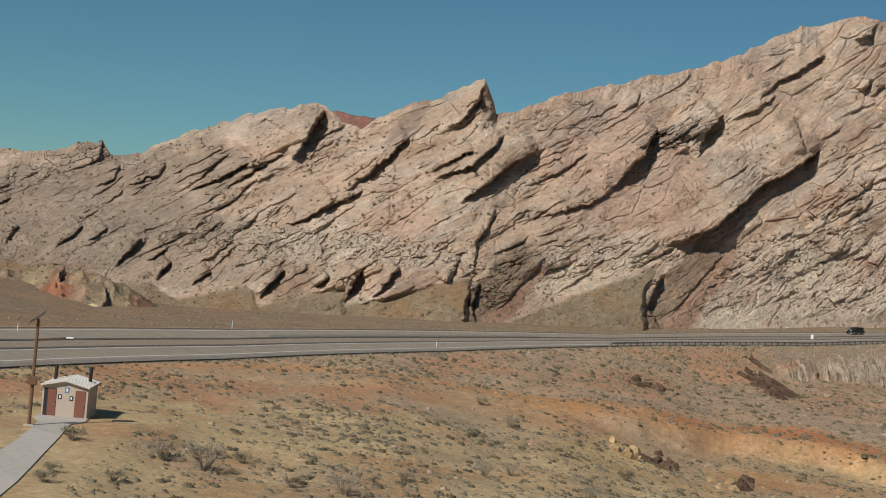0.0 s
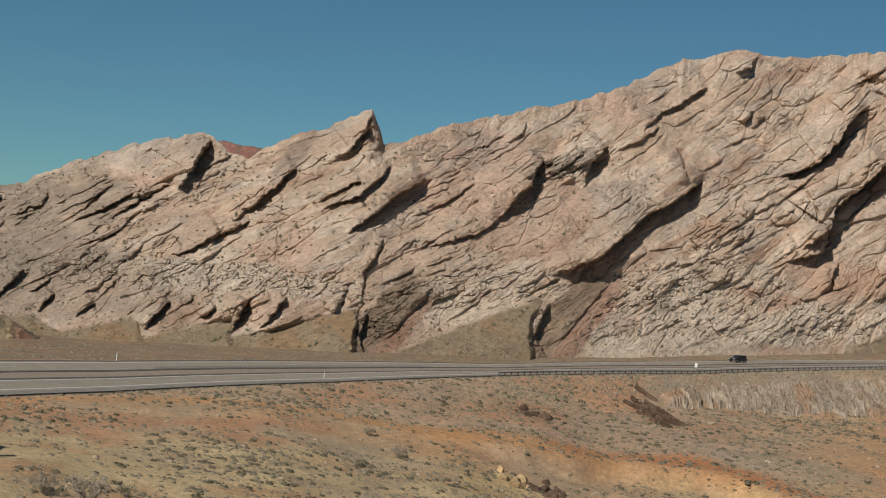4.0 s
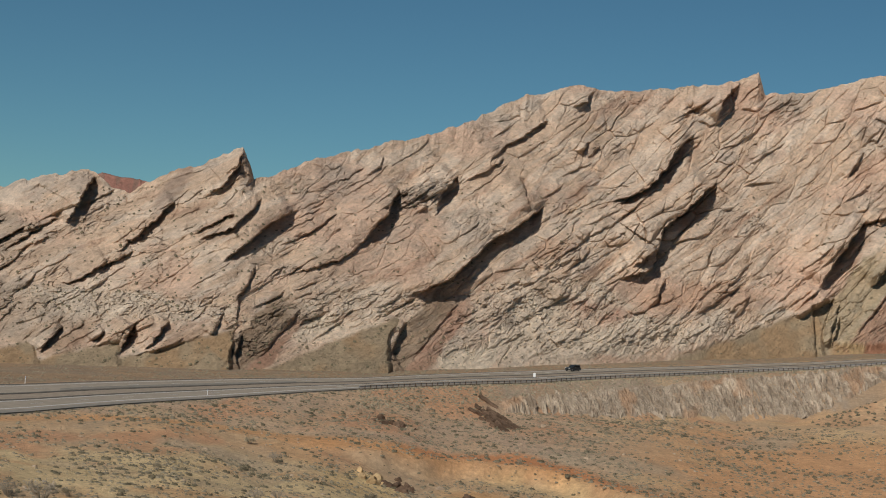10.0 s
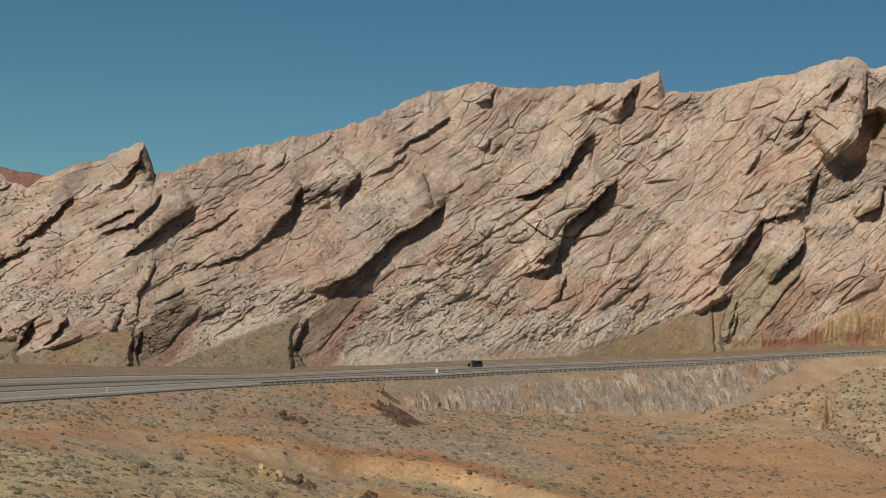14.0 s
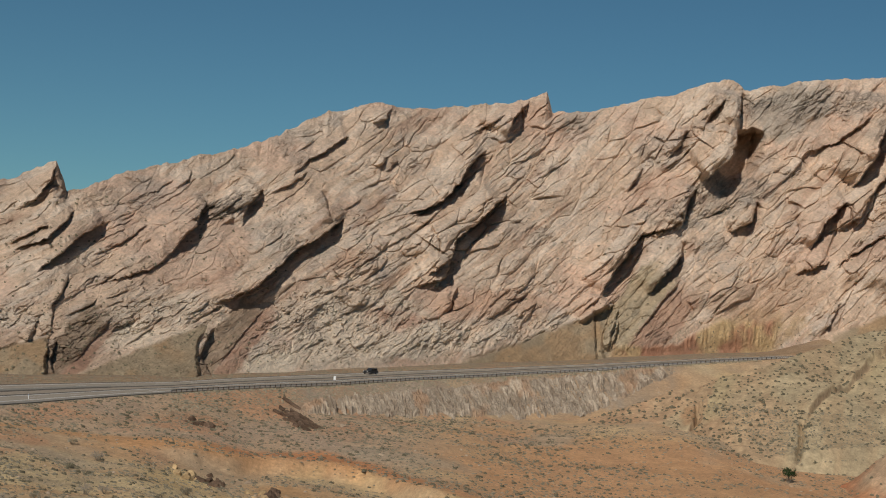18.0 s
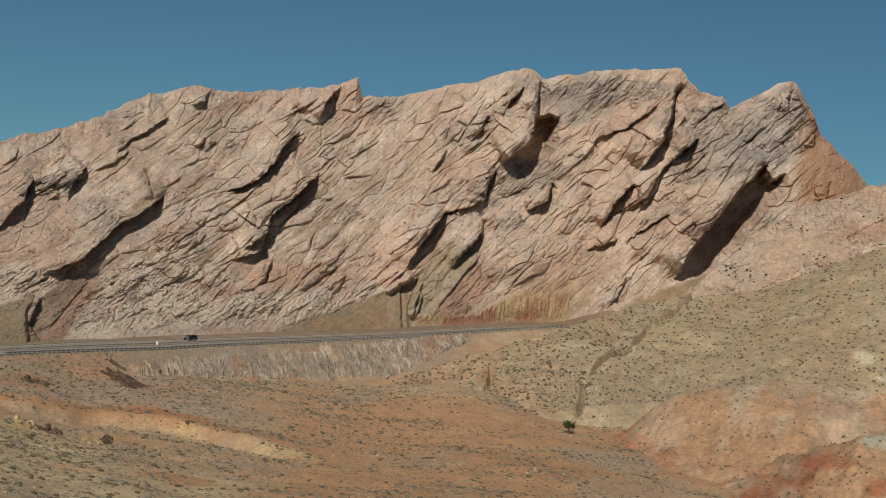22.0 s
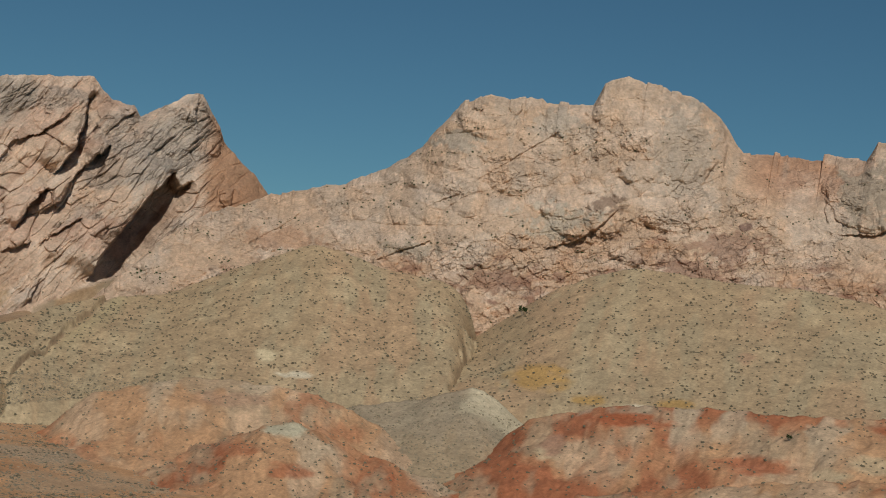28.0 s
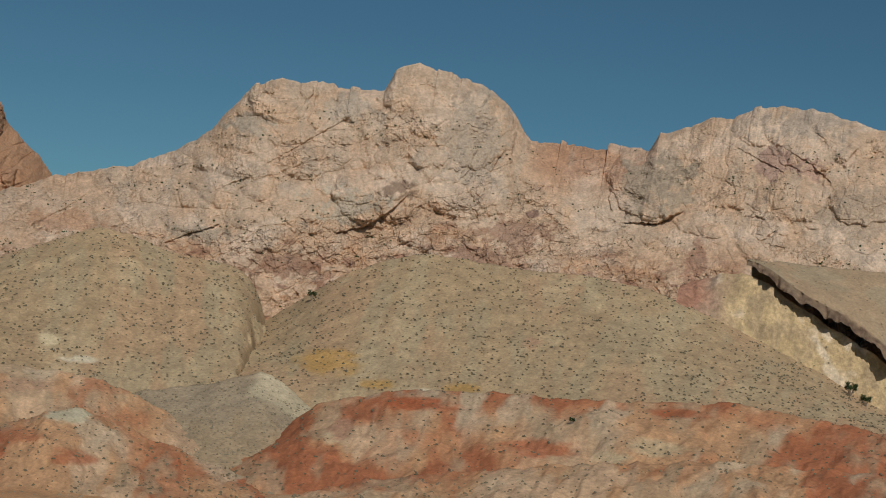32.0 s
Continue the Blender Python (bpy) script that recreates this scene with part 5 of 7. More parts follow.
def build_ground():
    az = np.concatenate([np.arange(-180, -22, 6.0), np.linspace(-22, 84, 600), np.arange(90, 181, 6.0)])
    rr = np.concatenate([np.linspace(0.5, 90, 8), np.linspace(100, 455, 220), np.linspace(457, 700, 60), np.geomspace(720, 4800, 12)])
    a, r = np.meshgrid(az, rr)
    z, on_road, banked = land_height(a, r)
    x, y = r * np.sin(np.radians(a)), r * np.cos(np.radians(a))
    n1, n2, n3 = fbm(x / 30, y / 30, 730, 4), fbm(x / 9, y / 9, 740, 4), fbm(a * 0.5, r / 16, 750, 4)
    tint = mix(np.broadcast_to((0.48, 0.325, 0.19), a.shape + (3,)), (0.56, 0.42, 0.235), step01(-0.2, 0.3, n1 + 0.5 * step01(290, 230, r) * step01(12, 7, a) - 0.15))
    tint = mix(tint, (0.53, 0.32, 0.165), step01(0.05, 0.4, fbm(x / 14, y / 14, 757, 4)) * 0.7)
    tint = mix(tint, (0.40, 0.30, 0.20), step01(0.0, 0.4, n2) * 0.5)
    road_gap = curve(ROAD_NEAR, 1)(a) - r
    beyond_band = step01(0, 8, r - band_r(a) - 4 * n1)
    tint = mix(tint, (0.42, 0.30, 0.205), beyond_band * step01(18, 12, a) * (0.75 + 0.5 * n2))
    tint = mix(tint, (0.49, 0.27, 0.15), step01(0.05, 0.35, n3) * step01(100, 40, np.abs(road_gap)) * 0.8)
    wide = np.interp(a, [-8, 3, 8, 13, 20], [2.2, 3.6, 6.5, 7.5, 5])
    orange = step01(1.3, 0.5, np.abs(r - band_r(a) - 3 * n1 - 2 * n2) / wide) * step01(-9, -4, a) * (1 - step01(15, 20, a))
    tint = mix(tint, (0.53, 0.285, 0.13), orange * (0.75 + 0.6 * n2))
    tint = mix(tint, (0.47, 0.20, 0.09), orange * step01(7, 9.5, a) * step01(-3.5, 0.5, r - band_r(a) - 2 * n2) * 0.85)
    tint = mix(tint, (0.51, 0.28, 0.14), step01(14, 19, a - n1) * step01(430, 400, r) * 0.85)
    tint = mix(tint, (0.41, 0.315, 0.21), step01(20, 24, a) * step01(0.05, 0.35, fbm(x / 24, y / 24, 758, 4)) * 0.5)
    for pa, pr, wa, wr, colour, share in SOIL_PATCHES:
        d = np.hypot((a - pa) / wa, (r - pr) / wr) + 0.6 * fbm(a * 1.2, r / 9, int(pa * 7) + 60, 4)
        tint = mix(tint, colour, step01(1.1, 0.5, d) * share)
    tint = mix(tint, (0.37, 0.27, 0.18), banked * 0.7)
    tint = mix(tint, (0.35, 0.28, 0.21), banked * step01(0.0, 0.3, fbm(a * 2.4 + r / 16, r / 25, 790, 3)) * 0.8)
    tint = mix(tint, mix(np.broadcast_to((0.30, 0.205, 0.125), a.shape + (3,)), (0.27, 0.20, 0.135), step01(-0.2, 0.3, n2)), step01(1, 6, r - curve(ROAD_FAR, 1)(a)) * (1 - step01(28, 31, a)))
    tint = mix(tint, (0.13, 0.125, 0.115), on_road)
    near = step01(60, 110, r) * (1 - step01(95, 125, np.abs(a)))
    tint = mix(np.broadcast_to((0.41, 0.275, 0.15), a.shape + (3,)), tint, near)
    ob = grid_mesh("ground", polar(a, r, z), tint, SOIL, smooth=True, flip=False)
    return tagged(ob, "dry orange and tan desert ground with scattered scrub", "ground", kind="structure")


build_ground()


BANK_TOP = [(6, 12), (11, 11), (14, 7.5), (18, 4.5), (23, 2.5), (28, 2)]
bank_top = curve(BANK_TOP, 1)


def build_bank():
    """The broken rock face of the road embankment, with ribs that run down to the east."""
    az = np.linspace(10.2, 25.0, 900)
    u = np.linspace(0, 1, 90)
    rn = curve(ROAD_NEAR, 1)(az)
    verge = np.interp(az, [-10, 4, 10, 30], [4, 4, 9, 9])
    probe = np.linspace(0, 45, 91)
    pa, pd = np.meshgrid(az, probe)
    zs, _, on_bank = land_height(pa, rn[None] - verge[None] - pd)
    reach = 2 + (1 - 0.9 * step01(20.5, 25, az)) * 0.5 * np.sum(on_bank > 0.4, axis=0)
    reach = np.convolve(np.pad(reach, 24, mode="edge"), np.ones(49) / 49, mode="valid")
    a, k = np.meshgrid(az, u)
    r = (rn - verge)[None] + 1.0 - k * (reach[None] + 2)
    z, _, _ = land_height(a, r)
    warp = fbm(a * 1.2, r / 14, 785, 3)
    rib = a * 5.0 + r * 0.15 + 0.7 * warp
    sharp = 1 - np.abs(vnoise(rib, r / 11, 780)) * 2
    finer = 1 - np.abs(vnoise(rib * 2.3, r / 4, 781)) * 2
    d1, d2, own = cells(rib * 2.0, r / 2.2, 783)
    strength = 0.25 + 0.9 * step01(-0.15, 0.3, fbm(a * 0.7, r / 40, 788, 3) + 0.12 * (a - 14) / 5)
    lift = strength * (1.0 * sharp + 0.5 * finer) + 0.7 * (own - 0.5) - 0.4 * step01(0.15, 0.0, d2 - d1) + 0.5 * fbm(rib * 3, r / 2, 786, 4)
    ragged = fbm(a * 2.5, k * 2, 789, 4)
    edge = step01(0.0, 0.07, k - bank_top(a) / (reach[None] + 2) + 0.07 * ragged) * (1 - step01(0.86, 1.0, k + 0.2 * ragged)) * step01(10.5, 11.6, a + 0.5 * ragged) * (1 - step01(23.2, 24.8, a + 0.8 * ragged))
    z = z + (0.4 + 0.85 * lift) * edge - 0.35 * (1 - edge)
    # pale crests and dark gaps: the shade between ribs put into the colour
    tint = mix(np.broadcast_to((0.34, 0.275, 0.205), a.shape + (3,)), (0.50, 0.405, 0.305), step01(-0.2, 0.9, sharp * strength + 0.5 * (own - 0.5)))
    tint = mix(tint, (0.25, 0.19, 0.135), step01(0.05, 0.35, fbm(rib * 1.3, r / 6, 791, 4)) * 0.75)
    tint = mix(tint, (0.38, 0.235, 0.14), step01(0.2, 0.5, fbm(a * 1.1, r / 20, 793, 3) + 0.3 * step01(12, 10.5, a)) * 0.7)
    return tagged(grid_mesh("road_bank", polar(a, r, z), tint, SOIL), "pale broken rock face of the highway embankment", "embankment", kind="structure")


build_bank()


# ---- parts and small helpers ----
def part(name, bm, mat, parent=None, label=""):
    me = bpy.data.meshes.new(name)
    bm.to_mesh(me)
    bm.free()
    me.materials.append(mat)
    ob = new(name, me)
    ob.parent = parent
    return tagged(ob, label=label)


def thing(name, m, label, category, group=""):
    ob = new(name)
    ob.empty_display_size = 0.3
    ob.matrix_world = m
    return tagged(ob, label, category, group)


def box(bm, x0, x1, y0, y1, z0, z1, bevel=0.0):
    made = bmesh.ops.create_cube(bm, size=1.0, matrix=Matrix.LocRotScale(((x0 + x1) / 2, (y0 + y1) / 2, (z0 + z1) / 2), None, (x1 - x0, y1 - y0, z1 - z0)))
    if bevel:
        edges = list({e for v in made["verts"] for e in v.link_edges})
        bmesh.ops.bevel(bm, geom=edges, offset=bevel, segments=1, affect='EDGES')
    return bm


def rod(bm, p, q, r0, r1=None, sides=10):
    p, q = Vector(p), Vector(q)
    r1 = r0 if r1 is None else r1
    turn = (q - p).to_track_quat("Z", "Y").to_matrix().to_4x4()
    bmesh.ops.create_cone(bm, cap_ends=True, segments=sides, radius1=r0, radius2=r1, depth=(q - p).length, matrix=Matrix.Translation((p + q) / 2) @ turn)
    return bm


def prism(bm, outline, y0, y1):
    """A solid with the outline (x, z) between two y."""
    a = [bm.verts.new((x, y0, z)) for x, z in outline]
    b = [bm.verts.new((x, y1, z)) for x, z in outline]
    bm.faces.new(a), bm.faces.new(b[::-1])
    for k in range(len(a)):
        bm.faces.new((a[k - 1], b[k - 1], b[k], a[k]))
    bmesh.ops.recalc_face_normals(bm, faces=bm.faces)
    return bm


def ground_at(x, y):
    a, r = math.degrees(math.atan2(x, y)), math.hypot(x, y)
    return float(land_height(np.array([[a]]), np.array([[r]]))[0][0, 0])


ROOF_TAN = material("tan_roof_sheet", plain((0.34, 0.28, 0.22), 0.7, vary=0.1, grain=3.0))
# brown rock, coloured darker to stand in for shaded faces and hollows
SHADE_ROCK = material("brown_shade_rock", plain((0.14, 0.092, 0.062), 0.95, vary=0.5, grain=0.9, bump=0.3))
ASPHALT = material("worn_asphalt", plain((0.325, 0.28, 0.222), 0.9, vary=0.14, grain=0.5, bump=0.02))
SHOULDER = material("shoulder_asphalt", plain((0.22, 0.2, 0.17), 0.9, vary=0.2, grain=0.6))
SEAM = material("dark_seal", plain((0.10, 0.092, 0.08), 0.9, vary=0.25, grain=0.4))
GRAVEL = material("median_gravel", plain((0.26, 0.215, 0.165), 0.95, vary=0.25, grain=1.2, bump=0.05))
PAINT = material("road_paint", plain((0.55, 0.53, 0.49), 0.7, vary=0.2, grain=2.0))
STEEL = material("galvanised_steel", plain((0.42, 0.43, 0.44), 0.5, metal=0.7, vary=0.2, grain=3.0))
POSTS = material("treated_timber", plain((0.10, 0.075, 0.055), 0.9, vary=0.3, grain=4.0))
WHITE = material("white_sheet", plain((0.78, 0.78, 0.76), 0.5, vary=0.05))
CONCRETE = material("pale_concrete", plain((0.47, 0.44, 0.39), 0.9, vary=0.12, grain=1.5, bump=0.01))
STUCCO = material("tan_stucco", plain((0.52, 0.44, 0.36), 0.95, vary=0.08, grain=5.0, bump=0.01))
DOOR_RED = material("red_brown_door", plain((0.22, 0.085, 0.055), 0.6, vary=0.12, grain=3.0))
ROOF = material("pale_ribbed_roof", plain((0.60, 0.56, 0.50), 0.7, vary=0.08, grain=3.0))
BLACK = material("black_pipe", plain((0.02, 0.02, 0.022), 0.6, vary=0.2))
TIMBER = material("brown_timber_pole", plain((0.16, 0.095, 0.06), 0.9, vary=0.25, grain=6.0))
PANEL = material("solar_glass", plain((0.03, 0.035, 0.05), 0.25, vary=0.1))
BLUE = material("blue_sign", plain((0.12, 0.22, 0.42), 0.5, vary=0.05))
BODY = material("dark_car_paint", plain((0.02, 0.025, 0.03), 0.3, vary=0.05))
GLASS = material("car_glass", plain((0.01, 0.012, 0.015), 0.1, vary=0.0))
RUBBER = material("tyre_rubber", plain((0.015, 0.015, 0.015), 0.9, vary=0.1))
SAGE = material("grey_green_leaves", plain((0.27, 0.232, 0.16), 0.9, vary=0.4, grain=0.7))
DARKLEAF = material("dark_shrub_leaves", plain((0.165, 0.142, 0.092), 0.9, vary=0.4, grain=0.7))
DRYTWIG = material("dry_grey_twigs", plain((0.33, 0.28, 0.215), 0.95, vary=0.25, grain=2.0))
JUNIPER = material("juniper_green", plain((0.045, 0.07, 0.025), 0.9, vary=0.3, grain=2.0))
BOULDER = material("pale_boulder", plain((0.44, 0.335, 0.235), 0.95, vary=0.25, grain=1.0, bump=0.06))
BROWNROCK = material("brown_outcrop", plain((0.43, 0.30, 0.16), 0.95, vary=0.4, grain=0.8, bump=0.25))
RUBBLE = material("grey_rubble", plain((0.42, 0.335, 0.25), 0.95, vary=0.35, grain=0.8, bump=0.06))

# ---- the highway ----
ROAD_AZ = np.concatenate([np.linspace(-40, -12, 40), np.linspace(-11.6, 29.5, 260)])


def road_strip(name, s0, s1, lift, mat, label, category, a0=-40.0, a1=29.5):
    """A band of the road between two shares of its width, from the near edge at 0 to the far edge at 1."""
    az = ROAD_AZ[(ROAD_AZ >= a0) & (ROAD_AZ <= a1)]
    rows = []
    for s, drop in ((s0, 0.08), (s0, 0), (s1, 0), (s1, 0.08)):
        rn, rf, zn, zf = curve(ROAD_NEAR, 1)(az), curve(ROAD_FAR, 1)(az), curve(ROAD_NEAR, 2)(az), curve(ROAD_FAR, 2)(az)
        rows.append(polar(az, rn + (rf - rn) * s, zn + (zf - zn) * s + lift - drop))
    pts = np.stack(rows)
    ob = grid_mesh(name, pts, np.ones(pts.shape), mat)
    return tagged(ob, label, category, kind="structure")


road_strip("road", 0.0, 0.40, 0.05, ASPHALT, "worn grey asphalt carriageway", "road")
road_strip("road_far", 0.62, 0.97, 0.05, ASPHALT, "worn grey far carriageway", "road")
road_strip("road_median", 0.405, 0.615, 0.03, GRAVEL, "tan gravel strip between the carriageways", "median")
road_strip("road_shoulder", 0.0, 0.075, 0.075, SHOULDER, "dark asphalt shoulder", "shoulder")
road_strip("road_line_near", 0.115, 0.135, 0.08, PAINT, "worn white edge line", "road marking")
road_strip("road_line_inner", 0.355, 0.368, 0.08, PAINT, "worn pale edge line", "road marking")
road_strip("road_seal_near", 0.388, 0.425, 0.09, SEAM, "dark sealed edge of the carriageway", "shoulder")
road_strip("road_seal_far", 0.60, 0.645, 0.09, SEAM, "dark sealed edge of the far carriageway", "shoulder")
road_strip("road_line_far", 0.90, 0.912, 0.08, PAINT, "worn white far edge line", "road marking")
road_strip("road_seal_last", 0.955, 0.985, 0.08, SEAM, "dark outer seal of the far carriageway", "shoulder")
road_strip("road_patch", 0.66, 0.74, 0.085, SHOULDER, "dark tar patch on the far carriageway", "road patch", -3.0, 4.5)


def road_place(az, share, lift=0.0):
    rn, rf, zn, zf = (float(c(az)) for c in (curve(ROAD_NEAR, 1), curve(ROAD_FAR, 1), curve(ROAD_NEAR, 2), curve(ROAD_FAR, 2)))
    r = rn + (rf - rn) * share
    return Vector((r * math.sin(radians(az)), r * math.cos(radians(az)), zn + (zf - zn) * share + lift))


def lane_dashes():
    for share in (0.245, 0.77):
        step = road_place(-10, share)
        az = -10.0
        while az < 27:
            p = road_place(az, share, 0.085)
            if (p - step).length > 12.2:
                step = p
                q = road_place(az + 0.25, share, 0.085)
                along = (q - p).normalized()
                side = Vector((along.y, -along.x, 0)) * 0.07
                bm = bmesh.new()
                top = [bm.verts.new(v) for v in (p - side, p + side, p + side + along * 3.05, p - side + along * 3.05)]
                low = [bm.verts.new(v.co - Vector((0, 0, 0.03))) for v in top]
                bm.faces.new(top)
                for k in range(4):
                    bm.faces.new((top[k - 1], low[k - 1], low[k], top[k]))
                tagged(part("lane_dash", bm, PAINT), "worn white lane dash", "road marking", "lane dashes", "structure")
            az += 0.05


lane_dashes()


def guardrail():
    spots, az = [], 6.5
    last = None
    while az < 27.5:
        p = road_place(az, -0.03)
        if last is None or (p - last).length >= 1.9:
            spots.append(p)
            last = p
        az += 0.02
    root = thing("guardrail", Matrix.Translation(spots[0]), "grey steel guardrail on dark timber posts along the highway", "guardrail")
    inv = spots[0]
    bm = box(bmesh.new(), -0.1, 0.1, -0.1, 0.1, -0.5, 0.74, 0.012)
    first = part("post", bm, POSTS, root)
    for p in spots[1:]:
        post = new("post", first.data)
        post.parent = root
        post.location = p - inv
    # the corrugated beam, one length for each twelve posts or so
    shape = [(0.0, 0.44), (0.08, 0.48), (0.0, 0.54), (0.0, 0.60), (0.08, 0.66), (0.0, 0.73)]
    for k in range(0, len(spots) - 1, 12):
        run = spots[k:k + 13]
        bm = bmesh.new()
        rows = []
        for i, p in enumerate(run):
            d = (run[min(i + 1, len(run) - 1)] - run[max(i - 1, 0)])
            out = Vector((-d.y, d.x, 0)).normalized()
            rows.append([[bm.verts.new(p - inv + out * (0.11 + o + th) + Vector((0, 0, h))) for o, h in shape] for th in (0.0, 0.012)])
        for a, b in zip(rows, rows[1:]):
            for side in (0, 1):
                for j in range(len(shape) - 1):
                    bm.faces.new((a[side][j], b[side][j], b[side][j + 1], a[side][j + 1]))
            for j in (0, len(shape) - 1):
                bm.faces.new((a[0][j], b[0][j], b[1][j], a[1][j]))
        part("rail", bm, STEEL, root)
    bm = box(bmesh.new(), -0.06, 0.06, -0.25, 0.25, 0.35, 0.80, 0.02)
    part("end_terminal", bm, STEEL, root)


guardrail()


def road_signs():
    p = road_place(12.1, 0.30)
    p = Vector((428 * math.sin(radians(12.15)), 428 * math.cos(radians(12.15)), p.z))
    root = thing("road_sign", Matrix.Translation(p) @ pose(0, 0, 0, 0, 0, -12), "small white rectangular sign on a steel post", "sign")
    part("post", box(bmesh.new(), -0.03, 0.03, -0.02, 0.02, -0.4, 1.1), STEEL, root)
    part("panel", box(bmesh.new(), -0.3, 0.3, -0.045, -0.022, 0.55, 1.55, 0.01), WHITE, root)
    for az, r, label in ((-9.2, 300, "thin white roadside marker post"), (1.7, 339, "thin pale blue roadside marker post"), (-4.0, 338, "thin white roadside marker post")):
        x, y = r * math.sin(radians(az)), r * math.cos(radians(az))
        rn, rf = float(curve(ROAD_NEAR, 1)(az)), float(curve(ROAD_FAR, 1)(az))
        z = road_place(az, (r - rn) / (rf - rn)).z
        root = thing("marker_post", Matrix.Translation((x, y, z)), label, "marker post", "marker posts")
        part("stake", box(bmesh.new(), -0.05, 0.05, -0.02, 0.02, -0.3, 1.15, 0.008), WHITE, root)
        part("reflector", box(bmesh.new(), -0.04, 0.04, -0.03, -0.021, 0.85, 1.08), BLUE, root)


road_signs()


def car():
    p, q = road_place(13.4, 0.80, 0.05), road_place(13.2, 0.80, 0.05)
    turn = math.degrees(math.atan2(q.y - p.y, q.x - p.x))
    root = thing("car", Matrix.Translation(p) @ pose(0, 0, 0, 0, 0, turn), "dark estate car on the far carriageway", "car")
    bm = prism(bmesh.new(), [(-2.3, 0.35), (2.3, 0.35), (2.35, 0.75), (2.1, 0.95), (1.1, 1.05), (-2.25, 1.05), (-2.35, 0.8)], -0.92, 0.92)
    bmesh.ops.bevel(bm, geom=bm.edges[:], offset=0.06, segments=2, affect='EDGES')
    part("body", bm, BODY, root)
    bm = prism(bmesh.new(), [(-2.15, 1.04), (1.05, 1.04), (0.35, 1.66), (-1.9, 1.70)], -0.80, 0.80)
    bmesh.ops.bevel(bm, geom=bm.edges[:], offset=0.07, segments=2, affect='EDGES')
    cabin = part("cabin", bm, BODY, root)
    for side in (-1, 1):
        bm = prism(bmesh.new(), [(-1.85, 1.12), (0.75, 1.12), (0.28, 1.56), (-1.75, 1.58)], side * 0.80, side * 0.815)
        part("window", bm, GLASS, cabin)
    for x in (-1.45, 1.45):
        for y in (-0.86, 0.86):
            wheel = part("wheel", rod(bmesh.new(), (x, y - 0.11, 0.34), (x, y + 0.11, 0.34), 0.34, sides=20), RUBBER, root)
            part("rim", rod(bmesh.new(), (x, y - 0.12, 0.34), (x, y + 0.12, 0.34), 0.2, sides=14), STEEL, wheel)
    for y in (-0.65, 0.65):
        part("headlight", box(bmesh.new(), 2.26, 2.36, y - 0.2, y + 0.2, 0.68, 0.85, 0.02), WHITE, root)


car()

# ---- the rest stop: toilet house, lamp pole, walk ----
STOP_Z = -24.85


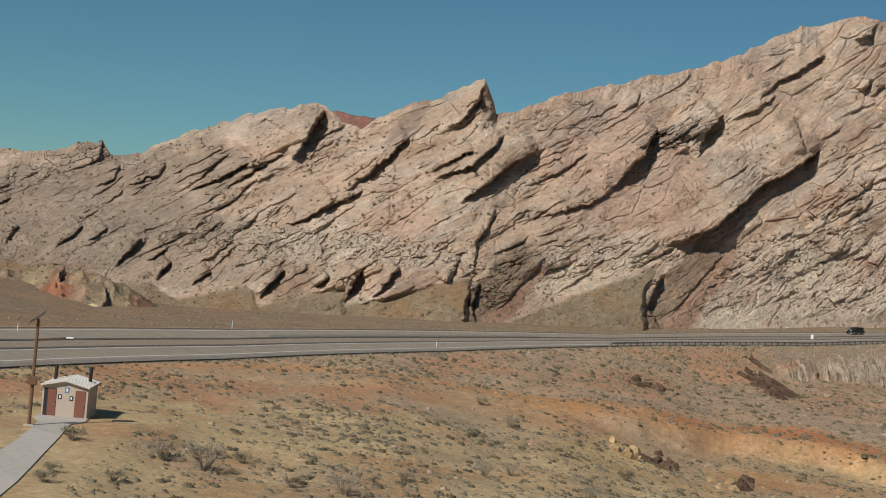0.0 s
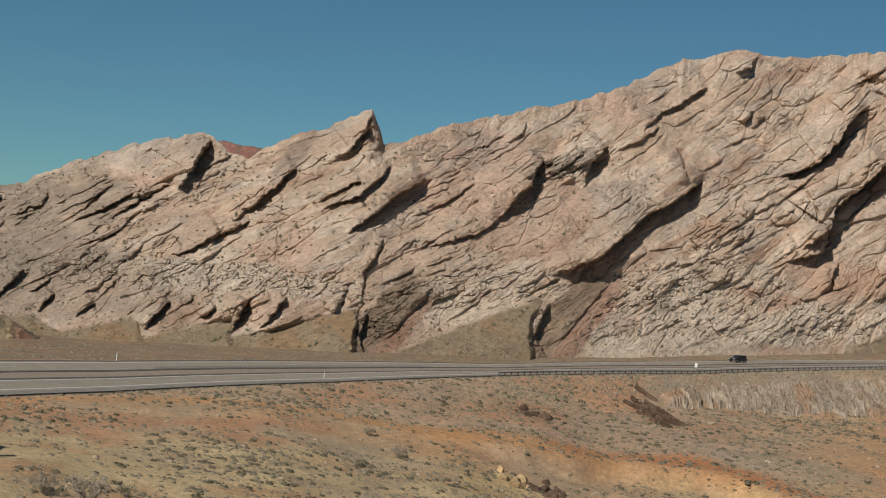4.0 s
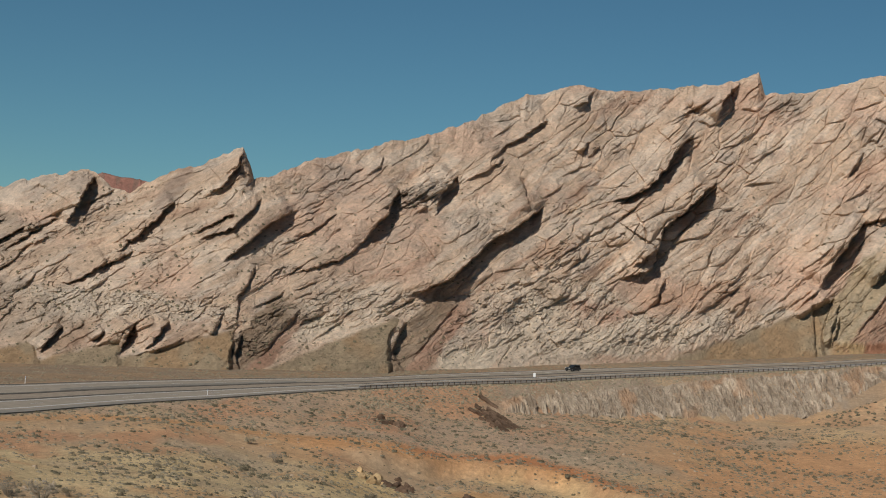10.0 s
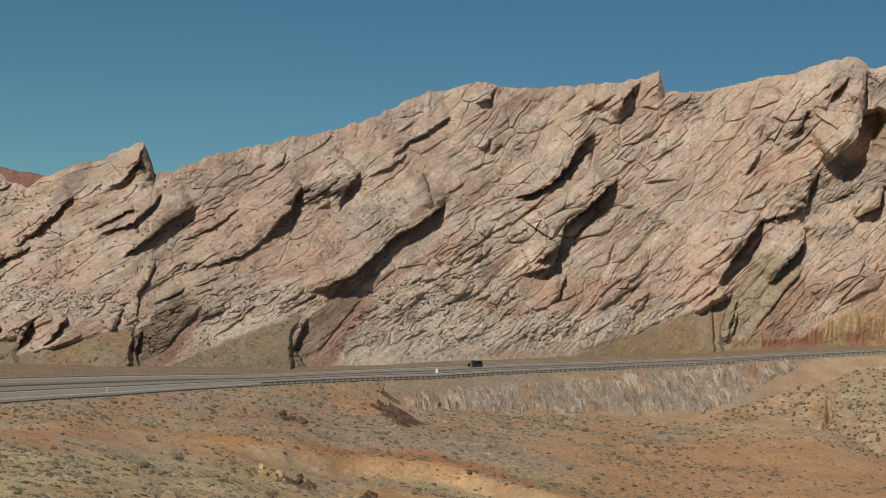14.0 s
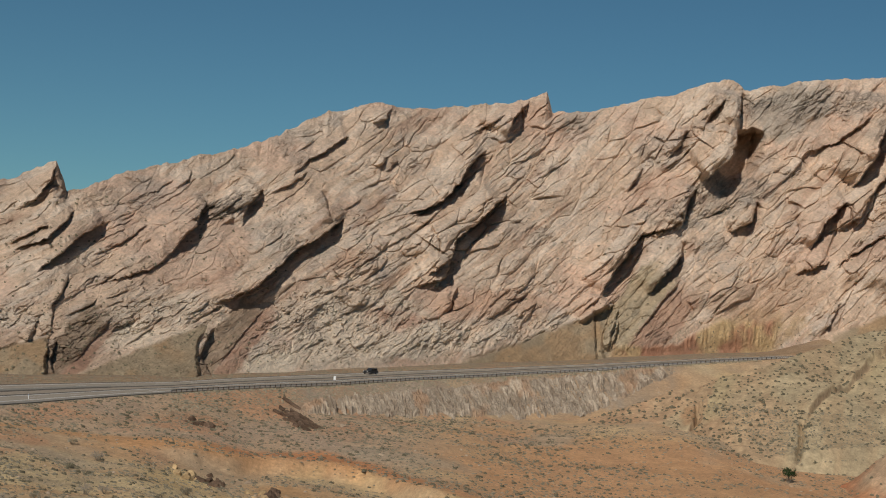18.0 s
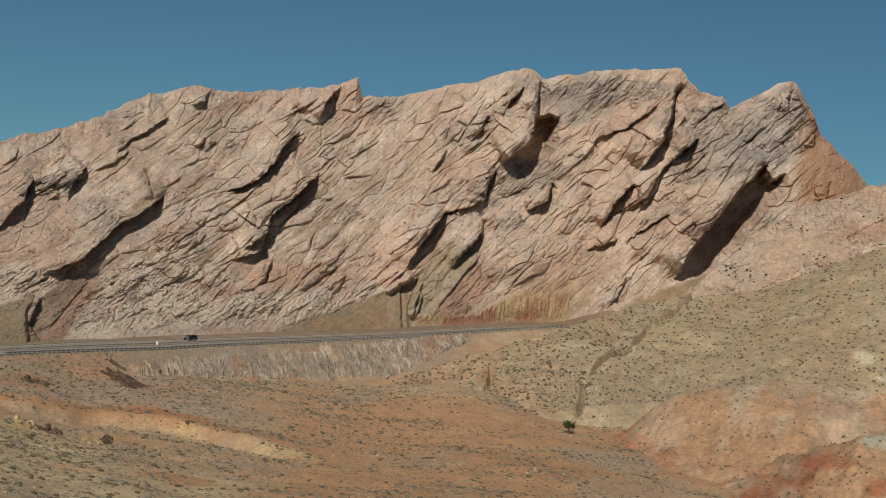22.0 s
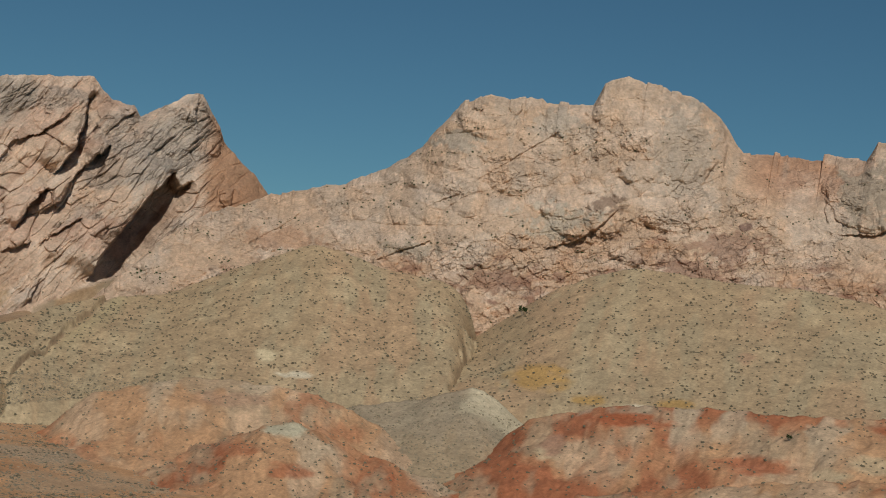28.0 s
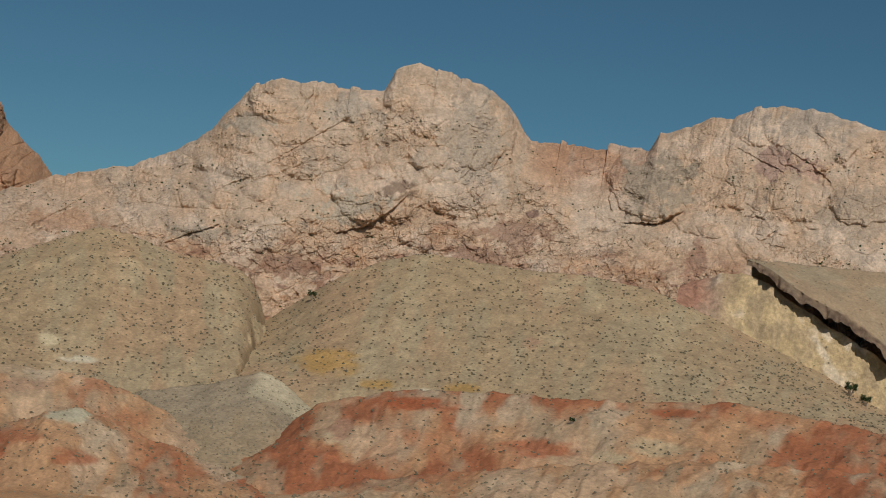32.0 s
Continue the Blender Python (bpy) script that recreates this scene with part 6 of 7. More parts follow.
def rest_stop():
    m = Matrix.Translation((-23.6, 220.6, STOP_Z)) @ pose(0, 0, 0, 0, 0, 3) @ Matrix.Diagonal((1.12, 1.12, 1.12, 1))
    house = thing("toilet_house", m, "small tan toilet building with two red-brown doors and a gabled roof", "building")
    w, d = 1.85, 2.4
    eave, top = 2.48, 2.92
    gable = [(-w, 0), (w, 0), (w, eave), (0, top), (-w, eave)]
    part("wall", prism(bmesh.new(), gable, 0.0, 2 * d), STUCCO, house)
    # no hollow here: a black sheet paints the shade of the left door's recess
    recess = part("recess", box(bmesh.new(), -1.72, -0.72, -0.012, 0.02, 0.02, 2.28), BLACK, house, "flat black panel for the shade in the door recess")
    for x0, x1, turn in ((-1.40, -0.72, 0), (0.82, 1.66, 0)):
        door = part("door", box(bmesh.new(), x0, x1, -0.05, -0.014, 0.03, 2.22, 0.008), DOOR_RED, house)
        part("door_handle", box(bmesh.new(), x1 - 0.14, x1 - 0.08, -0.10, -0.05, 0.9, 1.05, 0.01), STEEL, door, "steel handle")
    for side in (-1, 1):
        bm = prism(bmesh.new(), [(0, top + 0.02), (0, top + 0.10), (side * (w + 0.16), eave + 0.06), (side * (w + 0.16), eave - 0.02)], -0.3, 2 * d + 0.3)
        roof = part("roof", bm, ROOF if side < 0 else ROOF_TAN, house)
        for k in range(9):
            y = -0.33 + k * (2 * d + 0.45) / 8
            bm = prism(bmesh.new(), [(0, top + 0.10), (0, top + 0.15), (side * (w + 0.16), eave + 0.11), (side * (w + 0.16), eave + 0.06)], y, y + 0.16)
            part("rib", bm, ROOF if side < 0 else WHITE, roof)
    part("fascia", prism(bmesh.new(), [(-w - 0.16, eave - 0.04), (0, top), (w + 0.16, eave - 0.04), (w + 0.16, eave + 0.07), (0, top + 0.12), (-w - 0.16, eave + 0.07)], -0.34, -0.302), ROOF, house)
    for x, h in ((-1.45, 3.95), (1.42, 3.85)):
        part("vent_pipe", rod(bmesh.new(), (x, 3.2, 2.3), (x, 3.2, h), 0.15, sides=16), BLACK, house, "black vent pipe")
    for x, z, mat, size in ((-0.42, 1.62, BLACK, 0.15), (0.52, 1.55, BLACK, 0.15), (0.12, 2.2, BLUE, 0.17)):
        plate = part("sign_plate", box(bmesh.new(), x - size, x + size, -0.03, -0.005, z - size * 1.3, z + size * 1.3, 0.005), mat, house, "small square sign plate")
        part("emblem", box(bmesh.new(), x - size * 0.45, x + size * 0.45, -0.036, -0.03, z - size * 0.7, z + size * 0.8), WHITE, plate)
    part("apron", box(bmesh.new(), -2.1, 2.1, -1.5, -0.01, -0.25, 0.03, 0.02), CONCRETE, house, "pale concrete doorstep slab")
    part("plinth", box(bmesh.new(), -1.9, 1.9, 0.03, 2 * d + 0.05, -0.6, 0.02), CONCRETE, house)

    base = Vector((-24.8, 212.9, STOP_Z - 0.2))
    pole = thing("lamp_pole", Matrix.Translation(base) @ pose(0, 0, 0, 0, 0, 8) @ Matrix.Diagonal((1.31, 1.31, 1.31, 1)), "brown timber light pole with a tilted solar panel", "lamp pole")
    part("post", rod(bmesh.new(), (0, 0, -0.4), (0, 0, 7.2), 0.13, 0.10, 14), TIMBER, pole)
    part("footing", box(bmesh.new(), -0.32, 0.32, -0.32, 0.32, -0.3, 0.2, 0.02), CONCRETE, pole)
    part("arm", rod(bmesh.new(), (0.05, 0, 5.85), (2.0, 0, 6.12), 0.045, sides=8), TIMBER, pole)
    lamp = part("lamp_head", box(bmesh.new(), 1.9, 2.4, -0.11, 0.11, 6.05, 6.17, 0.03), WHITE, pole, "white lamp head")
    part("lens", box(bmesh.new(), 2.05, 2.36, -0.08, 0.08, 6.02, 6.05), PANEL, lamp)
    part("battery_box", box(bmesh.new(), -0.32, 0.30, -0.34, -0.10, 2.85, 3.40, 0.02), TIMBER, pole, "brown battery box")
    bm = box(bmesh.new(), -0.6, 0.6, -0.45, 0.45, -0.025, 0.025, 0.006)
    bm.transform(pose(-0.05, 0, 7.35, 3, -38, 0))
    panel = part("solar_panel", bm, PANEL, pole, "tilted solar panel")
    for k in (-0.3, 0.3):
        bm = box(bmesh.new(), -0.6, 0.6, k - 0.02, k + 0.02, -0.06, -0.03)
        bm.transform(pose(-0.05, 0, 7.35, 3, -38, 0))
        part("rail", bm, STEEL, panel)
    part("bracket", rod(bmesh.new(), (0, 0, 7.0), (-0.05, 0, 7.35), 0.05, sides=8), STEEL, pole)

    # a concrete walk in separate slabs from the doorstep
    left = [(-25.9, 218.9), (-24.9, 216.5), (-24.2, 211.6), (-23.6, 204.7), (-23.3, 198.7), (-23.2, 193.7), (-23.2, 187.0)]
    right = [(-20.9, 218.6), (-21.8, 215.8), (-20.9, 208.0), (-20.1, 200.0), (-19.3, 192.3), (-18.7, 186.2), (-18.2, 178.0)]
    walk_root = thing("concrete_walk", Matrix.Identity(4), "pale concrete footpath of broad slabs on the ground", "footpath")
    for k in range(len(left) - 1):
        ring = [Vector((*p, 0)) for p in (left[k], right[k], right[k + 1], left[k + 1])]
        mid = sum(ring, Vector()) / 4
        bm = bmesh.new()
        ring = [mid + (p - mid) * 0.992 for p in ring]
        zs = [ground_at(p.x, p.y) + 0.10 for p in ring]
        top = [bm.verts.new((p.x, p.y, z)) for p, z in zip(ring, zs)]
        low = [bm.verts.new((v.co.x, v.co.y, v.co.z - 0.7)) for v in top]
        bm.faces.new(top), bm.faces.new(low[::-1])
        for j in range(4):
            bm.faces.new((top[j - 1], low[j - 1], low[j], top[j]))
        bmesh.ops.recalc_face_normals(bm, faces=bm.faces)
        part("slab", bm, CONCRETE, walk_root)


rest_stop()


# ---- plants ----
def tuft(seed, blades=16):
    """Vertices and triangles of one low rounded shrub, a metre across, with a few twigs out of its crown."""
    rng = random.Random(seed)
    vs, fs = [], []
    n = 6
    for ring, (rad, z) in enumerate(((0.38, -0.06), (0.36, 0.16))):
        for k in range(n):
            t, q = (k + 0.5 * ring) * 6.283 / n, rad * rng.uniform(0.72, 1.25)
            vs.append((q * math.cos(t), q * math.sin(t), z + rng.uniform(-0.07, 0.07) * (ring > 0)))
    vs.append((rng.uniform(-0.1, 0.1), rng.uniform(-0.1, 0.1), 0.36))
    for ring in (0,):
        for k in range(n):
            a, b = ring * n + k, ring * n + (k + 1) % n
            fs += [(a, b, a + n), (b, b + n, a + n)]
    fs += [(n + k, n + (k + 1) % n, 2 * n) for k in range(n)]
    for _ in range(blades):
        a, u = rng.uniform(0, 6.283), rng.uniform(0.1, 1.0)
        tip = Vector((0.5 * math.cos(a) * math.sqrt(1 - u * u * 0.8), 0.5 * math.sin(a) * math.sqrt(1 - u * u * 0.8), 0.14 + 0.44 * u)) * rng.uniform(0.9, 1.12)
        side = Vector((rng.uniform(-1, 1), rng.uniform(-1, 1), rng.uniform(-0.6, 0.6))).normalized() * 0.075
        root = tip * 0.5
        m = len(vs)
        vs += [tuple(root - side), tuple(root + side), tuple(tip)]
        fs += [(m, m + 1, m + 2)]
    return np.array(vs), np.array(fs)


def stone(seed):
    """Vertices and triangles of one angular stone."""
    rng = random.Random(seed)
    bm = bmesh.new()
    bmesh.ops.create_icosphere(bm, subdivisions=1, radius=0.5)
    for v in bm.verts:
        v.co *= rng.uniform(0.7, 1.2)
        v.co.z *= 0.75
    bmesh.ops.triangulate(bm, faces=bm.faces)
    bm.verts.index_update()
    vs, fs = np.array([v.co[:] for v in bm.verts]), np.array([[v.index for v in f.verts] for f in bm.faces])
    bm.free()
    return vs, fs


def strew(name, spots, sizes, shapes, mat, label, category, seed, lean=None, squash=1.0, group=""):
    """Very many small pieces of one kind, as one mesh."""
    rng = np.random.default_rng(seed)
    vs, fs, base = [], [], 0
    pick = rng.integers(0, len(shapes), len(spots))
    for k, (sv, sf) in enumerate(shapes):
        at, size = spots[pick == k], sizes[pick == k]
        if not len(at):
            continue
        turn = rng.uniform(0, 6.283, len(at))
        c, s = np.cos(turn)[:, None], np.sin(turn)[:, None]
        x, y, z = sv[None, :, 0] * rng.uniform(0.8, 1.3, (len(at), 1)), sv[None, :, 1], sv[None, :, 2] * squash * rng.uniform(0.8, 1.25, (len(at), 1))
        x, y = x * c - y * s, x * s + y * c
        if lean is not None:
            x, y, z = x * 2.0 + lean[0] * z, y, z * lean[1]
        pts = np.stack([x, y, z + np.zeros_like(x)], -1) * size[:, None, None] + at[:, None]
        vs.append(pts.reshape(-1, 3))
        fs.append((sf[None] + (base + np.arange(len(at)) * len(sv))[:, None, None]).reshape(-1, 3))
        base += len(at) * len(sv)
    vs, fs = np.concatenate(vs), np.concatenate(fs)
    me = bpy.data.meshes.new(name)
    me.vertices.add(len(vs))
    me.vertices.foreach_set("co", vs.astype(np.float32).ravel())
    me.loops.add(fs.size)
    me.loops.foreach_set("vertex_index", fs.astype(np.int32).ravel())
    me.polygons.add(len(fs))
    me.polygons.foreach_set("loop_start", np.arange(0, fs.size, 3, dtype=np.int32))
    me.update()
    me.materials.append(mat)
    return tagged(new(name, me), label, category, group, "stuff")


TUFTS = [tuft(k) for k in range(5)]
LOW_TUFTS = [tuft(k + 30, 7) for k in range(6)]
FAR_TUFTS = [tuft(k + 9, 1) for k in range(5)]
STONES = [stone(k) for k in range(6)]


def pick_ground(count, a0, a1, r0, r1, seed, keep=None):
    rng = np.random.default_rng(seed)
    a, r = rng.uniform(a0, a1, (1, count)), np.sqrt(rng.uniform(r0 ** 2, r1 ** 2, (1, count)))
    z, on_road, banked = land_height(a, r)
    ok = (on_road < 0.5)
    x, y = r * np.sin(np.radians(a)), r * np.cos(np.radians(a))
    ok &= ~((np.abs(x + 22) < 6) & (y > 176) & (y < 230))
    ok &= (r < curve(ROAD_NEAR, 1)(a) - 1) | (a > 33)
    if keep is not None:
        ok &= keep(a, r, x, y, banked)
    return np.stack([x, y, z - 0.02], -1)[ok]


def pick_mesh(ob, count, seed, keep=None):
    """Places strewn over a land mesh."""
    rng = np.random.default_rng(seed)
    me = ob.data
    co = np.empty(len(me.vertices) * 3, np.float32)
    me.vertices.foreach_get("co", co)
    co = co.reshape(-1, 3)
    if keep is not None:
        co = co[keep(co)]
    return co[rng.integers(0, len(co), count)] + np.concatenate([rng.uniform(-0.3, 0.3, (count, 2)), np.zeros((count, 1))], 1)


def plants():
    rng = np.random.default_rng(3)
    scarp = lambda a, r: (np.abs(r - band_r(a) + 8) < 4) & (a > 8) & (a < 16) & (rng.random(a.shape) < 0.55)
    thick = lambda a, r: 0.3 + 0.7 * step01(0, 12, r - band_r(a)) * step01(17, 13, a) - 0.1 * step01(14, 18, a)
    clumpy = lambda a, r, x, y, banked: (banked < 0.3) & ~scarp(a, r) & (vnoise(x / 14, y / 14, 31) + rng.uniform(-0.8, 0.8, a.shape) > 0.05 - thick(a, r))
    spots = pick_ground(64000, -13, 36, 165, 430, 5, clumpy)
    strew("foreground_scrub", spots, 0.28 + 0.85 * rng.random(len(spots)) ** 2.6, LOW_TUFTS, SAGE, "low grey green desert scrub in scattered tufts", "scrub", 6, squash=0.6)
    spots = pick_ground(14000, -13, 36, 165, 430, 7, clumpy)
    strew("dark_scrub", spots, 0.4 + 1.0 * rng.random(len(spots)) ** 2.2, TUFTS, DARKLEAF, "small dark desert shrubs scattered on orange soil", "scrub", 8, squash=0.62)
    spots = pick_ground(4200, -13, 60, 120, 420, 9, lambda a, r, x, y, banked: banked < 0.5)
    strew("loose_stones", spots, 0.12 + 0.8 * rng.random(len(spots)) ** 4, STONES, BOULDER, "pale loose stones on the desert ground", "stones", 10)
    # the strip between the highway and the scree
    a, share = rng.uniform(-13, 27, 5200), rng.uniform(0.03, 1, 5200) ** 1.3
    far, foot = curve(ROAD_FAR, 1)(a) + 3, curve(RIDGE_FOOT, 1)(a) - 1
    r = far + (foot - far) * share
    z = land_height(a[None], r[None])[0][0]
    spots = np.stack([r * np.sin(np.radians(a)), r * np.cos(np.radians(a)), z - 0.03], -1)[foot > far + 2]
    strew("roadside_scrub", spots, 0.25 + 0.7 * rng.random(len(spots)) ** 2.5, LOW_TUFTS, SAGE, "low scrub between the highway and the ridge", "scrub", 16, squash=0.6)
    spots = pick_ground(9000, 8, 25, 350, 560, 11, lambda a, r, x, y, banked: banked > 0.5)
    strew("bank_rubble", spots, 0.16 + 0.5 * rng.random(len(spots)) ** 2.2, STONES, RUBBLE, "pale broken rock on the road bank", "rubble", 12)
    # verge plants along the guardrail
    above = lambda a, r, x, y, banked: np.abs(curve(ROAD_NEAR, 1)(a) - 5 - r - 0.5 * bank_top(a)) < 0.5 * bank_top(a) + 3
    spots = pick_ground(60000, 6.5, 27, 340, 560, 13, above)
    strew("verge_grass", spots, rng.uniform(0.3, 0.85, len(spots)), LOW_TUFTS, SAGE, "olive verge plants below the guardrail", "verge plants", 14, squash=0.7)
    for name, count, lo, hi in (("hill_west", 3800, 0.5, 1.25), ("hill_east", 3800, 0.5, 1.25), ("knoll", 420, 0.4, 0.9), ("mound_west", 800, 0.35, 1.0), ("mound_front", 700, 0.35, 1.0), ("mound_east", 1300, 0.35, 1.1), ("mound_last", 1100, 0.35, 1.0), ("brown_bluff", 260, 0.3, 0.8), ("cream_ledge", 60, 0.5, 1.0), ("tan_terrace", 260, 0.45, 1.0)):
        spots = pick_mesh(bpy.data.objects[name], count, count, None)
        strew(name + "_shrubs", spots, 1.1 * rng.uniform(lo, hi, len(spots)), FAR_TUFTS, DARKLEAF, "small dark shrubs dotted over the slope", "shrubs", 20)
    spots = pick_mesh(bpy.data.objects["knoll"], 900, 51, lambda co: (co[:, 0] < 316) | (co[:, 2] < -20))
    strew("valley_scrub", spots, rng.uniform(0.4, 0.95, len(spots)), LOW_TUFTS, SAGE, "dense grey green scrub in the valley", "scrub", 52)
    spots = pick_mesh(bpy.data.objects["hill_west"], 2200, 53, lambda co: (co[:, 2] < -17) & (co[:, 0] > 190))
    strew("slope_foot_scrub", spots, rng.uniform(0.3, 0.8, len(spots)), LOW_TUFTS, SAGE, "grey green scrub along the foot of the hill", "scrub", 54)
    spots = pick_ground(7000, 34, 84, 190, 400, 55, lambda a, r, x, y, banked: vnoise(x / 20, y / 20, 35) + rng.uniform(-0.8, 0.8, a.shape) > -0.1)
    strew("valley_floor_scrub", spots, 0.35 + 1.0 * rng.random(len(spots)) ** 2.2, TUFTS, SAGE, "grey green scrub on the flat valley floor", "scrub", 56, squash=0.65)
    spots = pick_mesh(bpy.data.objects["sandstone_ridge"], 2600, 57, lambda co: co[:, 2] < -4 + 0.03 * co[:, 0])
    strew("scree_shrubs", spots, rng.uniform(0.3, 0.75, len(spots)), FAR_TUFTS, DARKLEAF, "tiny dark shrubs over the scree below the ridge", "shrubs", 58, squash=0.8)
    ridge, mount = bpy.data.objects["sandstone_ridge"], bpy.data.objects["domed_mountain"]
    spots = pick_mesh(ridge, 1500, 41, lambda co: co[:, 2] < 25 + 0.10 * co[:, 0])
    strew("ridge_shrubs", spots, rng.uniform(0.4, 1.1, len(spots)), TUFTS, DARKLEAF, "small dark shrubs in the cracks of the ridge", "shrubs", 22)
    spots = pick_mesh(mount, 2600, 43, lambda co: (co[:, 2] < 110) & (vnoise(co[:, 0] / 16, co[:, 2] / 9, 44) + 0.5 * vnoise(co[:, 0] / 5, co[:, 2] / 4, 45) > 0.3))
    strew("mountain_shrubs", spots, 0.35 + 1.1 * rng.random(len(spots)) ** 3, TUFTS, JUNIPER, "dark junipers and shrubs on the rocky slope", "shrubs", 24)


plants()


def bush_design(name, seed, twigs, leaves, mat, label, high=1.0):
    """A twiggy bush about two metres across: stems and foliage."""
    rng = random.Random(seed)
    root = thing(name, Matrix.Identity(4), label, "bush", "desert bushes")
    bm, ends = bmesh.new(), []
    for _ in range(twigs):
        a, u = rng.uniform(0, 6.283), rng.uniform(0.25, 0.95)
        mid = Vector((0.45 * math.cos(a) * (1 - u * 0.5), 0.45 * math.sin(a) * (1 - u * 0.5), 0.45 * high))
        tip = Vector((math.cos(a) * (1.1 - 0.6 * u), math.sin(a) * (1.1 - 0.6 * u), (0.35 + 0.9 * u) * high)) * rng.uniform(0.8, 1.1)
        rod(bm, (0.05 * math.cos(a), 0.05 * math.sin(a), -0.1), mid, 0.022, 0.014, 4)
        rod(bm, mid, tip, 0.014, 0.004, 3)
        ends.append((mid, tip))
        for _ in range(2):
            w = mid.lerp(tip, rng.uniform(0.2, 0.8))
            t2 = w + Vector((rng.uniform(-0.3, 0.3), rng.uniform(-0.3, 0.3), rng.uniform(0.1, 0.4)))
            rod(bm, w, t2, 0.008, 0.003, 3)
            ends.append((w, t2))
    part("branchwork", bm, DRYTWIG, root)
    bm = bmesh.new()
    for _ in range(leaves):
        p, q = rng.choice(ends)
        at = p.lerp(q, rng.uniform(0.3, 1.05)) + Vector((rng.gauss(0, 0.06), rng.gauss(0, 0.06), rng.gauss(0, 0.06)))
        s = Vector((rng.uniform(-1, 1), rng.uniform(-1, 1), rng.uniform(-1, 1))).normalized() * 0.045
        t = Vector((rng.uniform(-1, 1), rng.uniform(-1, 1), rng.uniform(-0.2, 1))).normalized() * 0.09
        bm.faces.new([bm.verts.new(v) for v in (at - s, at + s, at + t)])
    part("foliage", bm, mat, root)
    return root


def bushes():
    grey = bush_design("grey_bush", 1, 30, 420, DRYTWIG, "leafless grey twiggy bush on dry ground")
    green = bush_design("sage_bush", 2, 22, 900, SAGE, "rounded grey green sagebush on dry ground", 0.8)
    juniper = bush_design("juniper", 3, 26, 2600, JUNIPER, "dense dark green juniper bush", 1.5)
    spots = [(grey, -2.3, 205, 2.2), (grey, -3.3, 207, 1.6), (green, -5.4, 208, 1.3), (green, -1.6, 212, 1.1), (grey, 3.9, 233, 1.4), (grey, 4.5, 237, 1.1), (grey, 1.0, 203, 1.7), (grey, 6.5, 232, 1.3),
             (green, -5.2, 188, 1.0), (green, -5.2, 192, 0.9), (green, -3.9, 193, 1.0), (grey, 4.2, 279, 1.5), (green, 0.7, 244, 1.0), (green, 3.3, 291, 1.2), (green, 2.2, 216, 1.0), (green, -0.2, 203, 1.0), (green, 7.3, 260, 1.3)]
    used = set()
    for design, az, r, size in spots:
        x, y = r * math.sin(radians(az)), r * math.cos(radians(az))
        m = Matrix.Translation((x, y, ground_at(x, y) - 0.05)) @ pose(0, 0, 0, 0, 0, az * 97) @ Matrix.Diagonal((size, size, size, 1))
        if design not in used:
            used.add(design)
            design.matrix_world = m
        else:
            made = copy_thing(design, m)
            made.matrix_basis = m
    scene.view_layers[0].update()
    for land_name, az, r, size in (("hill_west", 28.2, 390, 2.1), ("hill_east", 69.6, 585, 3.2), ("hill_east", 70.2, 580, 2.6), ("hill_east", 48.6, 560, 2.2), ("mound_east", 61.0, 372, 1.1)):
        x, y = r * math.sin(radians(az)), r * math.cos(radians(az))
        co = np.empty(len(bpy.data.objects[land_name].data.vertices) * 3, np.float32)
        bpy.data.objects[land_name].data.vertices.foreach_get("co", co)
        co = co.reshape(-1, 3)
        z = float(co[np.argmin(np.hypot(co[:, 0] - x, co[:, 1] - y)), 2])
        m = Matrix.Translation((x, y, max(z, ground_at(x, y)) - 0.1)) @ pose(0, 0, 0, 0, 0, az * 31) @ Matrix.Diagonal((size, size, size, 1))
        if juniper not in used:
            used.add(juniper)
            juniper.matrix_world = m
        else:
            copy_thing(juniper, m).matrix_basis = m


bushes()


def boulder(name, az, r, size, tall, mat, label, seed, z=None):
    """A weathered rock with flat breaks and ledges."""
    rng = random.Random(seed)
    bm = bmesh.new()
    bmesh.ops.create_icosphere(bm, subdivisions=3, radius=1.0)
    cuts = [(Vector((rng.uniform(-1, 1), rng.uniform(-1, 1), rng.uniform(-0.4, 1))).normalized(), rng.uniform(0.5, 0.85)) for _ in range(14)]
    for v in bm.verts:
        p = v.co * 1.6 + Vector((seed * 3.1, 0, 0))
        c = v.co * (1 + 0.4 * noise.noise(p))
        for way, far in cuts:
            over = c.dot(way) - far
            if over > 0:
                c = c - way * over * 0.85
        ledge = 0.06 * math.sin(c.z * 16 + 3 * noise.noise(p * 1.3)) + 0.10 * noise.noise(p * 3.1) + 0.05 * noise.noise(p * 8)
        c = c * (1 + ledge)
        v.co = Vector((c.x * size, c.y * size * 0.8, c.z * tall))
    ob = part(name, bm, mat)
    x, y = r * math.sin(radians(az)), r * math.cos(radians(az))
    ob.matrix_world = Matrix.Translation((x, y, (ground_at(x, y) if z is None else z) - 0.1 * tall)) @ pose(0, 0, 0, rng.uniform(-8, 8), rng.uniform(-12, 12), rng.uniform(0, 360))
    return tagged(ob, label, "rock", "boulders")


def heap(centre, r, count, spread, name, mat, label, seed):
    """A heap of rocks that lean on each other."""
    rng = random.Random(seed)
    for k in range(count):
        u = k / max(count - 1, 1)
        size = rng.uniform(0.5, 1.0) * (1.9 - 1.3 * u)
        boulder(name, centre + rng.gauss(0, 0.5) * spread, r + rng.gauss(0, 2.4), size, size * rng.uniform(0.7, 1.2), mat, label, seed * 20 + k)


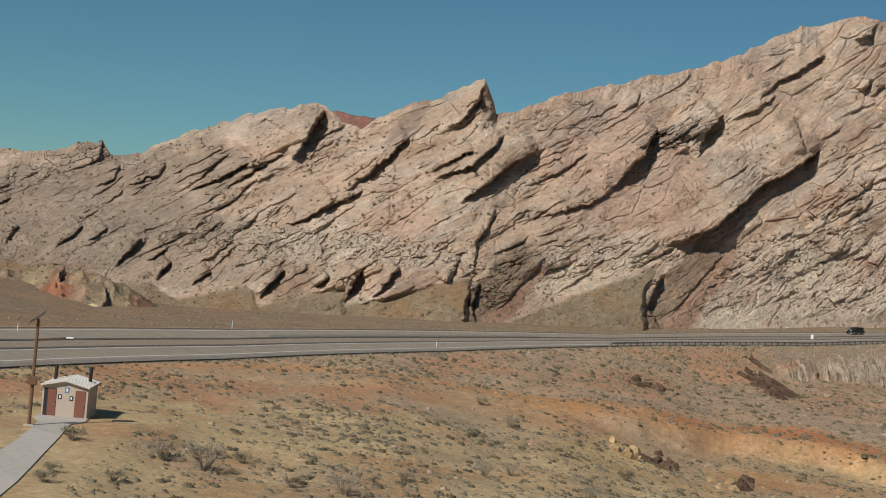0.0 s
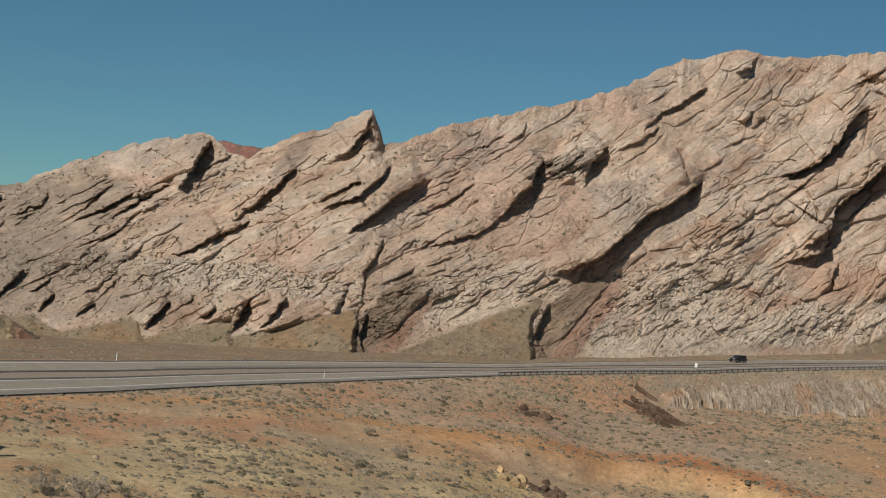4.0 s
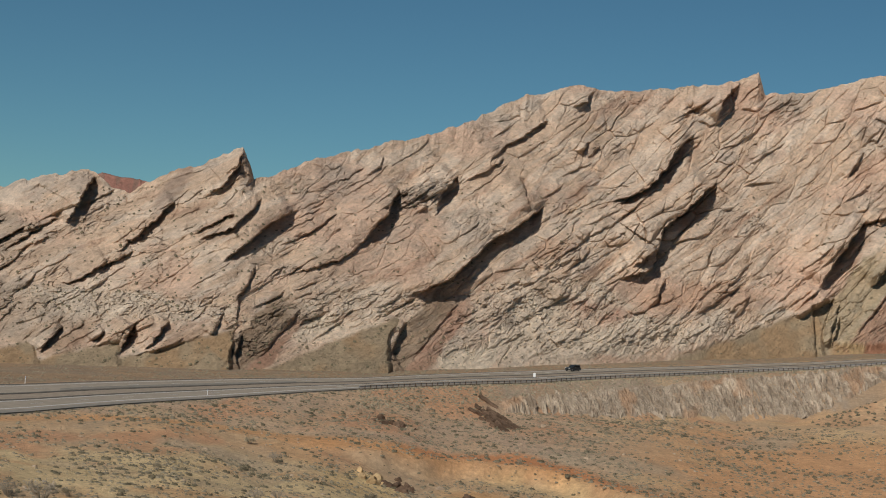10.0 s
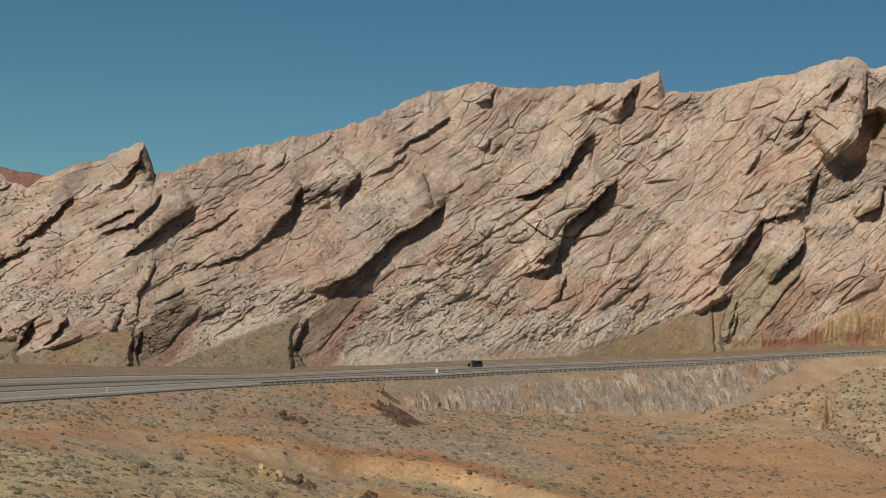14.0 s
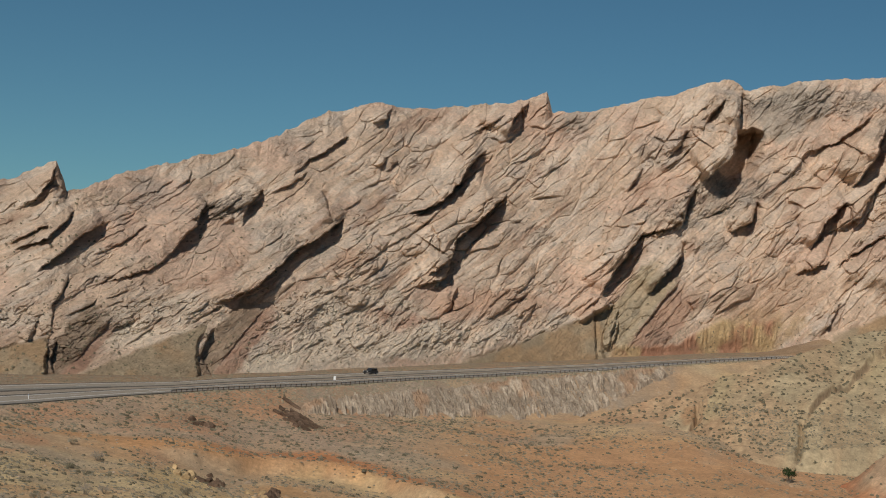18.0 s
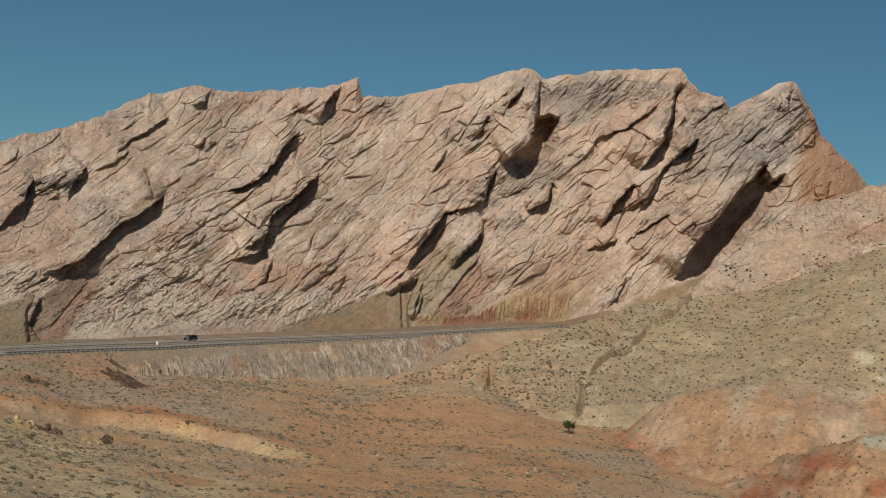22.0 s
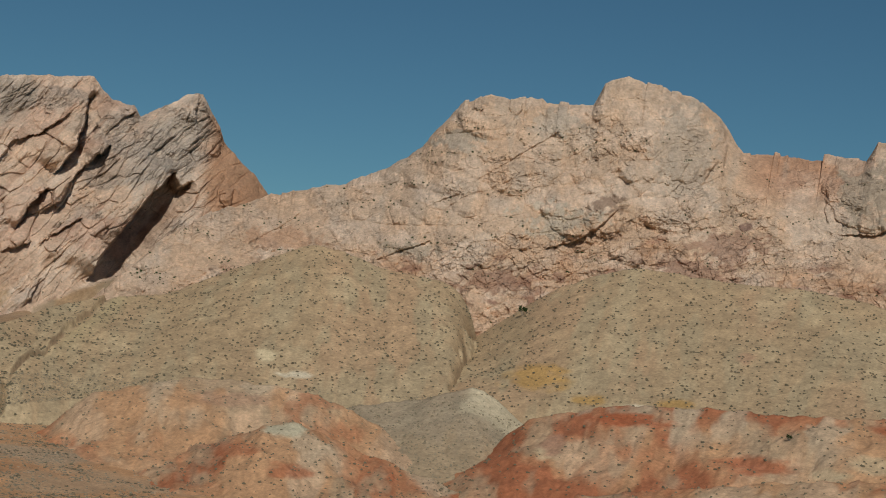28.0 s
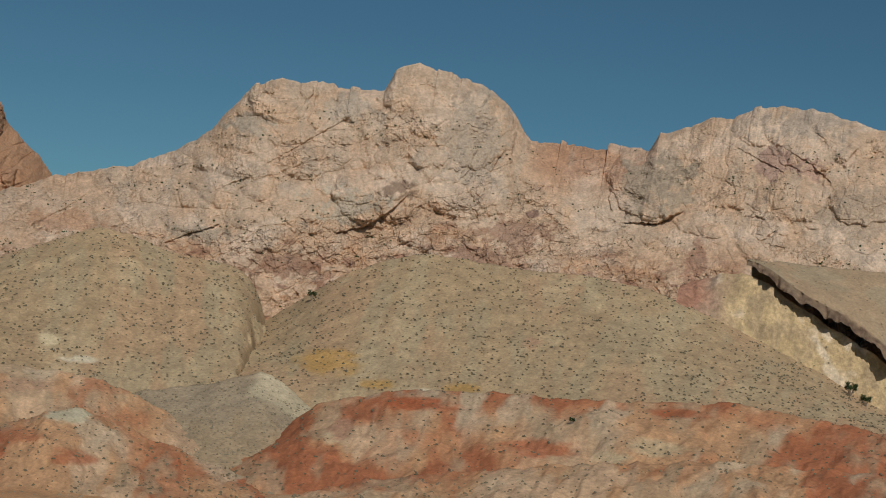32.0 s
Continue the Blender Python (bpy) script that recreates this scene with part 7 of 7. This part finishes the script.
heap(7.3, 287, 9, 0.7, "rock_outcrop", BROWNROCK, "weathered yellow brown rock outcrop beside the wash", 2)
# dark rocks in place of the shade on the outcrop's east side
heap(8.0, 285, 16, 0.5, "dark_outcrop", SHADE_ROCK, "broken brown rocks darkened for the outcrop's shaded face", 3)
heap(9.9, 278, 8, 0.5, "rock_outcrop", BROWNROCK, "weathered yellow brown rock outcrop beside the wash", 4)
heap(10.3, 280, 11, 0.32, "dark_outcrop", SHADE_ROCK, "broken brown rocks darkened for the outcrop's shaded face", 5)
for k, (az, r, size, tall) in enumerate([(4.8, 268, 0.55, 0.4), (9.4, 292, 1.2, 0.6), (27.3, 300, 0.9, 0.8), (27.0, 296, 0.7, 0.5), (28.4, 302, 0.7, 0.6), (23.3, 300, 0.7, 0.5), (12.6, 372, 1.5, 1.0), (21.0, 300, 0.6, 0.4), (14.0, 330, 0.7, 0.5), (25.0, 270, 0.6, 0.45)]):
    boulder("boulder", az, r, size, tall, BOULDER, "pale sandstone boulder lying on the ground", k + 30)
heap(7.7, 340, 12, 0.75, "dark_ledge", SHADE_ROCK, "broken brown rock ledge on the bank, darkened for shade", 6)


def tilted_ledge(az, r, long, seed):
    """A flat brown bed, darkened for its shaded face, that sticks out of the bank and dips to the east."""
    rng = random.Random(seed)
    bm = box(bmesh.new(), -long / 2, long / 2, -0.55, 0.55, -0.22, 0.22)
    bmesh.ops.subdivide_edges(bm, edges=bm.edges[:], cuts=5, use_grid_fill=True)
    for v in bm.verts:
        p = v.co * 0.9 + Vector((seed * 5.3, 0, 0))
        v.co += Vector((0.35 * noise.noise(p), 0.3 * noise.noise(p + Vector((9, 0, 0))), 0.2 * noise.noise(p * 1.7)))
        v.co.z *= 1 - 0.4 * abs(v.co.x) / long
    ob = part("dark_ledge", bm, SHADE_ROCK)
    x, y = r * math.sin(radians(az)), r * math.cos(radians(az))
    ob.matrix_world = Matrix.Translation((x, y, ground_at(x, y) + 0.35)) @ pose(0, 0, 0, 25, rng.uniform(24, 36), rng.uniform(-22, -8))
    return tagged(ob, "broken brown rock ledge on the bank, darkened for shade", "rock", "boulders")


for k in range(24):
    tilted_ledge(10.2 + 0.036 * k + 0.16 * (k * 7 % 5), 377 - 1.1 * k + 2.2 * (k * 5 % 7), 1.4 + (k * 37 % 5) * 0.55, k + 80)
